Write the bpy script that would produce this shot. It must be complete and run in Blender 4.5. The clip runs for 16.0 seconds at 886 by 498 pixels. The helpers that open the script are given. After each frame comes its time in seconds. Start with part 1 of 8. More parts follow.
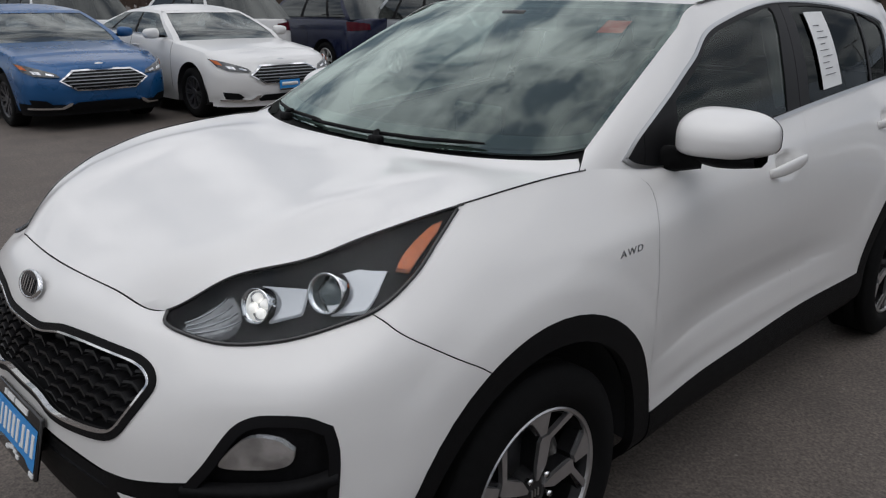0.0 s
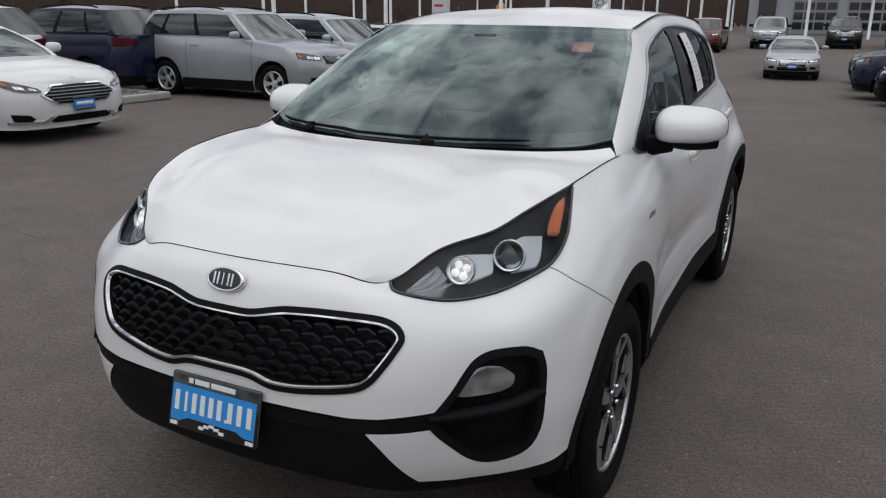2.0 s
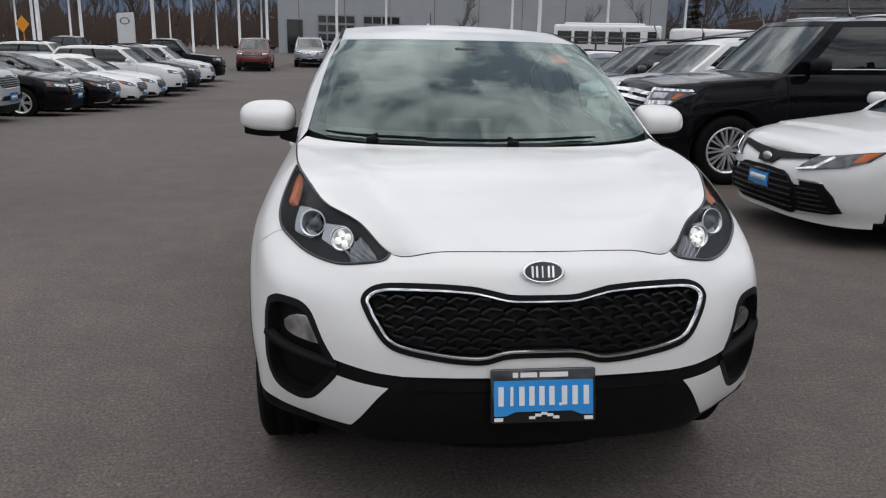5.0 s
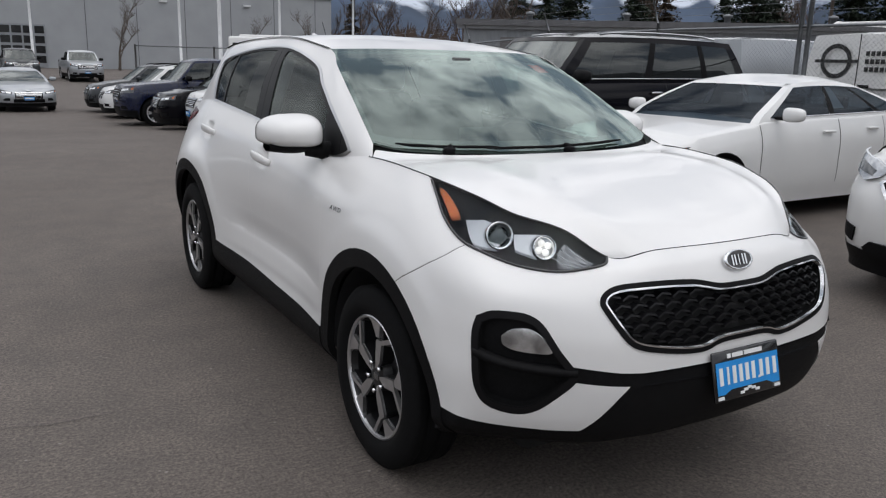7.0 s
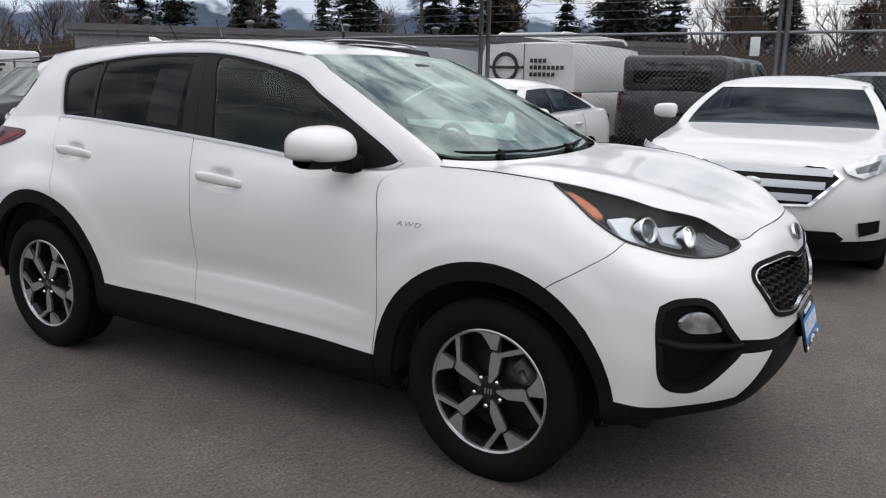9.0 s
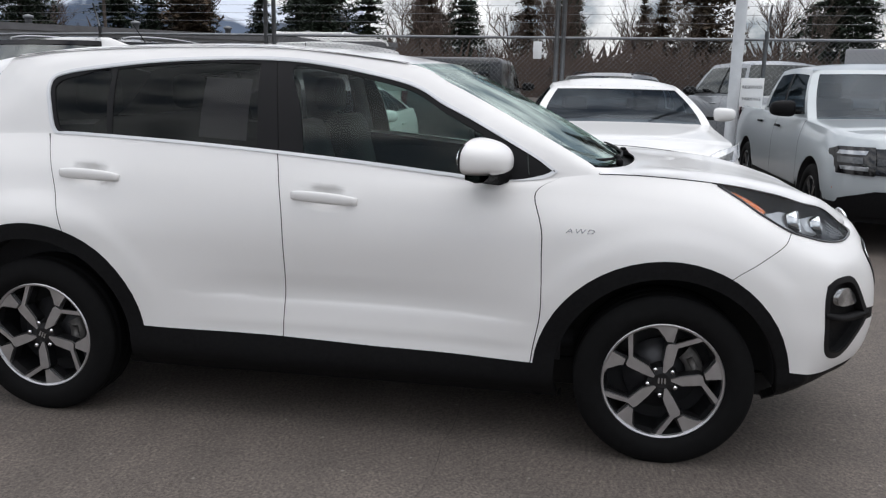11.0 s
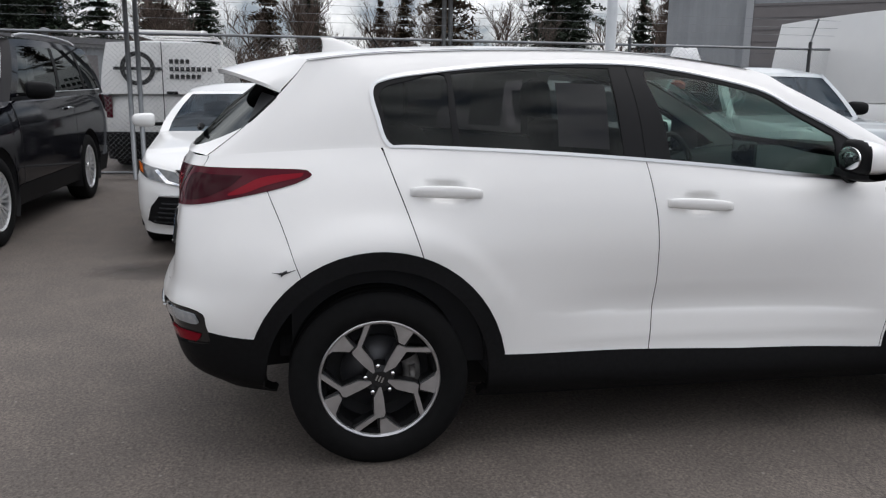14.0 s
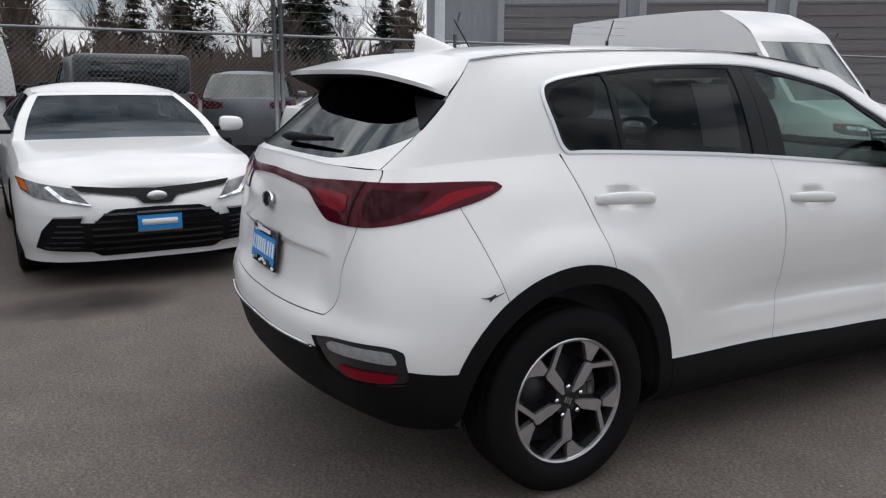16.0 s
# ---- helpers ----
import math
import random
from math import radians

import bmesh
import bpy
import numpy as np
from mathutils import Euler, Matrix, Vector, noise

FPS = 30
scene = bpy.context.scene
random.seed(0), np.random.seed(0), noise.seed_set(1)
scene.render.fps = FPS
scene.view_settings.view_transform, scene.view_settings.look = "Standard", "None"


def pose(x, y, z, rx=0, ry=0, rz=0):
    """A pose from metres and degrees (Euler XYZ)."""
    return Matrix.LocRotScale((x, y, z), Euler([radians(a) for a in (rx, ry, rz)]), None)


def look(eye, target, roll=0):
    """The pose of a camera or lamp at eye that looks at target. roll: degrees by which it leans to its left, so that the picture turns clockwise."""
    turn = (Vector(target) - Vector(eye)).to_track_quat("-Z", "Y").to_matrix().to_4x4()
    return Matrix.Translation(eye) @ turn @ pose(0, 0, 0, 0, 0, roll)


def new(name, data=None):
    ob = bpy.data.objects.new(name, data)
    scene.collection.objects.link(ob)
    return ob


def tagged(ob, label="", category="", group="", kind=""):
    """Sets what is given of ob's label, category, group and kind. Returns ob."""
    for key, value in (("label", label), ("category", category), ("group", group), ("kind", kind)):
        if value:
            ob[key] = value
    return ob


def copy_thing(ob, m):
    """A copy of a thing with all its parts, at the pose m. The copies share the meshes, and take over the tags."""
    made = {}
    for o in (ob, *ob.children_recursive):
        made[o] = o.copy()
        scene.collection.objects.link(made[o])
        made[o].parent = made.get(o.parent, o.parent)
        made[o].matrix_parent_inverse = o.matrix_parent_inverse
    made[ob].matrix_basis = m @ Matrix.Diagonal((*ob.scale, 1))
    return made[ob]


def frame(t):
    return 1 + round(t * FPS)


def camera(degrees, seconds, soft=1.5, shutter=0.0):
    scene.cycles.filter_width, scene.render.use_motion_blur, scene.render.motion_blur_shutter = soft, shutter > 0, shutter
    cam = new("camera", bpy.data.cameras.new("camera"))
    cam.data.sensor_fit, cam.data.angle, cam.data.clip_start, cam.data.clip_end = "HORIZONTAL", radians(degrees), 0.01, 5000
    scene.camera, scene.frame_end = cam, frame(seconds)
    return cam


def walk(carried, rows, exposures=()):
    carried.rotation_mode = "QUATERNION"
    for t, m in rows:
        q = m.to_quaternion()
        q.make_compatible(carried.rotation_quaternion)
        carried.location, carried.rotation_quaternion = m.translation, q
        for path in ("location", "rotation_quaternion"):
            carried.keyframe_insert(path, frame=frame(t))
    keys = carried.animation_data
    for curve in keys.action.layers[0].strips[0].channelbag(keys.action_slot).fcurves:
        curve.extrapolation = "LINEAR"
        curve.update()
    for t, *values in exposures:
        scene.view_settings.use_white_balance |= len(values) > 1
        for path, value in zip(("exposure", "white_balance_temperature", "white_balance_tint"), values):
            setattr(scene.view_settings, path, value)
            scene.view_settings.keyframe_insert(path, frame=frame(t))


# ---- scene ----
cam = camera(58.38, 16.0, soft=1.2)
PATH = [
    (0.0, pose(1.974, -1.404, 1.562, 72.44, -0.26, 45.76)),
    (0.5, pose(1.913, -1.680, 1.592, 72.73, -0.49, 40.74)),
    (1.0, pose(1.802, -1.946, 1.605, 72.96, -0.53, 35.84)),
    (1.5, pose(1.658, -2.207, 1.620, 73.12, -0.37, 31.21)),
    (2.0, pose(1.446, -2.439, 1.607, 73.40, -0.50, 26.52)),
    (2.5, pose(1.166, -2.634, 1.599, 73.70, -0.61, 20.98)),
    (3.0, pose(0.862, -2.803, 1.596, 73.88, -0.65, 15.28)),
    (3.5, pose(0.538, -2.944, 1.594, 74.22, -0.79, 9.71)),
    (4.0, pose(0.191, -3.028, 1.585, 74.56, -0.90, 4.49)),
    (4.5, pose(-0.187, -3.056, 1.575, 74.90, -1.04, -0.82)),
    (5.0, pose(-0.559, -3.045, 1.554, 75.25, -1.20, -6.51)),
    (5.2, pose(-0.688, -3.012, 1.539, 75.42, -1.19, -8.55)),
    (7.3, pose(-2.335, -2.382, 1.494, 76.94, -1.44, -34.55)),
    (7.5, pose(-2.478, -2.278, 1.484, 77.14, -1.41, -37.26)),
    (7.7, pose(-2.608, -2.159, 1.476, 77.31, -1.38, -40.01)),
    (8.0, pose(-2.791, -1.962, 1.470, 77.45, -1.39, -44.43)),
    (8.2, pose(-2.898, -1.834, 1.460, 77.56, -1.29, -47.40)),
    (10.3, pose(-3.781, -0.211, 1.469, 77.87, -1.06, -74.08)),
    (10.5, pose(-3.830, -0.045, 1.472, 77.91, -1.07, -76.25)),
    (11.0, pose(-3.918, 0.388, 1.484, 77.96, -1.03, -80.60)),
    (11.5, pose(-3.959, 0.820, 1.485, 77.98, -1.10, -83.84)),
    (12.0, pose(-3.976, 1.273, 1.478, 78.11, -1.04, -87.39)),
    (12.5, pose(-3.973, 1.718, 1.473, 78.24, -1.04, -90.69)),
    (13.0, pose(-3.935, 2.132, 1.463, 78.25, -0.96, -93.76)),
    (13.5, pose(-3.865, 2.538, 1.454, 78.31, -0.92, -96.45)),
    (14.0, pose(-3.782, 2.943, 1.461, 78.34, -0.78, -99.92)),
    (14.5, pose(-3.656, 3.336, 1.463, 78.34, -0.81, -103.99)),
    (15.0, pose(-3.497, 3.708, 1.462, 78.31, -0.72, -108.54)),
    (15.5, pose(-3.288, 4.049, 1.462, 78.26, -0.61, -113.76)),
    (16.0, pose(-3.039, 4.372, 1.468, 78.22, -0.42, -118.68)),
]

walk(cam, PATH, [(0, -.38), (2.5, -.22), (5, -.13), (8, .06), (10.5, .22), (13, .25), (14.5, .19), (16, .11)])

# ---- world and sun: broken overcast ----
SUN_EL, SUN_AZ = radians(74), radians(170)
world = bpy.data.worlds.new("sky")
scene.world = world
world.use_nodes = True
wn, wl = world.node_tree.nodes, world.node_tree.links
wn.clear()
w_out = wn.new("ShaderNodeOutputWorld")
w_bg = wn.new("ShaderNodeBackground")
w_sky = wn.new("ShaderNodeTexSky")
w_sky.sky_type = 'NISHITA'
w_sky.sun_disc = False
w_sky.sun_elevation, w_sky.sun_rotation = SUN_EL, SUN_AZ
w_co = wn.new("ShaderNodeTexCoord")
w_map = wn.new("ShaderNodeMapping")
w_map.inputs["Scale"].default_value = (1.0, 1.0, 1.25)
w_n = wn.new("ShaderNodeTexNoise")
w_n.inputs["Scale"].default_value = 6.0
w_n.inputs["Detail"].default_value = 7.0
w_n.inputs["Roughness"].default_value = 0.6
w_n.inputs["Distortion"].default_value = 0.15
w_r = wn.new("ShaderNodeValToRGB")
w_r.color_ramp.elements[0].position, w_r.color_ramp.elements[0].color = 0.40, (2.3, 2.6, 3.1, 1)
w_r.color_ramp.elements[1].position, w_r.color_ramp.elements[1].color = 0.62, (11.25, 11.2, 11.4, 1)
w_e = w_r.color_ramp.elements.new(0.48)
w_e.color = (6.1, 6.12, 6.4, 1)
w_mix = wn.new("ShaderNodeMixRGB")
w_mix.inputs[0].default_value = 0.86
wl.new(w_co.outputs["Generated"], w_map.inputs[0])
wl.new(w_map.outputs[0], w_n.inputs["Vector"])
wl.new(w_n.outputs["Fac"], w_r.inputs[0])
wl.new(w_sky.outputs[0], w_mix.inputs[1])
w_sep = wn.new("ShaderNodeSeparateXYZ")
w_el = wn.new("ShaderNodeMapRange")
w_el.inputs["From Min"].default_value, w_el.inputs["From Max"].default_value = 0.0, 0.75
w_el.inputs["To Min"].default_value, w_el.inputs["To Max"].default_value = 0.66, 1.20
w_dim = wn.new("ShaderNodeVectorMath")
w_dim.operation = 'SCALE'
wl.new(w_co.outputs["Generated"], w_sep.inputs[0])
wl.new(w_sep.outputs[2], w_el.inputs[0])
wl.new(w_r.outputs[0], w_dim.inputs[0])
wl.new(w_el.outputs[0], w_dim.inputs["Scale"])
wl.new(w_dim.outputs[0], w_mix.inputs[2])
wl.new(w_mix.outputs[0], w_bg.inputs[0])
w_bg.inputs[1].default_value = 0.136
wl.new(w_bg.outputs[0], w_out.inputs[0])

sun = new("sun", bpy.data.lights.new("sun", "SUN"))
sun.data.energy, sun.data.angle, sun.data.color = 0.75, radians(60), (1.0, 0.98, 0.96)
sun.matrix_world = look((0, 0, 0), (math.sin(SUN_AZ) * -math.cos(SUN_EL), -math.cos(SUN_AZ) * math.cos(SUN_EL), -math.sin(SUN_EL)))


# ---- materials ----
def mat(name, color, rough=0.5, metal=0.0, coat=0.0, var=0.0, scale=20.0, bump=0.0, bscale=0.0, spec=0.5, dirt=0.0):
    m = bpy.data.materials.new(name)
    m.use_nodes = True
    nt = m.node_tree
    b = nt.nodes["Principled BSDF"]
    b.inputs["Roughness"].default_value = rough
    b.inputs["Metallic"].default_value = metal
    b.inputs["Coat Weight"].default_value = coat
    b.inputs["Coat Roughness"].default_value = 0.04
    b.inputs["Specular IOR Level"].default_value = spec
    b.inputs["Base Color"].default_value = (*color, 1)
    if var or dirt:
        co = nt.nodes.new("ShaderNodeTexCoord")
        n = nt.nodes.new("ShaderNodeTexNoise")
        n.inputs["Scale"].default_value = scale
        n.inputs["Detail"].default_value = 6
        nt.links.new(co.outputs["Object"], n.inputs["Vector"])
        ramp = nt.nodes.new("ShaderNodeValToRGB")
        lo = tuple(max(0, c * (1 - var)) for c in color)
        hi = tuple(min(1, c * (1 + var)) for c in color)
        ramp.color_ramp.elements[0].color, ramp.color_ramp.elements[0].position = (*lo, 1), 0.3
        ramp.color_ramp.elements[1].color, ramp.color_ramp.elements[1].position = (*hi, 1), 0.7
        nt.links.new(n.outputs["Fac"], ramp.inputs[0])
        nt.links.new(ramp.outputs[0], b.inputs["Base Color"])
        rr = nt.nodes.new("ShaderNodeMapRange")
        rr.inputs["To Min"].default_value, rr.inputs["To Max"].default_value = rough * 0.85, min(1, rough * 1.15)
        nt.links.new(n.outputs["Fac"], rr.inputs[0])
        nt.links.new(rr.outputs[0], b.inputs["Roughness"])
    if bump:
        co2 = nt.nodes.new("ShaderNodeTexCoord")
        n2 = nt.nodes.new("ShaderNodeTexNoise")
        n2.inputs["Scale"].default_value = bscale or 200
        n2.inputs["Detail"].default_value = 4
        bp = nt.nodes.new("ShaderNodeBump")
        bp.inputs["Strength"].default_value = bump
        bp.inputs["Distance"].default_value = 0.004
        nt.links.new(co2.outputs["Object"], n2.inputs["Vector"])
        nt.links.new(n2.outputs["Fac"], bp.inputs["Height"])
        nt.links.new(bp.outputs[0], b.inputs["Normal"])
    return m


def glass(name, tint, gloss=1.0, most=1.0, sheen=(0.95, 1.0, 0.98)):
    m = bpy.data.materials.new(name)
    m.use_nodes = True
    nt = m.node_tree
    nt.nodes.clear()
    out = nt.nodes.new("ShaderNodeOutputMaterial")
    mix = nt.nodes.new("ShaderNodeMixShader")
    tr = nt.nodes.new("ShaderNodeBsdfTransparent")
    gl = nt.nodes.new("ShaderNodeBsdfGlossy")
    fr = nt.nodes.new("ShaderNodeFresnel")
    fr.inputs[0].default_value = 1.55
    mul = nt.nodes.new("ShaderNodeMath")
    mul.operation = 'MULTIPLY'
    mul.use_clamp = True
    mul.inputs[1].default_value = 2.4 * gloss
    tr.inputs[0].default_value = (*tint, 1)
    gl.inputs[0].default_value = (*sheen, 1)
    gl.inputs["Roughness"].default_value = 0.01
    nt.links.new(fr.outputs[0], mul.inputs[0])
    cap = nt.nodes.new("ShaderNodeMath")
    cap.operation = 'MINIMUM'
    cap.inputs[1].default_value = most
    nt.links.new(mul.outputs[0], cap.inputs[0])
    nt.links.new(cap.outputs[0], mix.inputs[0])
    nt.links.new(tr.outputs[0], mix.inputs[1])
    nt.links.new(gl.outputs[0], mix.inputs[2])
    nt.links.new(mix.outputs[0], out.inputs[0])
    return m


def glow(name, color, strength):
    m = bpy.data.materials.new(name)
    m.use_nodes = True
    b = m.node_tree.nodes["Principled BSDF"]
    b.inputs["Base Color"].default_value = (*color, 1)
    b.inputs["Emission Color"].default_value = (*color, 1)
    b.inputs["Emission Strength"].default_value = strength
    return m


def asphalt_mat():
    m = bpy.data.materials.new("asphalt")
    m.use_nodes = True
    nt = m.node_tree
    b = nt.nodes["Principled BSDF"]
    co = nt.nodes.new("ShaderNodeTexCoord")

    def noise_of(scale, detail, rough=0.55):
        n = nt.nodes.new("ShaderNodeTexNoise")
        n.inputs["Scale"].default_value, n.inputs["Detail"].default_value, n.inputs["Roughness"].default_value = scale, detail, rough
        nt.links.new(co.outputs["Object"], n.inputs["Vector"])
        return n

    def ramp(src, p0, c0, p1, c1):
        r = nt.nodes.new("ShaderNodeValToRGB")
        r.color_ramp.elements[0].position, r.color_ramp.elements[0].color = p0, (*c0, 1)
        r.color_ramp.elements[1].position, r.color_ramp.elements[1].color = p1, (*c1, 1)
        nt.links.new(src, r.inputs[0])
        return r

    def times(a_, b_):
        x = nt.nodes.new("ShaderNodeMixRGB")
        x.blend_type, x.inputs[0].default_value = 'MULTIPLY', 1.0
        nt.links.new(a_.outputs[0], x.inputs[1])
        nt.links.new(b_.outputs[0], x.inputs[2])
        return x

    big, mid, fine, grit = noise_of(0.30, 5), noise_of(3.2, 5, 0.62), noise_of(75, 5, 0.75), noise_of(38, 3, 0.6)
    tone = ramp(big.outputs["Fac"], 0.32, (0.094, 0.079, 0.070), 0.68, (0.123, 0.106, 0.095))
    tone = times(tone, ramp(mid.outputs["Fac"], 0.30, (0.80, 0.80, 0.80), 0.70, (1.18, 1.17, 1.16)))
    tone = times(tone, ramp(grit.outputs["Fac"], 0.30, (0.80, 0.80, 0.80), 0.70, (1.20, 1.20, 1.19)))
    tone = times(tone, ramp(fine.outputs["Fac"], 0.32, (0.36, 0.36, 0.36), 0.70, (1.70, 1.69, 1.67)))
    # scattered pale chips and spots
    vor = nt.nodes.new("ShaderNodeTexVoronoi")
    vor.inputs["Scale"].default_value = 9
    nt.links.new(co.outputs["Object"], vor.inputs["Vector"])
    chip = ramp(vor.outputs["Distance"], 0.035, (0.55, 0.55, 0.55), 0.075, (0, 0, 0))
    mx = nt.nodes.new("ShaderNodeMixRGB")
    mx.inputs[2].default_value = (0.30, 0.28, 0.26, 1)
    nt.links.new(chip.outputs[0], mx.inputs[0])
    nt.links.new(tone.outputs[0], mx.inputs[1])
    nt.links.new(mx.outputs[0], b.inputs["Base Color"])
    rr = nt.nodes.new("ShaderNodeMapRange")
    rr.inputs["To Min"].default_value, rr.inputs["To Max"].default_value = 0.72, 0.95
    nt.links.new(mid.outputs["Fac"], rr.inputs[0])
    nt.links.new(rr.outputs[0], b.inputs["Roughness"])
    bp = nt.nodes.new("ShaderNodeBump")
    bp.inputs["Strength"].default_value, bp.inputs["Distance"].default_value = 0.5, 0.004
    nt.links.new(fine.outputs["Fac"], bp.inputs["Height"])
    nt.links.new(bp.outputs[0], b.inputs["Normal"])
    return m


ASPHALT = asphalt_mat()
WHITE = mat("white_paint", (0.73, 0.73, 0.72), 0.32, 0, 0.6, 0.015, 3)
PEARL = mat("pearl_white_paint", (0.77, 0.765, 0.755), 0.32, 0.0, 0.60, 0.012, 2.0)
BLACKP = mat("black_paint", (0.004, 0.004, 0.006), 0.07, 0, 0.0, 0.1, 3, spec=0.16)
NAVY = mat("navy_paint", (0.007, 0.011, 0.036), 0.22, 0.1, 0.2, 0.1, 3)
BLUE = mat("blue_paint", (0.008, 0.085, 0.24), 0.28, 0.25, 0.4, 0.05, 3)
SILVER = mat("silver_paint", (0.36, 0.38, 0.40), 0.30, 0.45, 0.8, 0.04, 3)
STEELP = mat("steel_grey_paint", (0.13, 0.14, 0.155), 0.30, 0.4, 0.6, 0.04, 3)
PALE = mat("pale_grey_paint", (0.44, 0.48, 0.50), 0.30, 0.1, 0.8, 0.03, 3)
GREYP = mat("grey_paint", (0.035, 0.038, 0.042), 0.28, 0.3, 0.3, 0.06, 3)
RED = mat("red_paint", (0.12, 0.008, 0.010), 0.30, 0.0, 0.8, 0.08, 3)
PLASTIC = mat("black_plastic", (0.0068, 0.0068, 0.0074), 0.55, 0, 0, 0.25, 60, 0.25, 500, spec=0.10)
GLOSSB = mat("gloss_black", (0.008, 0.008, 0.009), 0.12, 0, 0.5)
RUBBER = mat("tyre_rubber", (0.0055, 0.0055, 0.0058), 0.8, 0, 0, 0.3, 40, 0.2, 300, spec=0.12)
CHROME = mat("chrome", (0.80, 0.81, 0.82), 0.08, 1.0)
SATIN = mat("satin_silver_trim", (0.62, 0.63, 0.64), 0.28, 1.0)
ALLOY = mat("machined_alloy", (0.74, 0.74, 0.75), 0.34, 0.7, 0, 0.06, 30)
ALLOYD = mat("dark_alloy", (0.06, 0.06, 0.065), 0.40, 0.5, 0, 0.1, 30)
SEAM = mat("panel_gap", (0.006, 0.006, 0.006), 0.9)
INTER = mat("dark_interior", (0.018, 0.018, 0.020), 0.8, 0, 0, 0.2, 25)
INTERG = mat("grey_interior", (0.11, 0.11, 0.12), 0.8, 0, 0, 0.15, 25)
LAMPRED = mat("red_lamp_lens", (0.062, 0.003, 0.009), 0.12, 0, 0, 0.06, 12, spec=0.16)
LAMPRED2 = mat("bright_red_lamp_band", (0.19, 0.006, 0.014), 0.15, 0, 0, spec=0.12)
AMBER = mat("amber_reflector", (0.60, 0.13, 0.015), 0.25, 0, 0.6, 0.2, 120)
LAMPCLR = mat("clear_lamp_lens", (0.45, 0.47, 0.49), 0.12, 0.6, 0.6, 0.2, 40)
POSLAMP = mat("ribbed_clear_plastic", (0.22, 0.225, 0.235), 0.25, 0.5, 0, 0.3, 60)
SHROUDM = mat("textured_silver_plastic", (0.52, 0.53, 0.55), 0.32, 0.8)
GRILLEM = mat("grille_black", (0.006, 0.006, 0.007), 0.38, 0, 0, spec=0.35)
RIMB = mat("black_rim_pocket", (0.012, 0.012, 0.013), 0.35, 0.2)
LAMPSMOKE = mat("smoked_lamp_cover", (0.10, 0.105, 0.11), 0.10, 0.3, 0.6, 0.3, 30)
RIMF = mat("machined_rim_face", (0.56, 0.56, 0.57), 0.30, 0.9, 0, 0.08, 25)
CALIPER = mat("cast_iron_caliper", (0.13, 0.125, 0.12), 0.6, 0.4, 0, 0.3, 40)
PILLAR = mat("satin_black_pillar", (0.006, 0.006, 0.007), 0.45, spec=0.2)
BADGEM = mat("dark_chrome_letters", (0.34, 0.34, 0.35), 0.25, 0.8)
MASTG = mat("grey_mast_paint", (0.42, 0.44, 0.46), 0.5, 0, 0, 0.08, 6)
LAMPDARK = mat("smoked_red_lens", (0.026, 0.002, 0.005), 0.10, 0, 0, spec=0.12)
LAMPFOG = mat("fog_lamp_reflector", (0.62, 0.63, 0.64), 0.20, 0.9, 0.3, 0.5, 14)
PLATEB = mat("blue_plate", (0.02, 0.26, 0.66), 0.35, 0, 0.2, 0.05, 20)
PAPER = mat("white_paper", (0.75, 0.76, 0.76), 0.7, 0, 0, 0.03, 30)
STICKR = mat("orange_red_sticker", (0.70, 0.13, 0.08), 0.6)
CRACKM = mat("crack_filler", (0.058, 0.052, 0.047), 0.9, 0, 0, 0.3, 30)
GALV = mat("galvanised_steel", (0.22, 0.23, 0.24), 0.45, 0.8, 0, 0.12, 14)
POLEW = mat("white_pole_paint", (0.66, 0.67, 0.68), 0.45, 0, 0, 0.08, 6)
WALLG = mat("pale_grey_wall", (0.34, 0.355, 0.37), 0.8, 0, 0, 0.06, 0.6)
WALLC = mat("grey_corrugated_steel", (0.27, 0.285, 0.30), 0.55, 0.3, 0, 0.07, 1.2)
DOORM = mat("grey_brown_door", (0.16, 0.15, 0.15), 0.7, 0, 0, 0.06, 3)
ROOFM = mat("roof_felt", (0.12, 0.12, 0.125), 0.9, 0, 0, 0.2, 2)
CONC = mat("concrete", (0.36, 0.35, 0.33), 0.9, 0, 0, 0.15, 5, 0.3, 60)
GRAVEL = mat("gravel", (0.20, 0.185, 0.17), 0.95, 0, 0, 0.5, 25, 0.9, 40)
BARK = mat("bark", (0.075, 0.060, 0.050), 0.95, 0, 0, 0.3, 8)
TWIGR = mat("rusty_twigs", (0.080, 0.056, 0.044), 0.95, 0, 0, 0.3, 8)
TWIG = mat("bare_twigs", (0.105, 0.085, 0.072), 0.95, 0, 0, 0.3, 8)
NEEDLE = mat("conifer_needles", (0.020, 0.032, 0.018), 0.9, 0, 0, 0.5, 1.5)
NEEDLE2 = mat("rusty_conifer_needles", (0.062, 0.042, 0.024), 0.9, 0, 0, 0.5, 1.5)
# forest colour lifted towards blue to stand for haze over distance
HILL = mat("hazy_forested_hill", (0.055, 0.080, 0.125), 1.0, 0, 0, 0.45, 0.006)
_nt = HILL.node_tree
_b = _nt.nodes["Principled BSDF"]
_src = _b.inputs["Base Color"].links[0].from_socket
_co, _no, _sep, _hi, _mul, _rp, _mx = (_nt.nodes.new(k) for k in ("ShaderNodeTexCoord", "ShaderNodeTexNoise", "ShaderNodeSeparateXYZ", "ShaderNodeMapRange", "ShaderNodeMath", "ShaderNodeValToRGB", "ShaderNodeMixRGB"))
_no.inputs["Scale"].default_value, _no.inputs["Detail"].default_value = .011, 8
_hi.inputs["From Min"].default_value, _hi.inputs["From Max"].default_value = 40, 150
_mul.operation = 'MULTIPLY'
_rp.color_ramp.elements[0].position, _rp.color_ramp.elements[1].position = .33, .43
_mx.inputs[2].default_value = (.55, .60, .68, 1)
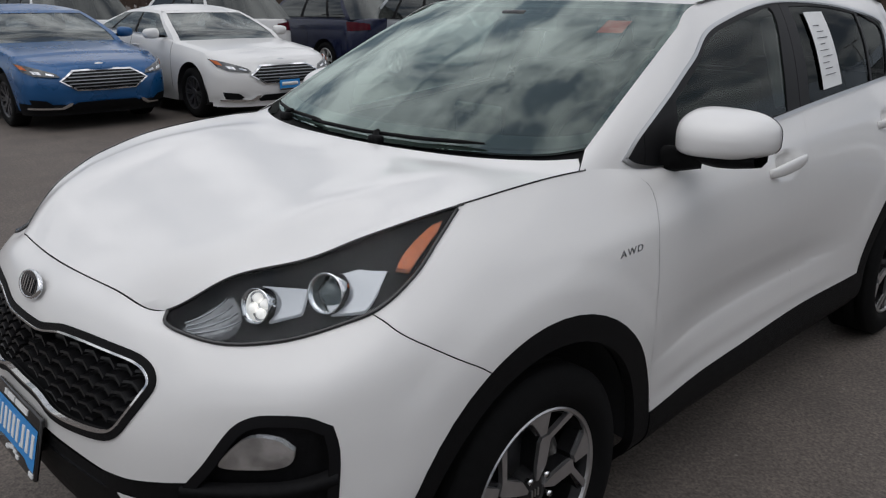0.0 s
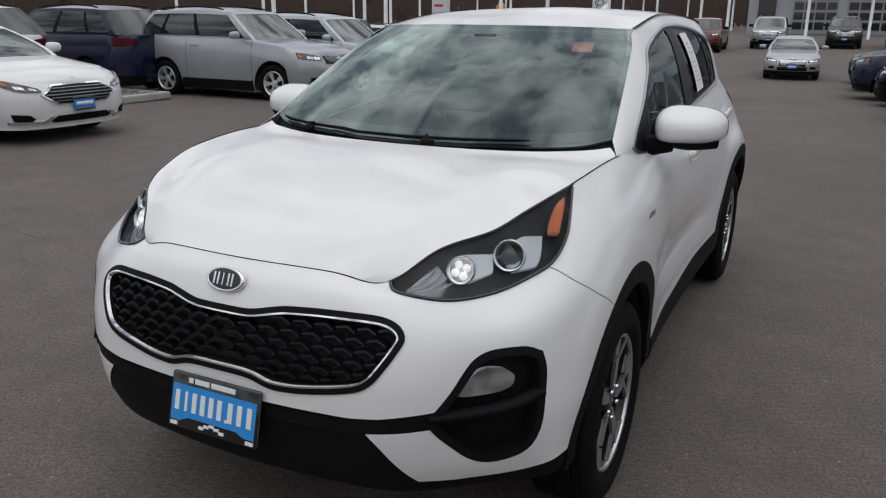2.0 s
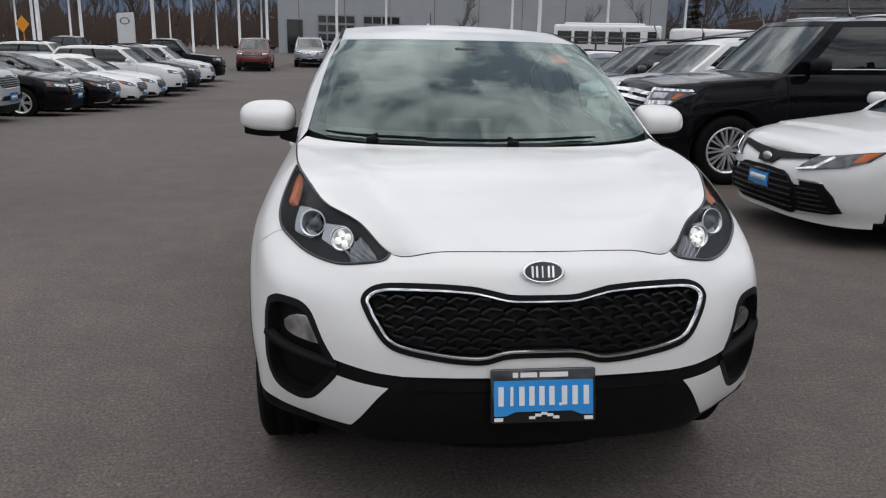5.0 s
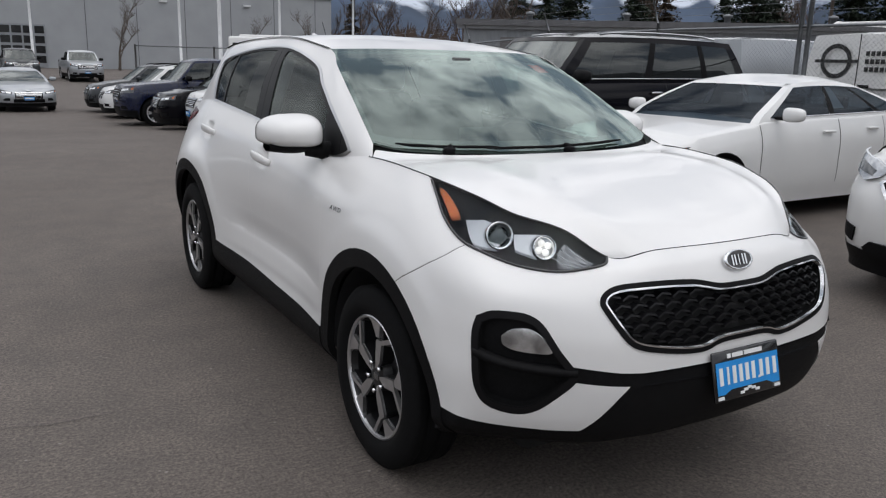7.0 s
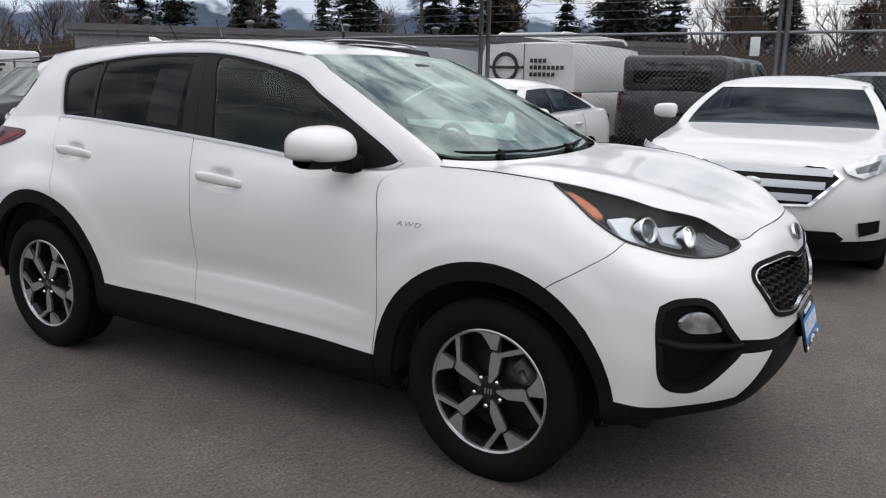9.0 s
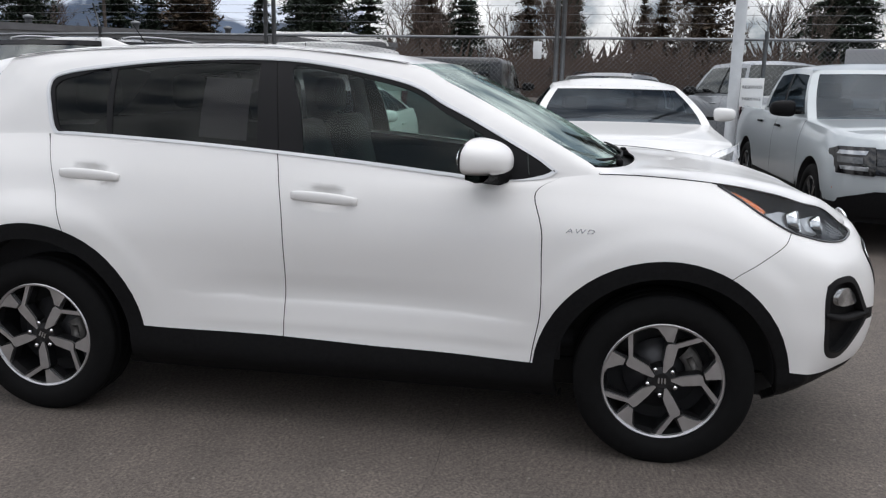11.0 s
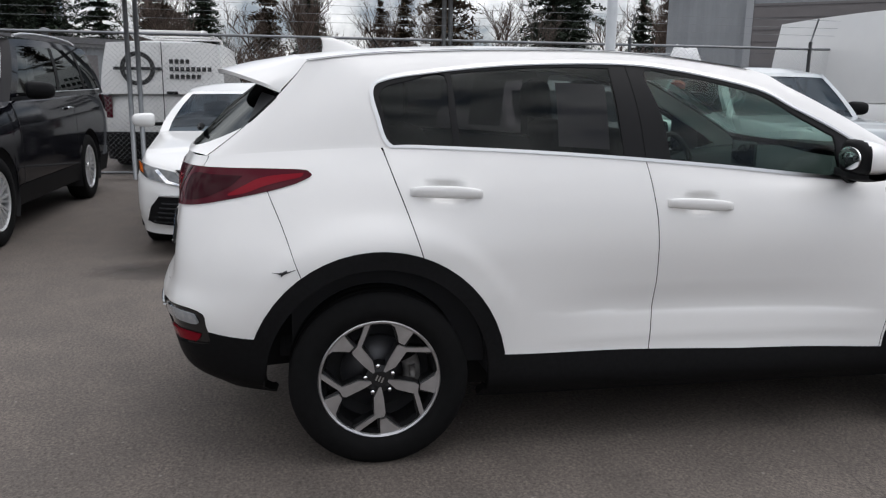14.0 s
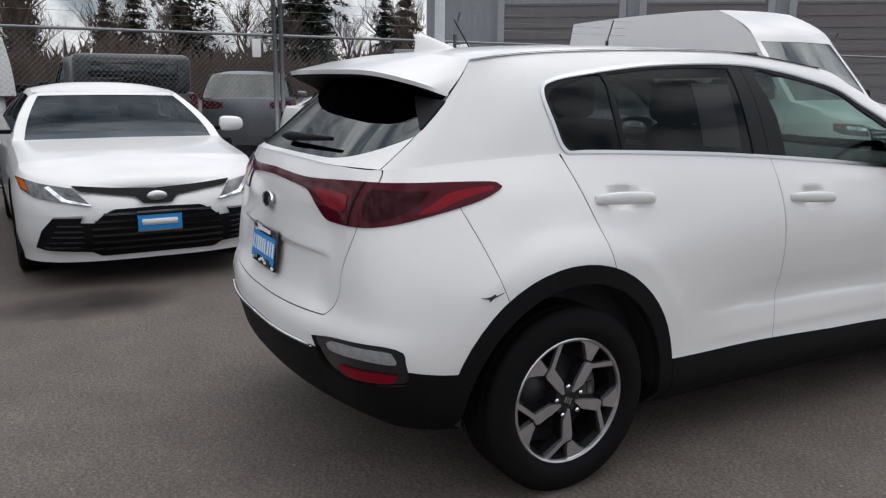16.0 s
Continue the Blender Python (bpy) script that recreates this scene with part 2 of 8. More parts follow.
for a_, b_ in ((_co.outputs["Object"], _no.inputs["Vector"]), (_co.outputs["Object"], _sep.inputs[0]), (_sep.outputs[2], _hi.inputs[0]), (_hi.outputs[0], _mul.inputs[0]), (_no.outputs["Fac"], _mul.inputs[1]), (_mul.outputs[0], _rp.inputs[0]), (_rp.outputs[0], _mx.inputs[0]), (_src, _mx.inputs[1]), (_mx.outputs[0], _b.inputs["Base Color"])):
    _nt.links.new(a_, b_)
GLASSW = glass("windscreen_glass", (0.62, 0.75, 0.69), 0.86, 0.46, (0.84, 0.98, 0.93))
GLASSF = glass("front_side_glass", (0.62, 0.76, 0.71), 0.24, 0.40)
GLASSR = glass("privacy_glass", (0.17, 0.165, 0.17), 0.15, 0.25)
GLASSD = glass("dark_car_glass", (0.07, 0.075, 0.08), 0.6, 0.16)
GLASST = glass("rear_window_glass", (0.04, 0.042, 0.048), 0.7, 0.15)
GLASSB = glass("car_glass", (0.30, 0.34, 0.35), 0.8, 0.24)
GLASSN = glass("dark_windscreen_glass", (0.22, 0.26, 0.29), 0.6, 0.055, (0.8, 0.9, 1.0))
LENS = glass("lamp_cover", (0.92, 0.94, 0.95), 0.12, 0.30, (0.95, 0.97, 1.0))
HOUSING = mat("dark_grey_lamp_housing", (0.011, 0.0115, 0.013), 0.34, 0, 0, 0.15, 30, spec=0.22)
SIGNY = mat("orange_sign", (0.80, 0.30, 0.02), 0.6)
SIGNR = mat("red_sign_mark", (0.50, 0.02, 0.03), 0.5)
INK = mat("black_ink", (0.02, 0.02, 0.02), 0.7)
INKG = mat("grey_ink", (0.10, 0.10, 0.11), 0.7)
TARP = mat("white_tarpaulin", (0.62, 0.63, 0.64), 0.6, 0, 0, 0.1, 6, 0.8, 9)


# ---- mesh helpers ----
def part(name, bm, material, parent=None, label="", smooth=True):
    me = bpy.data.meshes.new(name)
    bm.normal_update()
    if smooth:
        for f in bm.faces:
            f.smooth = True
    layer = bm.verts.layers.float_vector.get("facing")
    facing = [tuple(v[layer]) for v in bm.verts] if layer else None
    bm.to_mesh(me)
    bm.free()
    if facing and material not in (LENS, GLASSF, GLASSR):
        me.normals_split_custom_set_from_vertices(facing)
    for m in (material if isinstance(material, (list, tuple)) else [material]):
        me.materials.append(m)
    ob = new(name, me)
    if parent:
        ob.parent = parent
    if label:
        tagged(ob, label)
    return ob


def grid(bm, rows, flip=False, close=False):
    """Faces between rows of points; rows all of one length."""
    vs = [[bm.verts.new(p) for p in r] for r in rows]
    n = len(rows[0])
    for a, b in zip(vs[:-1], vs[1:]):
        for i in range(n if close else n - 1):
            j = (i + 1) % n
            q = (a[i], a[j], b[j], b[i])
            try:
                bm.faces.new(q[::-1] if flip else q)
            except ValueError:
                pass
    return vs


def box(bm, c, s, rz=0.0, bevel=0.0):
    m = Matrix.Translation(c) @ Matrix.Rotation(rz, 4, 'Z') @ Matrix.Diagonal((s[0], s[1], s[2], 1))
    r = bmesh.ops.create_cube(bm, size=1, matrix=m)
    if bevel:
        es = list({e for v in r["verts"] for e in v.link_edges})
        bmesh.ops.bevel(bm, geom=es, offset=bevel, segments=2, affect='EDGES', profile=0.5)


def tube(bm, pts, radii, n=8, cap=True):
    """A tube along points with a radius at each."""
    pts = [Vector(p) for p in pts]
    if not isinstance(radii, (list, tuple)):
        radii = [radii] * len(pts)
    rows = []
    for i, p in enumerate(pts):
        d = (pts[min(i + 1, len(pts) - 1)] - pts[max(i - 1, 0)]).normalized()
        up = Vector((0, 0, 1)) if abs(d.z) < 0.95 else Vector((1, 0, 0))
        a = d.cross(up).normalized()
        b = d.cross(a)
        rows.append([p + (a * math.cos(k * math.tau / n) + b * math.sin(k * math.tau / n)) * radii[i] for k in range(n)])
    vs = grid(bm, rows, close=True)
    if cap and n > 2:
        bm.faces.new(vs[0])
        bm.faces.new(vs[-1][::-1])


def lathe(bm, prof, n=48, axis='X', c=(0, 0, 0)):
    """Turn a profile of (along the axis, radius) round X through c."""
    rows = []
    for a, r in prof:
        rows.append([(c[0] + a, c[1] + r * math.cos(k * math.tau / n), c[2] + r * math.sin(k * math.tau / n)) for k in range(n)])
    return grid(bm, rows, close=True)


def interp(pts, x):
    return float(np.interp(x, [p[0] for p in pts], [p[1] for p in pts]))


def catmull(pts, n):
    """A smooth curve of n points, evenly spaced, through the given ones."""
    P = np.array(pts, float)
    if len(P) == 2:
        return [tuple(P[0] + (P[1] - P[0]) * i / (n - 1)) for i in range(n)]
    Q = np.vstack([2 * P[0] - P[1], P, 2 * P[-1] - P[-2]])
    out = []
    for i in range(1, len(Q) - 2):
        p0, p1, p2, p3 = Q[i - 1:i + 3]
        for t in np.linspace(0, 1, 16, endpoint=False):
            out.append(0.5 * (2 * p1 + (p2 - p0) * t + (2 * p0 - 5 * p1 + 4 * p2 - p3) * t * t + (3 * p1 - p0 - 3 * p2 + p3) * t ** 3))
    out.append(P[-1])
    out = np.array(out)
    d = np.r_[0, np.cumsum(np.linalg.norm(np.diff(out, axis=0), axis=1))]
    s = np.linspace(0, d[-1], n)
    return [tuple(np.interp(v, d, out[:, k]) for k in range(P.shape[1])) for v in s]


# ---- the white crossover: its surfaces ----
# Control lines round half the body, front centre to rear centre, from the belt down to the underside.
BELT_LINE = [(0, -.795, .945), (.28, -.775, .942), (.429, -.733, .922), (.533, -.618, 1.000), (.638, -.500, 1.037), (.691, -.372, 1.075), (.749, -.137, 1.115), (.776, .26, 1.135), (.799, .74, 1.098), (.795, 1.6, 1.175), (.785, 2.2, 1.212), (.752, 2.67, 1.225), (.715, 3.02, 1.208), (.655, 3.30, 1.188), (.45, 3.385, 1.190), (.22, 3.415, 1.196), (0, 3.425, 1.20)]
SHOULDER = [(0, -.850, .900), (.28, -.828, .898), (.49, -.762, .890), (.655, -.612, .905), (.765, -.465, .940), (.812, -.33, .985), (.832, -.12, 1.03), (.828, .33, 1.06), (.838, .9, 1.05), (.836, 1.6, 1.075), (.836, 2.2, 1.095), (.82, 2.67, 1.11), (.785, 3.04, 1.10), (.70, 3.345, 1.09), (.48, 3.420, 1.09), (.24, 3.455, 1.095), (0, 3.465, 1.10)]
UPPER_WAIST = [(0, -.893, .810), (.28, -.872, .810), (.515, -.815, .810), (.69, -.69, .815), (.805, -.57, .835), (.868, -.37, .885), (.886, -.10, .94), (.886, .36, .955), (.868, .9, .955), (.864, 1.6, .965), (.870, 2.2, .975), (.868, 2.67, 1.0), (.842, 3.06, .97), (.74, 3.37, .965), (.50, 3.430, .97), (.25, 3.470, .975), (0, 3.480, .98)]
WAIST = [(0, -.915, .710), (.28, -.896, .710), (.525, -.848, .715), (.705, -.715, .72), (.825, -.588, .735), (.890, -.388, .775), (.914, -.10, .835), (.904, .40, .835), (.880, .9, .835), (.876, 1.6, .835), (.893, 2.2, .85), (.924, 2.67, .885), (.893, 3.07, .83), (.775, 3.38, .84), (.52, 3.450, .86), (.26, 3.485, .865), (0, 3.495, .87)]
MID_FLANK = [(0, -.918, .620), (.28, -.905, .620), (.525, -.860, .625), (.705, -.724, .625), (.832, -.592, .635), (.897, -.40, .665), (.917, -.10, .72), (.908, .42, .705), (.869, .9, .705), (.866, 1.6, .705), (.898, 2.2, .72), (.930, 2.67, .78), (.910, 3.08, .70), (.80, 3.385, .72), (.54, 3.465, .74), (.27, 3.500, .74), (0, 3.510, .74)]
LOWER_FLANK = [(0, -.925, .530), (.28, -.908, .530), (.52, -.862, .535), (.70, -.722, .535), (.832, -.594, .54), (.897, -.42, .56), (.917, -.10, .60), (.905, .43, .575), (.853, .9, .590), (.849, 1.6, .595), (.900, 2.2, .585), (.932, 2.67, .64), (.910, 3.10, .575), (.815, 3.40, .62), (.55, 3.500, .625), (.28, 3.545, .62), (0, 3.555, .62)]
SKIRT_TOP = [(0, -.905, .430), (.28, -.888, .430), (.51, -.842, .43), (.69, -.705, .425), (.812, -.588, .425), (.877, -.46, .43), (.912, -.10, .46), (.898, .45, .445), (.863, .9, .455), (.859, 1.6, .460), (.896, 2.2, .455), (.930, 2.67, .50), (.895, 3.11, .47), (.80, 3.385, .50), (.54, 3.475, .50), (.28, 3.525, .50), (0, 3.535, .50)]
SKIRT = [(0, -.862, .352), (.28, -.845, .352), (.50, -.80, .350), (.665, -.67, .345), (.79, -.565, .345), (.868, -.465, .35), (.900, -.10, .32), (.892, .46, .315), (.874, .9, .315), (.872, 1.6, .315), (.892, 2.2, .32), (.918, 2.67, .34), (.865, 3.11, .365), (.76, 3.35, .38), (.52, 3.440, .385), (.27, 3.480, .385), (0, 3.490, .385)]
UNDERSIDE = [(0, -.790, .308), (.28, -.775, .308), (.48, -.73, .305), (.63, -.61, .298), (.74, -.51, .29), (.81, -.45, .295), (.86, -.10, .23), (.835, .46, .235), (.822, .9, .235), (.822, 1.6, .235), (.835, 2.2, .24), (.87, 2.67, .26), (.80, 3.08, .29), (.70, 3.26, .30), (.48, 3.330, .30), (.25, 3.360, .30), (0, 3.370, .30)]
CAGE = [BELT_LINE, SHOULDER, UPPER_WAIST, WAIST, MID_FLANK, LOWER_FLANK, SKIRT_TOP, SKIRT, UNDERSIDE]
# Cabin side: lines from the belt up to the roof seam, from the foot of the front pillar to the tailgate gap.
CABIN_U = [7, 7.4, 7.85, 8.2, 8.55, 9, 9.83, 10.65, 11.6, 13]
CABIN_TOP = [(.738, .33, 1.178), (.712, .50, 1.270), (.678, .72, 1.385), (.646, .90, 1.472), (.606, 1.08, 1.547), (.588, 1.6, 1.603), (.580, 2.1, 1.605), (.575, 2.5, 1.590), (.574, 2.74, 1.572), (.574, 2.92, 1.548)]


def spline(P, u):
    """Catmull-Rom through rows of an array at positions u counted in rows."""
    P = np.asarray(P, float)
    u = np.clip(np.asarray(u, float), 0, len(P) - 1)
    i = np.minimum(u.astype(int), len(P) - 2)
    t = (u - i)[..., None]
    Q = np.concatenate([2 * P[:1] - P[1:2], P, 2 * P[-1:] - P[-2:-1]])
    p0, p1, p2, p3 = Q[i], Q[i + 1], Q[i + 2], Q[i + 3]
    return .5 * (2 * p1 + (p2 - p0) * t + (2 * p0 - 5 * p1 + 4 * p2 - p3) * t * t + (3 * p1 - p0 - 3 * p2 + p3) * t ** 3)


CAGE_A = np.array([[p for p in row] for row in CAGE], float)
# mirrored neighbour columns keep the surface square to the centre plane
_m = CAGE_A.copy()
_m[:, :, 0] *= -1
CAGE_X = np.concatenate([_m[:, 1:2], CAGE_A, _m[:, -2:-1]], axis=1)


def lower_plain(u, v):
    """Lower body: u along the perimeter (0..16), v from the belt down (0..8)."""
    u, v = np.atleast_1d(u).astype(float), np.atleast_1d(v).astype(float)
    rows = np.stack([spline(CAGE_X[k], u + 1) for k in range(9)])
    v = np.clip(v, 0, 8)
    i = np.minimum(v.astype(int), 7)
    t = (v - i)[:, None]
    Q = np.concatenate([2 * rows[:1] - rows[1:2], rows, 2 * rows[-1:] - rows[-2:-1]])
    n = np.arange(len(u))
    p0, p1, p2, p3 = Q[i, n], Q[i + 1, n], Q[i + 2, n], Q[i + 3, n]
    return .5 * (2 * p1 + (p2 - p0) * t + (2 * p0 - 5 * p1 + 4 * p2 - p3) * t * t + (3 * p1 - p0 - 3 * p2 + p3) * t ** 3)


def step_up(x):
    x = np.clip(x, 0, 1)
    return x * x * (3 - 2 * x)


CUPS = [lower_plain([u], [v])[0] for u, v in ((8.675, 1.61), (10.43, 1.37))]


def lower(u, v):
    """The lower body with its pressed lines: door crease, arch flares, handle cups, tailgate step."""
    u, v = np.atleast_1d(u).astype(float), np.atleast_1d(v).astype(float)
    p = lower_plain(u, v)
    y, z = p[:, 1].copy(), p[:, 2].copy()
    on_side = step_up((u - 4.3) / .8) * step_up((12.6 - u) / .8)
    crease = .553 + .022 * (y - .5)
    below = np.clip(crease - z, 0, 1)
    d = .0055 * (1 - np.exp(-below / .015)) * step_up((y - .45) / .25) * step_up((2.10 - y) / .35) * step_up((z - .42) / .06)
    for cy, cz, a, b in ((0, .345, .595, .585), (2.67, .350, .60, .615)):
        r = np.sqrt(((y - cy) / a) ** 2 + ((z - cz) / b) ** 2)
        d = d + .006 * step_up((1.06 - r) / .13) * step_up((z - .50) / .2)
    for c in CUPS:
        d = d - .026 * np.exp(-(np.abs(y - c[1]) / .060) ** 4 - (np.abs(z - c[2] - .003) / .038) ** 4)
    p[:, 0] += d * on_side
    back = step_up((u - 13.80) / .5) * step_up((.900 - z) / .025) * step_up((z - .66) / .20)
    p[:, 1] -= .014 * back
    return p


def cabin(s, t):
    """Cabin side: s along it (0..9), t from the belt up (0..1)."""
    s, t = np.atleast_1d(s).astype(float), np.atleast_1d(t).astype(float)
    a = spline(CAGE_X[0], spline(np.array(CABIN_U)[:, None], s)[:, 0] + 1)
    b = spline(CABIN_TOP, s)
    p = a + (b - a) * t[:, None]
    k = np.clip(s / 2.2, 0, 1) * np.clip((9 - s) / 1.2, .35, 1)
    tc = np.clip(t, 0, 1)
    p[:, 0] += .062 * tc ** 1.2 * (1 - tc) ** .8 * 2.2 * k
    p[:, 1] -= .030 * np.clip((s - 8) / 1, 0, 1) * 4 * t * (1 - t)
    return p


def coons(c0, c1, d0, d1, n, m, power=1.0):
    """A patch of n+1 by m+1 points between c0, c1 (across) and d0, d1 (along)."""
    c0, c1, d0, d1 = (np.array(q, float) for q in (c0, c1, d0, d1))
    t = np.linspace(0, 1, n + 1)[None, :, None] ** power
    s = np.linspace(0, 1, m + 1)[:, None, None]
    A = c0[None] * (1 - s) + c1[None] * s
    B = d0[:, None] * (1 - t) + d1[:, None] * t
    C = c0[0] * (1 - s) * (1 - t) + c0[-1] * (1 - s) * t + c1[0] * s * (1 - t) + c1[-1] * s * t
    return A + B - C


def curve(pts, n):
    """n+1 points, evenly spaced along a smooth line."""
    f = spline(pts, np.linspace(0, len(pts) - 1, 400))
    d = np.r_[0, np.cumsum(np.linalg.norm(np.diff(f, axis=0), axis=1))]
    s = np.linspace(0, d[-1], n + 1)
    return np.stack([np.interp(s, d, f[:, k]) for k in range(3)], 1)


BONNET_MID = [(0, -.795, .945), (0, -.62, 1.018), (0, -.35, 1.082), (0, -.1, 1.120), (0, .10, 1.142)]
BONNET_REAR = [(0, .10, 1.140), (.25, .118, 1.140), (.48, .165, 1.142), (.66, .235, 1.150), (.742, .305, 1.158)]
SCREEN_LOW = [(0, .15, 1.142), (.25, .168, 1.144), (.48, .215, 1.150), (.64, .275, 1.160), (.735, .345, 1.182)]
SCREEN_TOP = [(0, .965, 1.556), (.22, .975, 1.556), (.42, 1.005, 1.553), (.56, 1.045, 1.548), (.606, 1.08, 1.547)]
ROOF_MID = [(0, .965, 1.556), (0, 1.3, 1.606), (0, 1.75, 1.638), (0, 2.2, 1.640), (0, 2.6, 1.622), (0, 2.98, 1.583)]
ROOF_REAR = [(0, 2.98, 1.583), (.25, 2.972, 1.580), (.45, 2.95, 1.568), (.574, 2.92, 1.548)]


def bonnet(n=24, m=40):
    F = curve(lower(np.linspace(0, 2, 9), np.zeros(9)), n)
    side = curve(np.concatenate([lower(np.linspace(2, 7, 21), np.zeros(21)), [[.742, .305, 1.158]]]), m)
    P = coons(F, curve(BONNET_REAR, n), curve(BONNET_MID, m), side, n, m)
    P[:, :, 2] = coons(F, curve(BONNET_REAR, n), curve(BONNET_MID, m), side, n, m, 1.6)[:, :, 2]
    s = np.linspace(0, 1, m + 1)[:, None]
    t = np.linspace(0, 1, n + 1)[None, :]
    # crown, and a crease that runs from the lamp to the pillar
    crown = .006 * (1 - t ** 2) ** 2 * np.sin(np.pi * s)
    off_ = t - (.76 - .16 * s)
    ridge = .017 * np.exp(-(off_ / np.where(off_ > 0, .10, .17)) ** 2) * (1 - t ** 8) * np.sin(np.pi * np.clip(s * 1.02, 0, 1)) ** .8
    P[:, :, 2] += crown + ridge
    return P


def screen(n=24, m=20):
    P = coons(curve(SCREEN_LOW, n), curve(SCREEN_TOP, n), curve([SCREEN_LOW[0], (0, .535, 1.358), SCREEN_TOP[0]], m), curve([SCREEN_LOW[-1]] + CABIN_TOP[1:5], m), n, m)
    return P


def roof(n=20, m=40):
    return coons(curve(SCREEN_TOP, n), curve(ROOF_REAR, n), curve(ROOF_MID, m), curve(CABIN_TOP[4:], m), n, m)


def tail_glass(n=20, m=20):
    low = curve(CAGE_X[0][14:18][::-1], n)
    top = curve([(0, 3.03, 1.545), (.25, 3.02, 1.54), (.45, 2.985, 1.525), (.565, 2.94, 1.505)], n)
    e = cabin([9] * 24, np.linspace(0, .92, 24))
    e[-1] = (.565, 2.94, 1.505)
    return coons(low, top, curve([(0, 3.425, 1.20), (0, 3.25, 1.375), (0, 3.03, 1.545)], m), curve(e, m), n, m)


# ---- the white crossover: panels cut from its surfaces ----
hero = tagged(new("crossover_suv"), "pearl white compact crossover with black cladding", "car")


def in_poly(poly, x, y):
    hit = False
    n = len(poly)
    for i in range(n):
        (x0, y0), (x1, y1) = poly[i], poly[(i + 1) % n]
        if (y0 > y) != (y1 > y) and x < (x1 - x0) * (y - y0) / (y1 - y0) + x0:
            hit = not hit
    return hit


def flat_grid(us, vs):
    bm = bmesh.new()
    grid(bm, [[(u, v, 0) for v in vs] for u in us])
    return bm


def knife(bm, line, closed=True):
    """Cut the flat grid along a line of (u, v)."""
    n = len(line)
    e = .004
    bx = (min(p[0] for p in line) - e, max(p[0] for p in line) + e, min(p[1] for p in line) - e, max(p[1] for p in line) + e)

    def near(faces, x0, x1, y0, y1):
        out = []
        for f in faces:
            if not f.is_valid:
                continue
            xs = [v.co.x for v in f.verts]
            if max(xs) < x0 or min(xs) > x1:
                continue
            ys = [v.co.y for v in f.verts]
            if max(ys) < y0 or min(ys) > y1:
                continue
            out.append(f)
        return out

    pool = set(near(bm.faces, *bx))
    for i in range(n if closed else n - 1):
        a, b = line[i], line[(i + 1) % n]
        d = (b[0] - a[0], b[1] - a[1])
        if abs(d[0]) + abs(d[1]) < 1e-5:
            continue
        fs = near(pool, min(a[0], b[0]) - e, max(a[0], b[0]) + e, min(a[1], b[1]) - e, max(a[1], b[1]) + e)
        geom = list({g for f in fs for g in (*f.verts, *f.edges)}) + fs
        r = bmesh.ops.bisect_plane(bm, geom=geom, dist=1e-5, plane_co=(a[0], a[1], 0), plane_no=(-d[1], d[0], 0))
        pool = {f for f in pool if f.is_valid} | {g for g in r["geom"] if isinstance(g, bmesh.types.BMFace)}


def metric(fn, u, v):
    h = .02
    a = (fn([u + h], [v])[0] - fn([u - h], [v])[0]) / (2 * h)
    b = (fn([u], [v + h])[0] - fn([u], [v - h])[0]) / (2 * h)
    return max(np.linalg.norm(a), .02), max(np.linalg.norm(b), .02)


def offset(fn, line, w, closed=False):
    """The line moved sideways by w metres on the surface."""
    out, n = [], len(line)
    for i, p in enumerate(line):
        q0 = line[(i - 1) % n] if closed else line[max(i - 1, 0)]
        q1 = line[(i + 1) % n] if closed else line[min(i + 1, n - 1)]
        lu, lv = metric(fn, *p)
        a, b = (q1[0] - q0[0]) * lu, (q1[1] - q0[1]) * lv
        L = math.hypot(a, b) or 1
        out.append((p[0] - b / L * w / lu, p[1] + a / L * w / lv))
    return out


def band(fn, line, w):
    return offset(fn, line, w) + offset(fn, line, -w)[::-1]


def smooth_line(line, n, closed=False):
    P = list(line) + [line[0]] if closed else list(line)
    f = spline(np.array(P, float), np.linspace(0, len(P) - 1, n + (1 if closed else 0)))
    return [tuple(p) for p in (f[:-1] if closed else f)]


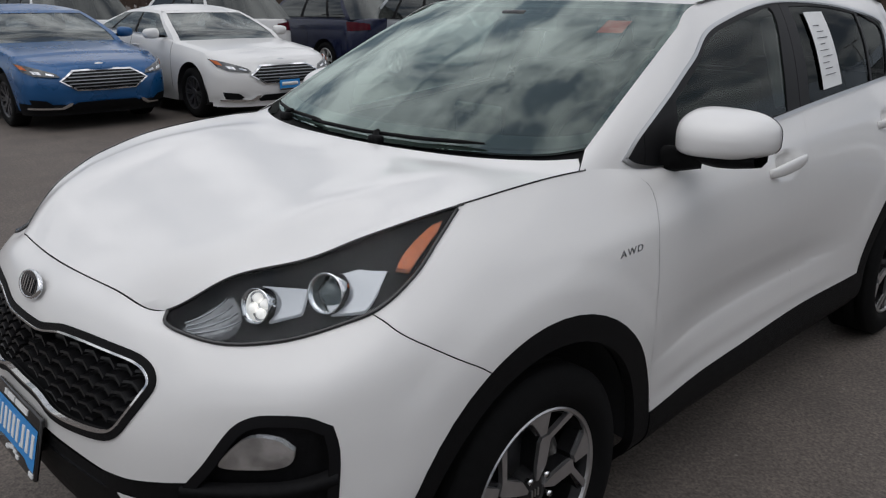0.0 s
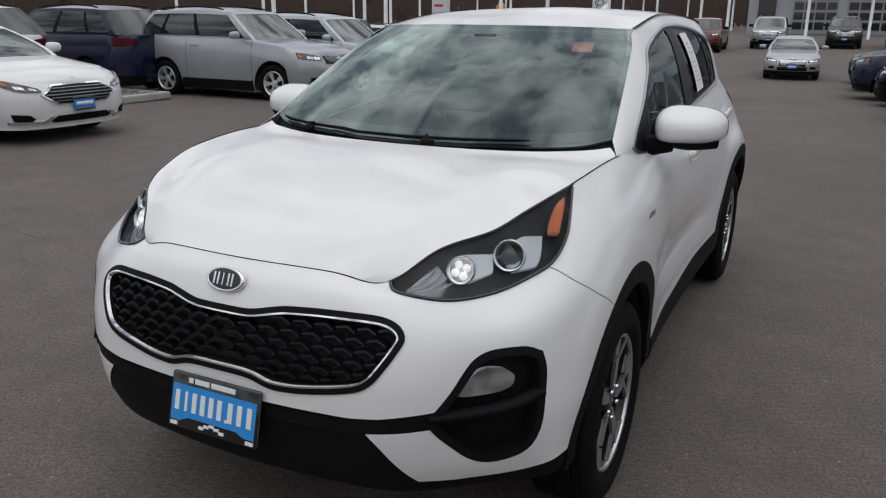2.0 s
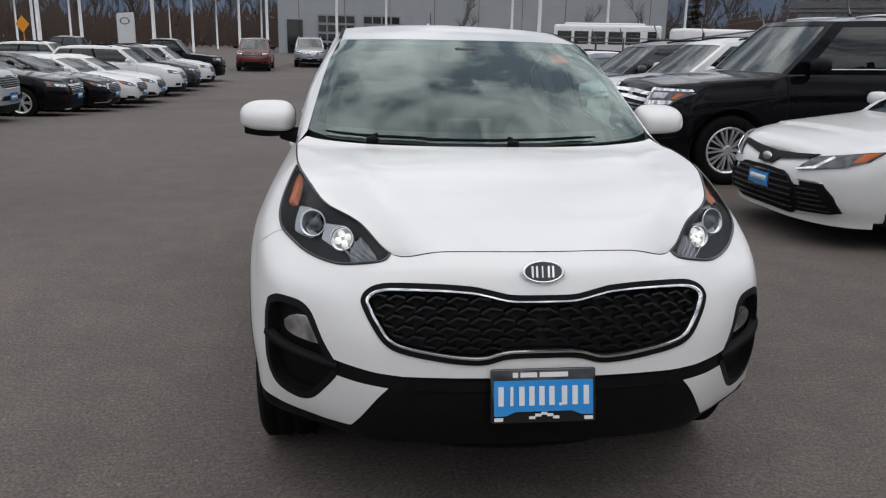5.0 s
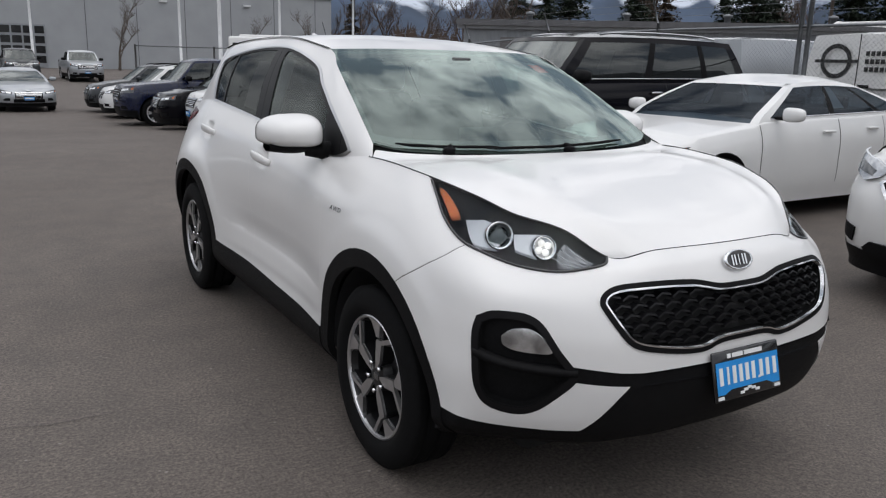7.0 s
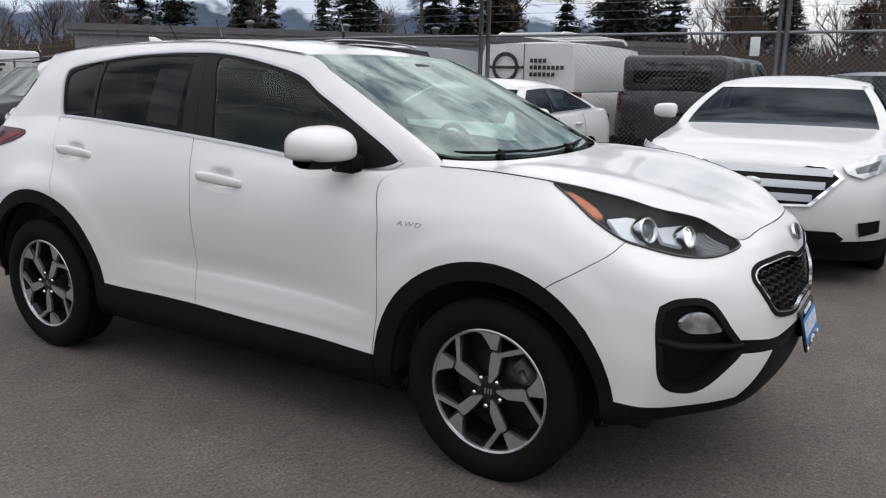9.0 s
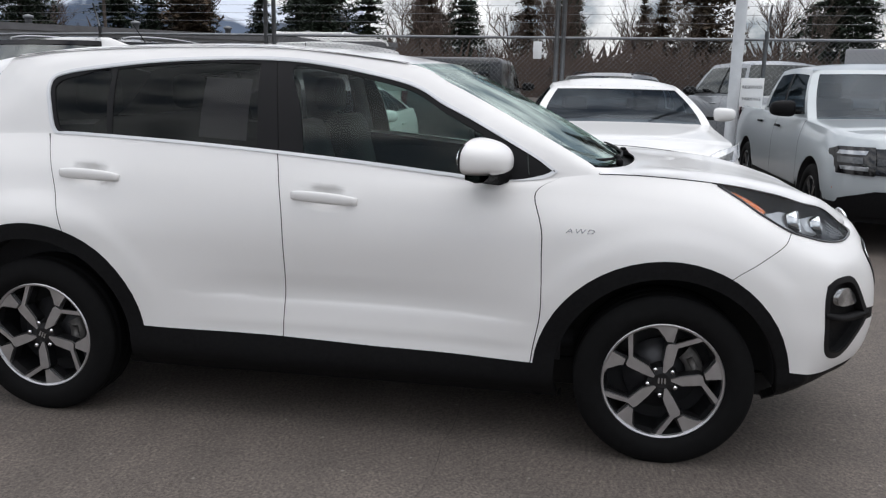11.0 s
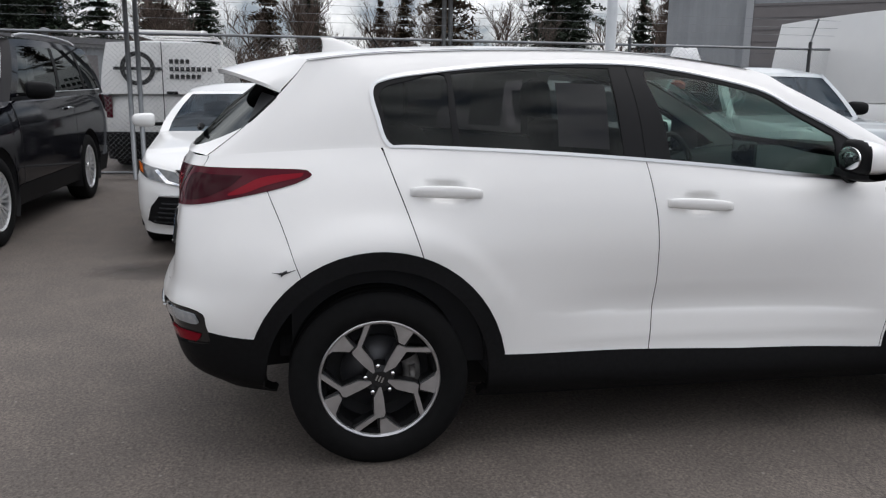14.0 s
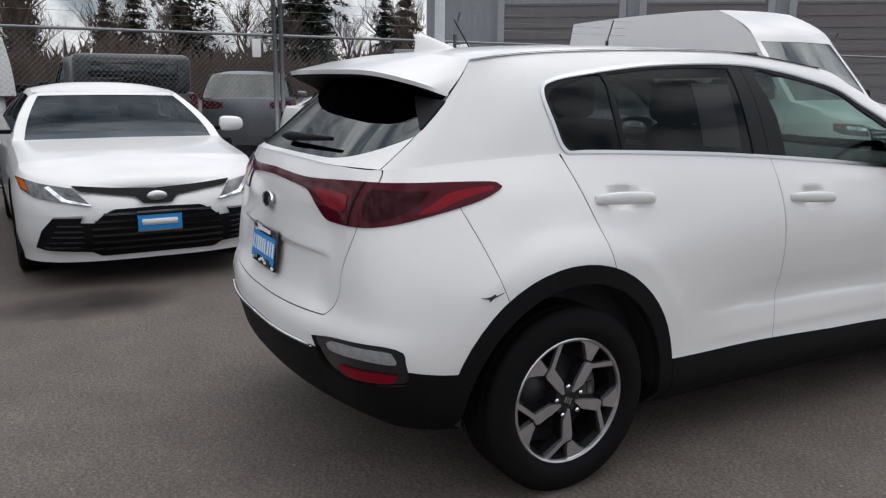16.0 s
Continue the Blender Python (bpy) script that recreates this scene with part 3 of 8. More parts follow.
def raise_(fn, faces, off, sides=(-1, 1), depth=0.0, edge=.010):
    """A mesh of flat faces laid on the surface, raised by off metres, with turned-in edges."""
    out = bmesh.new()
    nl = out.verts.layers.float_vector.new("facing")
    ids = {}
    coords = []
    for f in faces:
        for v in f.verts:
            if v not in ids:
                ids[v] = len(coords)
                coords.append((v.co.x, v.co.y))
    C = np.array(coords)
    h = .01
    P = fn(C[:, 0], C[:, 1])
    du = fn(C[:, 0] + h, C[:, 1]) - fn(C[:, 0] - h, C[:, 1])
    dv = fn(C[:, 0], C[:, 1] + h) - fn(C[:, 0], C[:, 1] - h)
    N = np.cross(du, dv)
    N /= np.maximum(np.linalg.norm(N, axis=1, keepdims=True), 1e-9)
    N *= np.sign(N[:, :1] * P[:, :1] + N[:, 1:2] * (P[:, 1:2] - 1.33) * .35 + 1e-9)
    Q = P + N * (off(C)[:, None] if callable(off) else off)
    Q[np.abs(P[:, 0]) < 1e-4, 0] = 0
    for sg in sides:
        vs = [out.verts.new((q[0] * sg, q[1], q[2])) for q in Q]
        for i, v in enumerate(vs):
            v[nl] = (N[i][0] * sg, N[i][1], N[i][2])
        inner = {}
        fs = [[ids[v] for v in f.verts] for f in faces]
        count = {}
        for f in fs:
            c = [Vector(Q[i]) for i in f]
            nn = Vector((0, 0, 0))
            for i in range(1, len(c) - 1):
                nn += (c[i] - c[0]).cross(c[i + 1] - c[0])
            nv = Vector(N[f[0]])
            order = f if (nn.dot(nv) > 0) == (sg > 0) else f[::-1]
            try:
                out.faces.new([vs[i] for i in order])
            except ValueError:
                continue
            for a, b in zip(order, order[1:] + order[:1]):
                k = (min(a, b), max(a, b))
                count.setdefault(k, []).append((a, b))
        if edge:
            for k, u in count.items():
                if len(u) == 1:
                    a, b = u[0]
                    if Q[a][0] == 0 and Q[b][0] == 0:
                        continue
                    for i in (a, b):
                        if i not in inner:
                            q = Q[i] - N[i] * edge if edge > 0 else P[i] + N[i] * .0008
                            inner[i] = out.verts.new((q[0] * sg, q[1], q[2]))
                            inner[i][nl] = vs[i][nl]
                    out.faces.new([vs[b], vs[a], inner[a], inner[b]])
    return out


def turned(bm, angle=38):
    """Sharp where edges are turned in, smooth elsewhere."""
    for e in bm.edges:
        if len(e.link_faces) == 2 and e.calc_face_angle(0) > radians(angle):
            e.smooth = False
    return bm


def islands(faces):
    left, out = set(faces), []
    while left:
        st = [left.pop()]
        isl = list(st)
        while st:
            f = st.pop()
            for e in f.edges:
                for g in e.link_faces:
                    if g in left:
                        left.remove(g)
                        st.append(g)
                        isl.append(g)
        out.append(isl)
    return out


def side_uv(y, z):
    """Where on the lower body a point of the side view lies."""
    u = float(np.interp(y, CAGE_A[4, 5:14, 1], range(5, 14)))
    v = float(np.interp(-z, -CAGE_A[:, min(int(round(u)), 16), 2], range(9)))
    for _ in range(14):
        p = lower([u], [v])[0]
        h = .02
        a = (lower([u + h], [v])[0] - lower([u - h], [v])[0]) / (2 * h)
        b = (lower([u], [v + h])[0] - lower([u], [v - h])[0]) / (2 * h)
        J = np.array([[a[1], b[1]], [a[2], b[2]]])
        du, dv = np.linalg.solve(J + np.eye(2) * 1e-6, [y - p[1], z - p[2]])
        u, v = min(max(u + max(-.4, min(.4, du)), 4), 14), min(max(v + max(-.8, min(.8, dv)), -.5), 8.6)
    return u, v


def arch_line(cy, cz, a, b, z_end, n=34, ahead=0):
    out = []
    for i in range(n):
        t = math.pi * (-.13 + 1.26 * i / (n - 1))
        y, z = cy + (ahead if ahead and math.cos(t) < 0 else a) * math.cos(t), cz + b * math.sin(t)
        out.append(side_uv(y, max(z, z_end)))
    return out + [(out[-1][0], 8.3), (out[0][0], 8.3)]


HEADLAMP = smooth_line([(6.0, -.05), (5.6, .42), (5.0, .82), (4.3, 1.04), (3.75, 1.09), (3.1, 1.16), (2.55, 1.12), (2.18, .84), (2.02, .5), (2.08, .10), (2.16, -.05)], 40) + [(2.2, -.3), (6.0, -.3)]
GRILLE = smooth_line([(-.1, 1.71), (.15, 1.71), (.35, 1.69), (.58, 1.55), (.75, 1.47), (1.14, 1.42), (1.66, 1.43), (1.90, 1.54), (2.04, 1.76), (2.08, 2.03), (2.02, 2.31), (1.88, 2.78), (1.72, 3.26), (1.51, 3.52), (1.05, 3.75), (.75, 3.83), (.57, 3.80), (.34, 3.61), (-.1, 3.59)], 60)
FOG = smooth_line([(4.02, 2.85), (3.75, 2.56), (3.35, 2.47), (3.05, 2.52), (2.83, 2.8), (2.6, 3.6), (2.42, 4.2), (2.42, 4.6), (2.65, 5.2), (2.95, 5.7), (3.3, 5.83), (3.8, 5.64), (4.0, 5.2), (4.05, 4.3), (4.08, 3.4)], 46, True)
FRONT_LOW = [(-.1, 4.28), (.74, 4.28), (1.51, 4.30), (1.84, 4.24), (2.13, 4.14), (2.46, 4.05), (2.46, 4.62), (1.70, 4.76), (2.30, 6.34), (2.75, 6.42), (4.13, 6.33), (4.81, 6.2), (5.3, 6.1), (5.3, 8.3), (-.1, 8.3)]
SIDE_LOW = [(4.7, 6.25), (5.3, 6.2), (6.9, 6.44), (7.13, 6.43), (8.4, 6.4), (9.0, 6.31), (10.0, 6.2), (11.4, 5.6), (12.0, 5.42), (12.6, 5.4), (13.0, 5.42), (13.6, 5.42), (14.05, 5.40), (15.0, 5.38), (16.1, 5.34), (16.1, 8.3), (4.7, 8.3)]
TAIL_LAMP = smooth_line([(16.1, .56), (15.3, .58), (14.6, .58), (13.8, .46), (13.2, .40), (12.3, .55), (11.76, .64), (11.66, .74), (11.65, .86), (11.85, 1.1), (12.25, 1.35), (12.78, 1.59), (13.2, 1.66), (13.7, 1.69), (14.0, 1.68), (14.22, 1.42), (14.5, 1.02), (14.75, .92), (15.3, .86), (16.1, .82)], 64)
REFLECTOR = smooth_line([(14.1, 5.08), (13.53, 4.86), (12.75, 4.76), (12.63, 5.2), (12.6, 5.77), (12.83, 5.94), (13.43, 6.06), (13.9, 5.9)], 32, True)
ARCH_F = arch_line(0, .345, .510, .488, .24, ahead=.472)
ARCH_R = arch_line(2.67, .350, .500, .508, .24)
HOLE_F = arch_line(0, .345, .425, .420, .0)
HOLE_R = arch_line(2.67, .350, .432, .440, .0)
GAPS = [
    smooth_line([(7.41, -.1), (7.41, .4), (7.31, 1.73), (7.21, 2.67), (7.14, 3.91), (7.12, 5.0), (7.13, 6.5)], 22),
    smooth_line([(8.99, -.1), (8.955, 1.18), (8.93, 2.33), (8.92, 3.5), (8.92, 4.47), (8.94, 6.4)], 20),
    smooth_line([(10.95, -.1), (10.77, 1.82), (10.66, 3.07), (10.61, 3.75)], 16),
    smooth_line([(4.12, 1.03), (4.51, 1.43), (4.93, 1.99), (5.47, 2.97), (5.66, 3.4)], 14),
    smooth_line([(12.1, 1.2), (11.87, 2.34), (11.66, 3.9)], 12),
    smooth_line([(12.98, -.1), (12.98, .38), (13.24, 1.65), (13.55, 2.78), (13.65, 3.62), (13.86, 4.27), (14.15, 4.44), (15.46, 4.5), (16.1, 4.5)], 34),
]
AMBER_LINE = [(4.92, .58), (5.10, .45), (5.40, .29), (5.64, .16), (5.75, .15), (5.66, .28), (5.42, .46), (5.20, .59), (5.03, .69)]
SHROUD_A = [(4.84, .52), (4.52, .34), (4.07, .30), (3.75, .45), (3.68, .81), (4.09, .92)]
SHROUD_B = [(3.66, .38), (3.23, .22), (3.0, .30), (3.0, .72), (3.38, .70)]
STRIP_LINE = smooth_line([(2.82, .22), (2.45, .26), (2.22, .36), (2.14, .54), (2.32, .84), (2.60, .78), (2.76, .50)], 26, True)
FOG_LENS = smooth_line([(3.55, 3.32), (3.34, 3.06), (3.0, 3.02), (2.76, 3.52), (2.79, 3.74), (3.26, 3.74), (3.51, 3.59)], 28, True)
FOG_IN = offset(lower, FOG, -.024, True)
BAND_LINE = smooth_line([(11.72, .76), (12.0, .80), (12.2, .90), (12.34, 1.10), (12.50, 1.36), (12.32, 1.32), (12.12, 1.12), (11.92, .98), (11.75, .88)], 34, True)
SMOKED_LINE = smooth_line([(12.38, .80), (12.7, .74), (13.08, .70), (13.12, 1.45), (12.80, 1.44), (12.52, 1.16)], 26, True)
INNER_LINE = smooth_line([(13.45, .86), (14.0, .84), (14.3, .90), (14.1, 1.18), (13.85, 1.34), (13.5, 1.30)], 24, True)
REVERSE_LINE = smooth_line([(12.80, 4.92), (13.2, 4.96), (13.72, 5.06), (13.70, 5.30), (13.2, 5.28), (12.76, 5.24)], 24, True)
RED_LINE = smooth_line([(12.72, 5.58), (13.1, 5.62), (13.6, 5.70), (13.5, 5.92), (13.1, 5.90), (12.8, 5.82)], 24, True)
flat = flat_grid(np.linspace(0, 16, 16 * 13 + 1), np.linspace(0, 8, 73))
for line in (HEADLAMP, GRILLE, FOG, FRONT_LOW, SIDE_LOW, TAIL_LAMP, REFLECTOR, ARCH_F, ARCH_R, HOLE_F, HOLE_R,
             AMBER_LINE, SHROUD_A, SHROUD_B, STRIP_LINE, FOG_LENS, FOG_IN, BAND_LINE, SMOKED_LINE, INNER_LINE, REVERSE_LINE, RED_LINE):
    knife(flat, line)
gap_polys = [band(lower, g, .0021 if i not in (3, 4) else .0014) for i, g in enumerate(GAPS)]
for g in gap_polys:
    knife(flat, g)
GR_IN = offset(lower, GRILLE, .017)
GR_IN2 = offset(lower, GRILLE, .0215)
knife(flat, GR_IN)
knife(flat, GR_IN2)
regions = {}
for f in flat.faces:
    c = f.calc_center_median()
    x, y = c.x, c.y
    if in_poly(HOLE_F, x, y) or in_poly(HOLE_R, x, y):
        k = "hole"
    elif in_poly(ARCH_F, x, y):
        k = "arch_f"
    elif in_poly(ARCH_R, x, y):
        k = "arch_r"
    elif x < 6.1 and in_poly(HEADLAMP, x, y):
        k = "headlamp"
    elif in_poly(GRILLE, x, y):
        k = "grille_frame" if not in_poly(GR_IN, x, y) else "grille_ring" if not in_poly(GR_IN2, x, y) else "grille"
    elif in_poly(FOG, x, y):
        k = "fog"
    elif in_poly(REFLECTOR, x, y):
        k = "reflector"
    elif in_poly(TAIL_LAMP, x, y):
        k = "tail"
    elif in_poly(FRONT_LOW, x, y):
        k = "front_low"
    elif in_poly(SIDE_LOW, x, y):
        k = "side_low" if x < 12.05 else "rear_low"
    elif any(in_poly(g, x, y) for g in gap_polys):
        k = "gap"
    else:
        k = "paint"
    regions.setdefault(k, []).append(f)
all_but_hole = [f for k, fs in regions.items() if k not in ("hole", "headlamp", "fog", "grille") for f in fs]
part("inner_shell", raise_(lower, all_but_hole, -.016, edge=0), SEAM, hero, "dark gaps between the panels")
names = [("front_bumper", lambda u, v: u < 5.2 and v > .3), ("front_wing", lambda u, v: u < 7.4), ("front_door", lambda u, v: u < 8.95), ("rear_door", lambda u, v: u < 10.3), ("rear_wing", lambda u, v: u < 12.0 and v < 2.2), ("rear_bumper", lambda u, v: v > 2.6), ("tailgate", lambda u, v: True)]
panels = {}
for isl in islands(regions["paint"]):
    a = sum(f.calc_area() for f in isl)
    cu = sum(f.calc_center_median().x * f.calc_area() for f in isl) / a
    cv = sum(f.calc_center_median().y * f.calc_area() for f in isl) / a
    nm = next(n for n, t in names if t(cu, cv))
    if nm == "tailgate" and cu < 13.4:
        nm = "rear_bumper"
    panels.setdefault(nm, []).extend(isl)
for nm, fs in panels.items():
    if nm in ("front_bumper", "rear_bumper", "tailgate"):
        part(nm, turned(raise_(lower, fs, 0, edge=.002)), PEARL, hero)
    else:
        for sg in (-1, 1):
            part(nm, turned(raise_(lower, fs, 0, (sg,), edge=.002)), PEARL, hero)
for sg in (-1, 1):
    part("front_arch_cladding", turned(raise_(lower, regions["arch_f"], .002, (sg,), edge=.03)), PLASTIC, hero, "matt black wheel-arch cladding")
    part("rear_arch_cladding", turned(raise_(lower, regions["arch_r"], .004, (sg,), edge=.03)), PLASTIC, hero, "matt black wheel-arch cladding")
    part("sill_cladding", turned(raise_(lower, regions["side_low"], .006, (sg,), edge=.02)), PLASTIC, hero, "matt black sill cladding")
part("front_skirt", turned(raise_(lower, regions["front_low"], -.004, edge=.03)), PLASTIC, hero, "black lower front skirt")
part("rear_skirt", turned(raise_(lower, regions["rear_low"], .004, edge=.03)), PLASTIC, hero, "black lower rear skirt")
part("grille_frame", turned(raise_(lower, regions["grille_frame"], .004, edge=.05)), PLASTIC, hero)
part("grille_ring", turned(raise_(lower, regions["grille_ring"], .006, edge=.012)), CHROME, hero, "bright chrome grille surround")
gr = part("grille", raise_(lower, regions["grille"], -.040, edge=0), SEAM, hero, "black radiator grille")
for sg in (-1, 1):
    rim = [f for f in regions["fog"] if not in_poly(FOG_IN, f.calc_center_median().x, f.calc_center_median().y)]
    deep = [f for f in regions["fog"] if f not in rim]
    fr = part("fog_recess", turned(raise_(lower, deep, -.035, (sg,), edge=-.036)), PLASTIC, hero, "black fog-lamp recess")
    part("fog_bezel", turned(raise_(lower, rim, .001, (sg,), edge=.01)), PILLAR, fr, "gloss black bezel")

# rows of short raised blades in the grille
bm = bmesh.new()
for r in range(8):
    for c in range(14):
        u0 = c * .24 + (.06 if r % 2 else -.06)
        v0 = 1.52 + r * .29
        for du0, du1, dv0, dv1 in ((0, .12, .05, .0), (.12, .215, .0, .14)):
            q = []
            ok = True
            for (uu, vv) in ((u0 + du0, v0 + dv0), (u0 + du1, v0 + dv1), (u0 + du1, v0 + dv1 + .06), (u0 + du0, v0 + dv0 + .06)):
                ok = ok and in_poly(GR_IN2, uu, vv)
                q.append((uu, vv))
            if not ok:
                continue
            P = lower([p[0] for p in q], [p[1] for p in q])
            for sg in (-1, 1):
                top = [bm.verts.new((p[0] * sg, p[1] + .014, p[2])) for p in P]
                low_ = [bm.verts.new((p[0] * sg, p[1] + .040, p[2])) for p in P]
                bm.faces.new(top)
                for i in range(4):
                    bm.faces.new((top[i], top[(i + 1) % 4], low_[(i + 1) % 4], low_[i]))
bmesh.ops.recalc_face_normals(bm, faces=bm.faces)
tagged(part("grille_mesh", bm, GRILLEM, gr, "staggered black grille blades", smooth=False), kind="stuff")

# ---- bonnet, windscreen, roof ----


def sheet(P, flip=False, mirror=True, x0=0):
    bm = bmesh.new()
    m, n = P.shape[:2]
    rows = []
    for i in range(m):
        line = [tuple(P[i, j] * (-1, 1, 1)) for j in range(n - 1, 0, -1)] if mirror else []
        rows.append(line + [tuple(P[i, j]) for j in range(n)])
    grid(bm, rows, flip=flip)
    return bm


B = bonnet()
B = B[1:, :, :]
B[:, -1] = B[:, -1] * .86 + B[:, -2] * .14
B[0] = B[0] * .20 + bonnet()[0] * .80
Bi = B.copy()
bm = sheet(B)
es = [e for e in bm.edges if e.is_boundary]
ex = bmesh.ops.extrude_edge_only(bm, edges=es)
bmesh.ops.translate(bm, verts=[v for v in ex["geom"] if isinstance(v, bmesh.types.BMVert)], vec=(0, 0, -.007))
for f in ex["geom"]:
    if isinstance(f, bmesh.types.BMFace):
        f.material_index = 1
part("bonnet", turned(bm), [PEARL, SEAM], hero)
bm = sheet(bonnet() - (0, 0, .009))
part("bonnet_underside", bm, SEAM, hero)
W = screen()
part("windscreen", sheet(W), GLASSW, hero, "windscreen reflecting broken cloud")
# black shade band round the windscreen, just inside the glass
bm = bmesh.new()
Wi = W - (0, -.006, .006)
for sgn in (-1, 1):
    m, n = W.shape[:2]
    for i in range(m - 1):
        for j in range(n - 1):
            if i < 2 or i >= m - 2 or j >= n - 2:
                q = [bm.verts.new((Wi[a, b, 0] * sgn, Wi[a, b, 1], Wi[a, b, 2])) for a, b in ((i, j), (i, j + 1), (i + 1, j + 1), (i + 1, j))]
                bm.faces.new(q if sgn > 0 else q[::-1])
part("screen_shade_band", bm, GLOSSB, hero)
# plastic scuttle under the wipers
bm = bmesh.new()
a, b = curve(BONNET_REAR, 24), curve(SCREEN_LOW, 24)
rows = [a - (0, .03, .032), a + (0, .02, -.03), b - (0, .0, .022), b + (0, .03, .010)]
for sgn in (-1, 1):
    grid(bm, [[(p[0] * sgn, p[1], p[2]) for p in r] for r in rows], flip=sgn < 0)
part("scuttle", bm, PLASTIC, hero, "black plastic scuttle")
R = roof()
part("roof_panel", sheet(R), PEARL, hero)
seam = curve(CABIN_TOP[4:], 40)
for sgn in (-1, 1):
    bm = bmesh.new()
    grid(bm, [[(p[0] * sgn + d, p[1], p[2] + h) for p in seam] for d, h in ((-.009, .0035), (.0, .005), (.009, .0035))])
    part("roof_seam", bm, SEAM, hero, "black roof joint strip")

# ---- cabin sides ----
TRIM = smooth_line([(1.02, .14), (1.22, .045), (1.44, .0), (1.85, -.03), (2.34, -.01), (2.9, .012), (3.94, .015), (4.95, .0), (5.96, .0), (7.0, .0), (7.28, .02), (7.45, .32), (7.57, .55), (7.55, .68), (7.34, .745), (6.84, .80), (6.01, .872), (5.08, .905), (4.65, .895), (4.2, .86), (3.29, .80), (2.13, .69), (1.38, .47)], 110, True)
GL_F = smooth_line([(4.74, .04), (4.82, .45), (4.93, .83), (4.65, .835), (4.18, .80), (3.42, .735), (2.40, .59), (2.28, .54), (2.32, .3), (2.40, .07), (3.22, .05), (3.94, .05)], 50, True)
GL_R = [(6.56, .035), (6.625, .77), (6.01, .825), (5.62, .842), (5.22, .845), (5.16, .035), (5.96, .035)]
GL_Q = smooth_line([(6.62, .035), (7.05, .035), (7.2, .06), (7.27, .14), (7.42, .48), (7.45, .57), (7.36, .65), (7.1, .70), (6.70, .765), (6.66, .4)], 36, True)
CG = [smooth_line([(1.60, -.06), (1.56, .20), (1.48, .50)], 6), smooth_line([(4.97, -.06), (5.02, .45), (5.09, .93)], 10)]
flat2 = flat_grid(np.linspace(0, 9, 109), np.linspace(0, 1, 25))
TR_IN = offset(cabin, TRIM, .0135, True)
for line in (TRIM, TR_IN, GL_F, GL_R, GL_Q):
    knife(flat2, line)
reg2 = {}
cg = [band(cabin, g, .002) for g in CG]
for g in cg:
    knife(flat2, g)
for f in flat2.faces:
    c = f.calc_center_median()
    x, y = c.x, c.y
    if in_poly(TR_IN, x, y) and in_poly(TRIM, x, y):
        k = "front_glass" if in_poly(GL_F, x, y) else "rear_glass" if in_poly(GL_R, x, y) else "quarter_glass" if in_poly(GL_Q, x, y) else "gap" if any(in_poly(g, x, y) for g in cg) else "pillar"
    elif in_poly(TRIM, x, y):
        k = "trim"
    else:
        k = "paint"
    reg2.setdefault(k, []).append(f)
for sg in (-1, 1):
    part("cabin_side", turned(raise_(cabin, reg2["paint"], 0, (sg,), edge=.002)), PEARL, hero)
    part("window_trim", turned(raise_(cabin, reg2["trim"], .005, (sg,))), SATIN, hero, "satin chrome window surround")
    part("black_pillar", turned(raise_(cabin, reg2["pillar"], -.004, (sg,), edge=.012)), PILLAR, hero, "black door pillar")
    part("front_door_glass", raise_(cabin, reg2["front_glass"], -.008, (sg,), edge=0), GLASSF, hero, "lightly tinted front side window")
    part("rear_door_glass", raise_(cabin, reg2["rear_glass"], -.008, (sg,), edge=0), GLASSR, hero, "dark privacy glass")
    part("quarter_glass", raise_(cabin, reg2["quarter_glass"], -.008, (sg,), edge=0), GLASSR, hero, "dark privacy glass")

# ---- tail: glass, spoiler ----
T = tail_glass()


def rows_between(P, lo, hi, n):
    """The patch sampled anew between two heights, given as functions across it."""
    m, k = P.shape[:2]
    out = np.zeros((n + 1, k, 3))
    for j in range(k):
        t = j / (k - 1)
        s = np.linspace(lo(t), hi(t), n + 1) * (m - 1)
        for c in range(3):
            out[:, j, c] = np.interp(s, range(m), P[:, j, c])
    return out


def glass_foot(t):
    return .035 + .05 * t ** 2 + .25 * max(0, (t - .55) / .45) ** 2.4


T = tail_glass(40, 20)
part("tail_glass", sheet(rows_between(T, glass_foot, lambda t: 1.0, 16), flip=True), GLASST, hero, "dark rear window")
part("tailgate_upper", sheet(rows_between(T + (0, .003, .001), lambda t: 0.0, glass_foot, 12), flip=True), PEARL, hero)
bm = sheet(T[2:] - (0, .05, .01), flip=True)
part("tail_lining", bm, INTER, hero)
# spoiler: a wing that carries the roof line on
SP_TOP = [curve([(0, 2.98, 1.583), (.25, 2.972, 1.580), (.45, 2.95, 1.568), (.574, 2.92, 1.548)], 20), curve([(0, 3.15, 1.553), (.25, 3.14, 1.550), (.45, 3.09, 1.535), (.592, 2.965, 1.492)], 20), curve([(0, 3.305, 1.516), (.25, 3.288, 1.515), (.44, 3.235, 1.508), (.555, 3.125, 1.474), (.606, 3.02, 1.436)], 20)]
SP_LOW = [curve([(0, 3.300, 1.500), (.25, 3.284, 1.499), (.44, 3.230, 1.492), (.555, 3.12, 1.459), (.608, 3.022, 1.422)], 20), curve([(0, 3.12, 1.490), (.25, 3.11, 1.487), (.42, 3.07, 1.465), (.53, 3.05, 1.43), (.590, 3.04, 1.405)], 20), curve([(0, 3.06, 1.500), (.25, 3.05, 1.495), (.42, 3.02, 1.470), (.53, 3.02, 1.43), (.57, 3.02, 1.405)], 20)]
bm = bmesh.new()
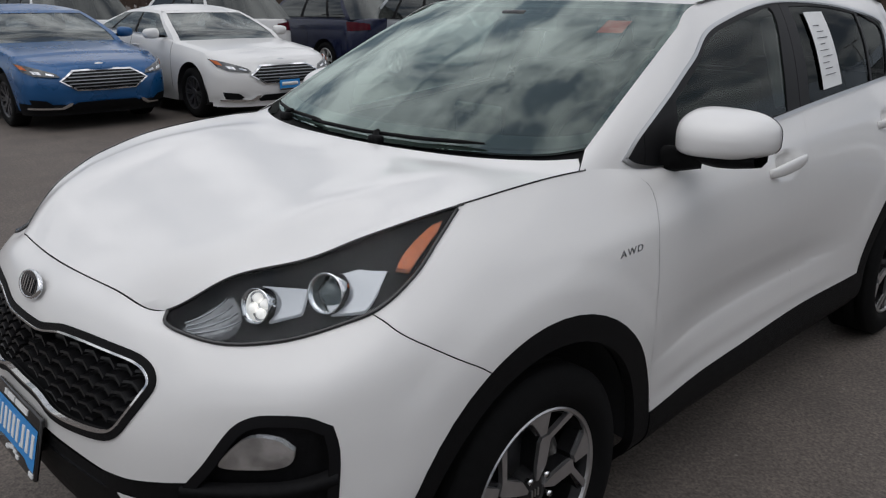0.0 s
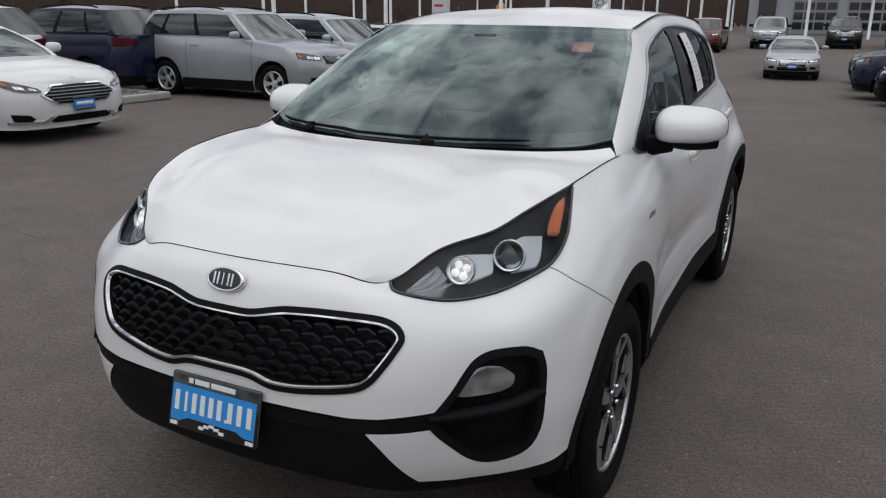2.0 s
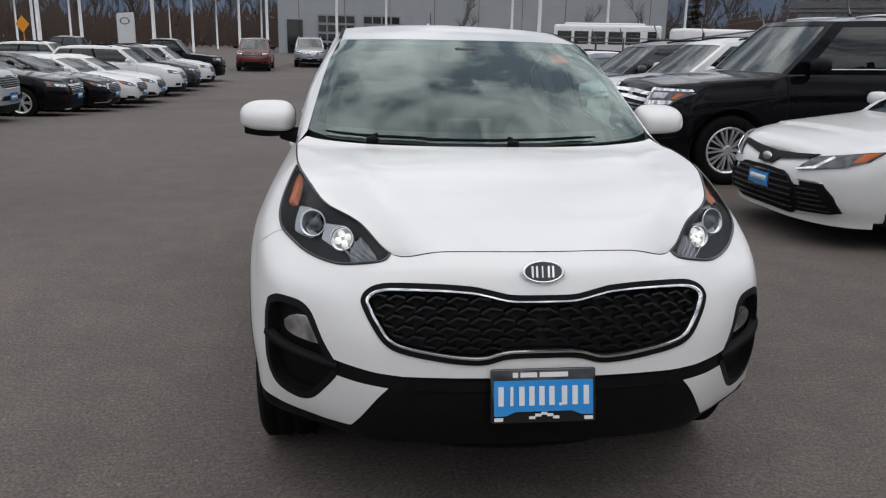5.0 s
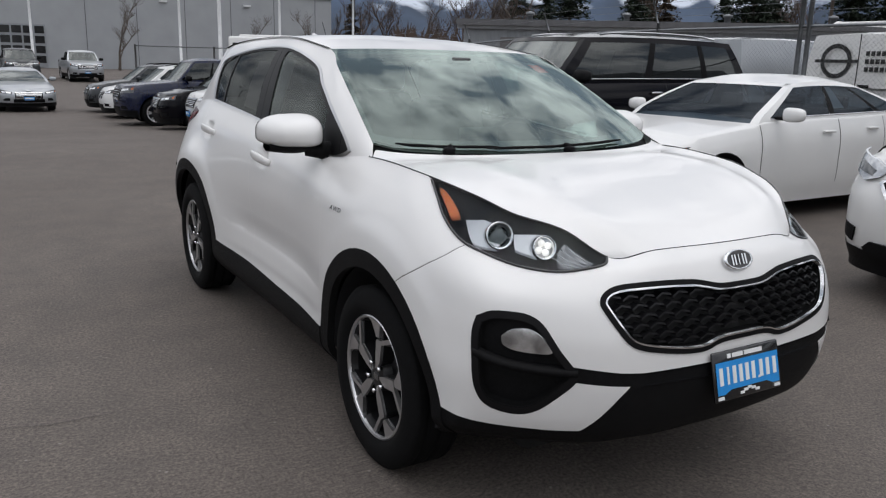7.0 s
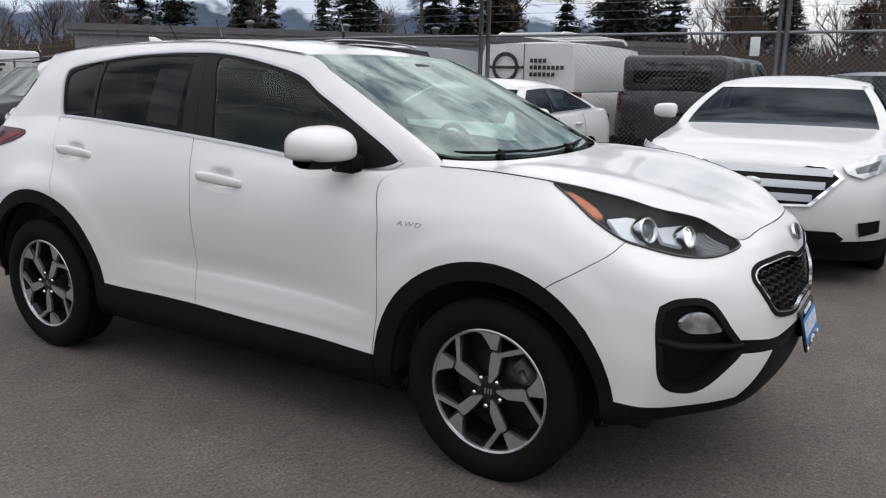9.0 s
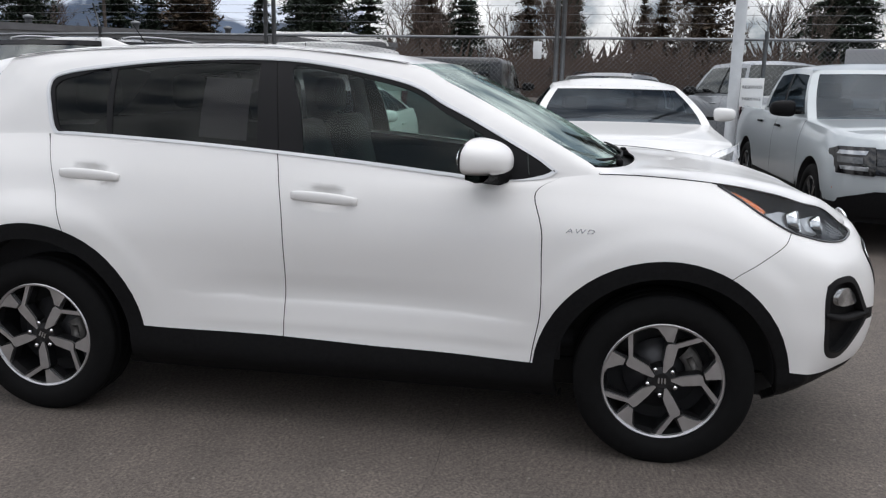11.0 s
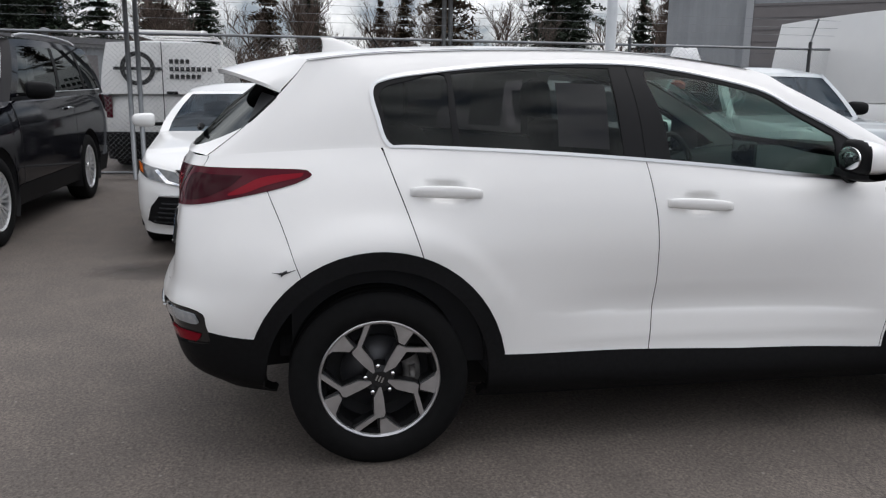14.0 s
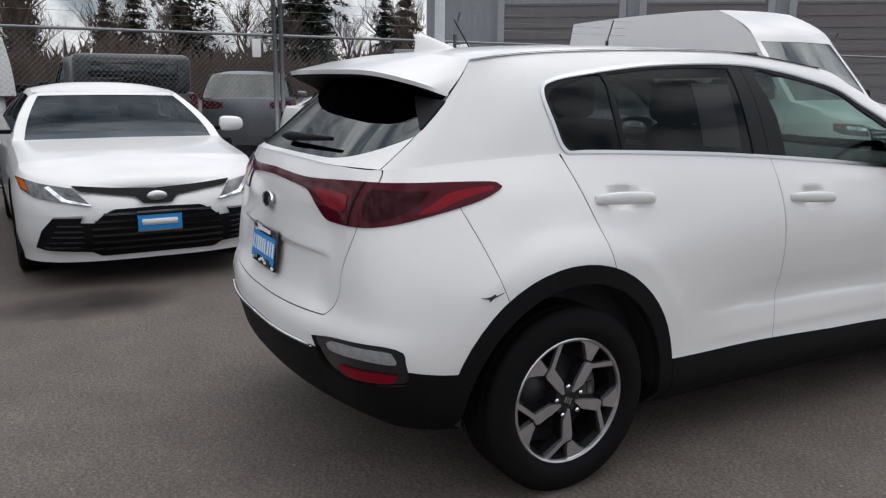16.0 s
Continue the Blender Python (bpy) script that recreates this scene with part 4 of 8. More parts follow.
for sgn in (-1, 1):
    grid(bm, [[(p[0] * sgn, p[1], p[2] + .001) for p in r] for r in SP_TOP + SP_LOW[:1]], flip=sgn < 0)
bmesh.ops.remove_doubles(bm, verts=bm.verts, dist=.0005)
spo = part("roof_spoiler", turned(bm), PEARL, hero, "body-coloured roof spoiler")
bm = bmesh.new()
for sgn in (-1, 1):
    grid(bm, [[(p[0] * sgn, p[1], p[2]) for p in r] for r in SP_LOW], flip=sgn < 0)
part("spoiler_underside", bm, PLASTIC, spo, "gloss black spoiler underside")
for sgn in (-1, 1):
    F = rows_between(T + (.002, .006, .003), lambda t: .40 + .27 * (1 - t) / .2, lambda t: .68, 8)[:, -9:]
    bm = bmesh.new()
    grid(bm, [[(p[0] * sgn, p[1], p[2]) for p in r] for r in F], flip=sgn > 0)
    ex = bmesh.ops.extrude_edge_only(bm, edges=[e for e in bm.edges if e.is_boundary])
    bmesh.ops.translate(bm, verts=[v for v in ex["geom"] if isinstance(v, bmesh.types.BMVert)], vec=(0, -.02, -.008))
    part("side_fin", turned(bm), PILLAR, spo, "black fin beside the rear window")
# shark-fin aerial
bm = bmesh.new()
rows = []
for z, y0, y1, w in ((1.590, 2.585, 2.85, .034), (1.628, 2.68, 2.843, .021), (1.652, 2.75, 2.845, .011), (1.668, 2.80, 2.853, .004)):
    rows.append([(w * math.sin(a), (y0 + y1) / 2 - (y1 - y0) / 2 * math.cos(a), z) for a in [i * math.tau / 16 for i in range(16)]])
vs = grid(bm, rows, close=True)
bm.faces.new(vs[-1])
part("aerial_fin", bm, PEARL, hero, "white shark-fin aerial")
bm = bmesh.new()
tube(bm, [(.0, 2.58, 1.62), (.0, 2.66, 1.735)], [.003, .002], 6)
part("aerial_rod", bm, PLASTIC, hero, "thin black aerial rod")
# rear wiper
bm = bmesh.new()
rows = []
for i in range(13):
    t = i / 12
    c = Vector((.05 - .42 * t, 3.398 - .012 * t - .03 * t * t, 1.262 + .012 * t))
    h, w_ = (.021 - .014 * t) * min(1, .45 + 4 * t), .012 - .006 * t
    rows.append([c + Vector((0, w_ * math.cos(a), h * math.sin(a))) for a in [j * math.tau / 10 for j in range(10)]])
vs = grid(bm, rows, close=True)
bm.faces.new(vs[0])
bm.faces.new(vs[-1][::-1])
bmesh.ops.recalc_face_normals(bm, faces=bm.faces)
part("rear_wiper", bm, PLASTIC, hero)

# ---- lamps ----
def on_lower(u, v, off=0.0, sg=-1, fn=lower):
    p = fn([u], [v])[0]
    h = .02
    n = np.cross(fn([u + h], [v])[0] - fn([u - h], [v])[0], fn([u], [v + h])[0] - fn([u], [v - h])[0])
    n /= np.linalg.norm(n)
    n *= np.sign(n[0] * p[0] + n[1] * (p[1] - 1.33) * .35)
    p = p + n * off
    return Vector((p[0] * sg, p[1], p[2])), Vector((n[0] * sg, n[1], n[2]))


def sub_region(faces, test):
    return [f for f in faces if test(f.calc_center_median().x, f.calc_center_median().y)]


def inside(faces, line):
    return sub_region(faces, lambda u, v: in_poly(line, u, v))


def ring_lamp(name, mtl, c, axis, prof, parent, n=28, label=""):
    """A round lamp part: profile (along the axis, radius)."""
    q = Vector((1, 0, 0)).rotation_difference(axis)
    bm = bmesh.new()
    lathe(bm, prof, n)
    bmesh.ops.rotate(bm, verts=bm.verts, cent=(0, 0, 0), matrix=q.to_matrix())
    bmesh.ops.translate(bm, verts=bm.verts, vec=c)
    return part(name, bm, mtl, parent, label)


LED = glow("lit_white_led", (1.0, 0.98, 0.94), 0.55)
hl_faces = regions["headlamp"]
for sg in (-1, 1):
    lampb = part("headlight", raise_(lower, hl_faces, lambda C: -.012 - .043 * np.clip(C[:, 1] / .40, 0, 1), (sg,), edge=-.056), HOUSING, hero, "dark headlight housing with clear cover")
    part("clear_cover", raise_(lower, hl_faces, .001, (sg,), edge=0), LENS, lampb, "clear cover")
    bm = bmesh.new()
    tube(bm, [on_lower(u, v, .001, sg)[0] for u, v in HEADLAMP[:40] if v > .01], .0052, 6)
    tube(bm, [on_lower(2.12 + 3.86 * i / 30, .012, .001, sg)[0] for i in range(31)], .0030, 6)
    part("lamp_seal", bm, GLOSSB, lampb, "black seal round the headlight")
    part("turn_reflector", turned(raise_(lower, inside(hl_faces, AMBER_LINE), -.014, (sg,), edge=.02)), AMBER, lampb, "amber side reflector")
    part("position_light", turned(raise_(lower, inside(hl_faces, STRIP_LINE), -.030, (sg,), edge=.03)), POSLAMP, lampb, "pale ribbed position light")
    for k in range(4):
        bm = bmesh.new()
        tube(bm, [on_lower(2.22 + .56 * i / 6, .40 + .12 * k - .16 * (i / 6) ** 2 + .02 * k * i / 6, -.018, sg)[0] for i in range(7)], .0022, 6)
        part("light_rib", bm, LAMPCLR, lampb)
    front = Vector((.12 * sg, -1, .05)).normalized()
    for (u, v, r, nm) in ((3.85, .52, .046, "projector"), (3.03, .47, .040, "led_cluster")):
        p, n = on_lower(u, v, -.030, sg)
        ax = (front * .8 + n * .4).normalized()
        bowl = ring_lamp(nm, CHROME, p, ax, [(-.020, r * .98), (.014, r), (.018, r * .93), (.004, r * .78), (-.012, r * .70)], lampb, label="chrome-ringed lamp")
        if nm == "projector":
            ring_lamp("lamp_lens", GLASSB, p, ax, [(-.012, r * .70), (.006, r * .55), (.014, r * .3), (.016, .001)], bowl)
            ring_lamp("lamp_back", GLOSSB, p, ax, [(-.014, r * .72), (-.02, .001)], bowl)
        else:
            ring_lamp("lamp_back", SHROUDM, p, ax, [(-.010, r * .72), (-.016, .001)], bowl)
            e1 = ax.cross(Vector((0, 0, 1))).normalized()
            e2 = ax.cross(e1)
            for a in range(4):
                o = p + e1 * (.017 * math.cos(a * math.tau / 4 + .4)) + e2 * (.017 * math.sin(a * math.tau / 4 + .4)) + ax * .002
                bm = bmesh.new()
                bmesh.ops.create_uvsphere(bm, u_segments=10, v_segments=6, radius=.0115, matrix=Matrix.Translation(o))
                part("led", bm, LED, bowl)
        sl = SHROUD_A if nm == "projector" else SHROUD_B
        part("lamp_shroud", turned(raise_(lower, inside(hl_faces, sl), lambda C: -.012 - .022 * np.clip(C[:, 1] / .40, 0, 1), (sg,), edge=.02)), SHROUDM, lampb, "textured silver shroud")
    # fog lamp, its bezel and the bar across
    fogb = part("fog_lamp", turned(raise_(lower, inside(regions["fog"], FOG_LENS), -.014, (sg,), edge=.02)), LAMPFOG, hero, "clear fog lamp")
    bm = bmesh.new()
    rows = []
    for i in range(15):
        t = i / 14
        u, v = 4.04 - 1.64 * t, 3.98 + .30 * t + .12 * math.sin(math.pi * t)
        rows.append([on_lower(u, v + d, o, sg)[0] for d, o in ((-.16, -.02), (-.10, .004), (.10, .008), (.17, -.02))])
    grid(bm, rows, flip=sg > 0)
    part("fog_bar", bm, PLASTIC, hero, "black bar across the fog recess")
    # tail lamps
    tl = part("tail_lamp", turned(raise_(lower, regions["tail"], .006, (sg,), edge=.02)), LAMPRED, hero, "dark red wraparound tail lamp")
    part("lamp_band", turned(raise_(lower, inside(regions["tail"], BAND_LINE), .008, (sg,), edge=.004)), LAMPRED2, tl, "bright red light band")
    part("smoked_lens", turned(raise_(lower, inside(regions["tail"], SMOKED_LINE), .008, (sg,), edge=.004)), LAMPDARK, tl, "smoked dark red lens")
    part("inner_lamp", turned(raise_(lower, inside(regions["tail"], INNER_LINE), .008, (sg,), edge=.004)), LAMPRED2, tl)
    bm = bmesh.new()
    grid(bm, [[on_lower(13.2 + d + .03 * i, .42 + 1.22 * i / 8, .009, sg)[0] for d in (-.02, .02)] for i in range(9)], flip=sg < 0)
    part("lamp_joint", bm, SEAM, tl)
    # rear bumper lamps
    rb = part("rear_bumper_lamp", turned(raise_(lower, regions["reflector"], -.006, (sg,), edge=-.008)), GLOSSB, hero, "black rear bumper lamp housing")
    part("reverse_lens", turned(raise_(lower, inside(regions["reflector"], REVERSE_LINE), .003, (sg,), edge=.01)), LAMPCLR, rb, "clear reversing lens")
    part("red_reflector", turned(raise_(lower, inside(regions["reflector"], RED_LINE), .003, (sg,), edge=.01)), LAMPRED2, rb, "red reflector strip")
    # AWD letters
    cu = bpy.data.curves.new("awd_badge", "FONT")
    cu.body, cu.size, cu.align_x, cu.extrude, cu.shear = "AWD", .035, 'CENTER', .002, .2
    cu.space_character = 1.25
    o = new("awd_badge", cu)
    cu.materials.append(BADGEM)
    o.parent = hero
    tagged(o, "small chrome AWD letters")
    p, n = on_lower(6.96, 2.20, .003, sg)
    o.matrix_basis = Matrix.Translation(p - Vector((0, 0, .014))) @ n.to_track_quat('Z', 'Y').to_matrix().to_4x4() @ Matrix.Rotation(0, 4, 'Z') @ Matrix.Diagonal((1.15, .72, 1, 1))
    # door handles with their cups
    for (ua, ub, va, vb) in ((8.87, 8.48, 1.56, 1.66), (10.72, 10.14, 1.38, 1.36)):
        a = on_lower(ua, va, .0, sg, lower_plain)[0]
        b = on_lower(ub, vb, .0, sg, lower_plain)[0]
        nm_ = on_lower((ua + ub) / 2, (va + vb) / 2, 0, sg, lower_plain)[1]
        bm = bmesh.new()
        rows = []
        for i in range(17):
            t = i / 16
            p = a.lerp(b, t)
            k = math.sin(math.pi * min(1, max(0, t * 1.02))) ** .35
            c = p + nm_ * (.002 + .022 * k)
            hh = .0240 * (1 - .35 * abs(2 * t - 1) ** 3)
            rows.append([c + Vector((0, 0, hh * math.sin(q))) + nm_ * (.010 * math.cos(q)) for q in [j * math.tau / 10 for j in range(10)]])
        vs = grid(bm, rows, close=True)
        bm.faces.new(vs[0])
        bm.faces.new(vs[-1][::-1])
        bmesh.ops.recalc_face_normals(bm, faces=bm.faces)
        part("door_handle", bm, PEARL, hero, "body-coloured pull handle")
    # wing mirror: painted cap, black bezel round the glass
    bm, bez = bmesh.new(), bmesh.new()
    for m_, k in ((bm, 1.0), (bez, 1.012)):
        bmesh.ops.create_uvsphere(m_, u_segments=28, v_segments=18, radius=1)
        if k > 1:
            bmesh.ops.delete(m_, geom=[v for v in m_.verts if v.co.y < .12], context='VERTS')
        for v in m_.verts:
            x, y, z = v.co
            px_ = math.copysign(abs(x) ** .68, x)
            pz = z ** .72 * .078 if z > 0 else -(-z) ** .45 * .060
            py = y * .125 if y < 0 else y ** .45 * .052
            zz = pz * (1 - .13 * (x * sg)) - .012 * max(0, -y) * (z > 0)
            v.co = (px_ * .130 * k, py * k + .03 * x * sg, zz * k)
        bmesh.ops.translate(m_, verts=m_.verts, vec=(sg * .938, .738, 1.193))
    mir = part("wing_mirror", bm, PEARL, hero, "body-coloured wing mirror")
    part("mirror_bezel", bez, PLASTIC, mir, "black mirror bezel")
    bm = bmesh.new()
    rows = []
    for i in range(17):
        t = i / 16
        rows.append([Vector((sg * (.825 + .215 * t), .742 + dy * (1 - .3 * abs(2 * t - 1)), 1.122 - .012 * math.sin(math.pi * t) + dz)) for dy, dz in ((-.075, .014), (-.05, -.002), (0, -.006), (.05, .006), (.05, .03), (-.075, .03))])
    grid(bm, rows, close=True)
    part("mirror_base", bm, PLASTIC, mir, "black mirror underside")
    bm = bmesh.new()
    tube(bm, [(sg * .77, .66, 1.115), (sg * .82, .69, 1.118), (sg * .87, .72, 1.122)], [.045, .036, .03], 10)
    part("mirror_arm", bm, PLASTIC, mir)
    bm = bmesh.new()
    rows = [[(sg * .930 + .092 * k * math.cos(a), .738 + d + .021 * sg * k * math.cos(a), 1.198 + .046 * k * math.sin(a)) for a in [i * math.tau / 28 for i in range(28)]] for k, d in ((1.0, .046), (1.0, .0535), (.98, .0545), (.01, .0545))]
    grid(bm, rows, close=True, flip=True)
    bmesh.ops.recalc_face_normals(bm, faces=bm.faces)
    part("mirror_glass", bm, CHROME, mir)

# badges and plates


def oval(c, rx, rz, y, mtl_ring, mtl_in, nm, parent, tilt=0.0, back=1):
    bm = bmesh.new()
    rows = [[(c[0] + rx * k * math.cos(a), c[1] - back * d, c[2] + rz * k * math.sin(a)) for a in [i * math.tau / 32 for i in range(32)]] for k, d in ((1.0, 0), (1.0, .006), (.93, .010), (.84, .008))]
    grid(bm, rows, close=True, flip=back < 0)
    bmesh.ops.rotate(bm, verts=bm.verts, cent=c, matrix=Matrix.Rotation(tilt, 3, 'X'))
    ob = part(nm, bm, mtl_ring, parent, "oval black badge with a chrome rim")
    bm = bmesh.new()
    f = [bm.verts.new((c[0] + rx * .86 * math.cos(i * math.tau / 32), c[1] - back * .007, c[2] + rz * .86 * math.sin(i * math.tau / 32))) for i in range(32)]
    bm.faces.new(f)
    bmesh.ops.rotate(bm, verts=bm.verts, cent=c, matrix=Matrix.Rotation(tilt, 3, 'X'))
    part("badge_field", bm, mtl_in, ob, smooth=False)
    # three plain upright strokes stand for the maker's letters
    for x, w_ in ((-.50, .085), (-.30, .085), (-.05, .055), (.23, .085), (.43, .085)):
        bm = bmesh.new()
        box(bm, (c[0] + back * rx * x, c[1] - back * .009, c[2]), (rx * w_ * 1.1, .003, rz * 1.0))
        bmesh.ops.rotate(bm, verts=bm.verts, cent=c, matrix=Matrix.Rotation(tilt, 3, 'X'))
        part("badge_stroke", bm, CHROME, ob, smooth=False)
    return ob


oval((0, -.858, .901), .066, .034, 0, CHROME, GLOSSB, "front_badge", hero, radians(-24))
oval((0, 3.487, 1.02), .062, .032, 0, CHROME, GLOSSB, "rear_badge", hero, radians(12), -1)


def dealer_plate(c, tilt, back, nm):
    bm = bmesh.new()
    box(bm, (0, 0, 0), (.316, .012, .160), 0, .006)
    pl = part(nm, bm, GLOSSB, hero, "blue dealer plate in a black frame")
    bm = bmesh.new()
    f = [bm.verts.new((x, -.0075, z)) for x, z in ((-.149, -.058), (-.115, -.058), (-.085, -.046), (.085, -.046), (.115, -.058), (.149, -.058), (.149, .046), (-.149, .046))]
    bm.faces.new(f)
    part("plate_sheet", bm, PLATEB, pl, smooth=False)
    # bars in place of the dealer's lettering
    bm = bmesh.new()
    xs = (-.128, -.096, -.066, -.036, -.006, .024, .062, .094, .128)
    for i, x in enumerate(xs):
        if i == 6:
            box(bm, (x - .012, -.0085, -.026), (.008, .002, .008))
        box(bm, (x, -.0085, 0), (.016 if i != 1 else .009, .002, .056))
    part("plate_lettering", bm, PAPER, pl, smooth=False)
    for x, z, w_, h_ in ((-.085, .062, .016, .014), (-.045, .062, .05, .014), (.03, .062, .085, .014), (-.035, -.064, .018, .008), (-.017, -.057, .018, .008), (.001, -.052, .018, .008), (.019, -.057, .018, .008), (.037, -.064, .018, .008), (-.135, -.068, .026, .010), (.135, -.068, .026, .010)):
        bm = bmesh.new()
        box(bm, (x, -.0072, z), (w_, .003, h_))
        part("frame_bar", bm, PAPER, pl, smooth=False)
    pl.matrix_basis = Matrix.Translation(c) @ Matrix.Rotation(0 if back > 0 else math.pi, 4, 'Z') @ Matrix.Rotation(tilt, 4, 'X')
    return pl


dealer_plate((0, -.942, .548), radians(-14), 1, "front_plate")
dealer_plate((0, 3.508, .835), radians(-8), -1, "rear_plate")
bm = bmesh.new()
box(bm, (0, -.905, .555), (.20, .06, .09), 0, .01)
part("plate_bracket", bm, PLASTIC, hero)
# lower grille slot
bm = bmesh.new()
for sgn in (-1, 1):
    grid(bm, [[on_lower(1.5 * i / 12, v, o, sgn)[0] for v, o in ((4.34, .002), (4.36, -.03), (4.72, -.03), (4.76, .002))] for i in range(13)], flip=sgn > 0)
part("lower_slot", bm, GLOSSB, hero, "narrow black air slot")

# front wipers
def cowl(x, up=0.0, out=0.0):
    """A point at the foot of the windscreen, up the glass and off it."""
    y = interp([(q[0], q[1]) for q in SCREEN_LOW], abs(x))
    z = interp([(q[0], q[2]) for q in SCREEN_LOW], abs(x))
    return Vector((x, y + .89 * up - .46 * out, z + .46 * up + .89 * out))


for pivot, xa, xb in ((.10, .47, -.30), (-.47, -.24, -.66)):
    bm = bmesh.new()
    pts = [cowl(xa + (xb - xa) * i / 10, .022 - .010 * i / 10, .014) for i in range(11)]
    tube(bm, pts, [.003] + [.0065] * 9 + [.003], 6)
    mid_ = (xa + xb) / 2
    tube(bm, [cowl(pivot, -.02, .012), cowl(pivot * .6 + mid_ * .4, .0, .030), cowl(mid_, .016, .024)], [.014, .010, .006], 8)
    box(bm, cowl(pivot, -.016, .014), (.05, .03, .03), 0, .008)
    part("windscreen_wiper", bm, PLASTIC, hero, "black windscreen wiper")
# dark joint between bonnet and wings
for sg in (-1, 1):
    bm = bmesh.new()
    P = lower(np.linspace(5.93, 7.05, 24), np.zeros(24))
    tube(bm, [(sg * p[0], p[1], p[2] + .0006) for p in P] + [(sg * .742, .305, 1.1585)], .0021, 6)
    part("bonnet_joint", bm, SEAM, hero)
# bright line along the top of the rear skirt
bm = bmesh.new()
for sg in (-1, 1):
    us = np.linspace(14.12, 16, 30)
    tube(bm, [on_lower(u, 5.37 - .0 * u, .008, sg)[0] for u in us], .006, 6)
part("skirt_trim", bm, CHROME, hero, "thin chrome strip along the rear skirt")
# stickers
for (s0, s1, t0, t1, sg, m_, off, nm, lab) in ((5.40, 5.76, .10, .78, 1, PAPER, .0, "window_sheet", "white price sheet in the rear window"), (5.27, 5.67, .08, .68, -1, PAPER, -.016, "window_sheet", "white sheet behind the dark glass")):
    bm = bmesh.new()
    S_ = np.linspace(s0, s1, 6)
    rows = []
    for t in np.linspace(t0, t1, 8):
        P = cabin(S_, [t] * 6)
        rows.append([(p[0] * sg + sg * off, p[1], p[2]) for p in P])
    grid(bm, rows)
    sh = part(nm, bm, m_, hero, lab)
    if sg > 0:
        bm = bmesh.new()
        for j in range(9):
            P = cabin([5.47 + .03 * (j % 2), 5.66 - .04 * (j % 3)], [.22 + j * .055] * 2)
            tube(bm, [(p[0] + .002, p[1], p[2]) for p in P], .0014, 4)
        part("printed_lines", bm, INKG, sh)
bm = bmesh.new()
grid(bm, [[tuple(W[i, j] + (0, .004, -.006)) for j in range(15, 19)] for i in range(15, 18)])
part("screen_sticker", bm, STICKR, hero, "orange-red sticker at the top of the windscreen")
# scuffed dent on the rear bumper corner
bm = bmesh.new()
for du, dv, r in ((.105, -.05, .002), (-.115, -.045, .002), (.02, .085, .0055), (-.035, -.07, .006), (.045, .015, .003)):
    pts = [on_lower(11.86 + k * du, 3.41 + dv * k ** 1.6, .0015, -1)[0] for k in (0, .5, 1)]
    tube(bm, pts, [.005, r, .0008], 5)
part("scuff_mark", bm, INK, hero, "small black scuff")

# ---- wheels of the crossover ----
R_T, HUB = .347, .232


def polar(bm, prof, x_top, x_low, a0):
    """A flat spoke piece from (radius, degrees) points, raised between two depths."""
    P = [(r * math.cos(radians(t) + a0), r * math.sin(radians(t) + a0)) for r, t in prof]
    n = len(P)
    top = [bm.verts.new((x_top + .02 * (.2 - prof[i][0]), y, z)) for i, (y, z) in enumerate(P)]
    low_ = [bm.verts.new((x_low, y, z)) for y, z in P]
    bm.faces.new(top)
    for i in range(n):
        bm.faces.new((top[i], low_[i], low_[(i + 1) % n], top[(i + 1) % n]))
    bmesh.ops.recalc_face_normals(bm, faces=bm.faces)


bm = bmesh.new()
prof = [(.09, HUB + .005), (.105, HUB + .02), (.112, .28), (.108, .315), (.095, .336)]
for i, x in enumerate((.075, .045, .015, -.015, -.045, -.075)):
    prof += [(x + .010, .3465), (x + .004, .338 if i % 2 == 0 else .3465), (x - .004, .338 if i % 2 == 0 else .3465), (x - .010, .3465)]
prof += [(-.095, .336), (-.108, .315), (-.110, .300), (-.1125, .29), (-.112, .27), (-.106, HUB + .022), (-.094, HUB + .006)]
lathe(bm, prof, 72)
tyre_me = part("tyre", turned(bm, 50), RUBBER)
bm = bmesh.new()
lathe(bm, [(-.094, HUB + .005), (-.097, HUB + .001), (-.094, HUB - .006), (-.085, HUB - .009)], 72)
SPOKE = [(.15, -8), (.34, -9), (.62, -6.5), (.67, -4), (.69, 6), (.985, 24.5), (.985, 30), (.64, 10.5), (.34, 19), (.15, 7)]
PAD = [(.70, -6.5), (.79, -11), (.93, -17.5), (.985, -25), (.985, -12), (.985, 1.8), (.715, 1.8)]
for k in range(5):
    a0 = k * math.tau / 5 + radians(27.5)
    for shape_ in (SPOKE, PAD):
        polar(bm, [(r * HUB, t) for r, t in shape_], -.089, -.074, a0)
rim_me = part("rim_face", bm, RIMF, smooth=False)
bm = bmesh.new()
lathe(bm, [(-.085, HUB - .011), (-.06, HUB - .02), (.08, HUB - .025)], 48)
for k in range(5):
    a0 = k * math.tau / 5 + radians(27.5)
    polar(bm, [(r * HUB, t * 1.12) for r, t in SPOKE], -.078, -.030, a0)
    polar(bm, [(.69 * HUB, -8), (.93 * HUB, -20), (.985 * HUB, -28), (.985 * HUB, 3), (.69 * HUB, 6)], -.076, -.030, a0)
lathe(bm, [(-.080, .001), (-.082, .03), (-.076, .055), (-.04, .066)], 30)
dark_me = part("rim_pocket", bm, RIMB, smooth=False)
bm = bmesh.new()
lathe(bm, [(.01, .001), (.01, .145), (.03, .145)], 36)
disc_me = part("brake_disc", bm, ALLOYD)
bm = bmesh.new()
lathe(bm, [(.05, .001), (.05, HUB - .02)], 36)
drum_me = part("wheel_back", bm, INTER)
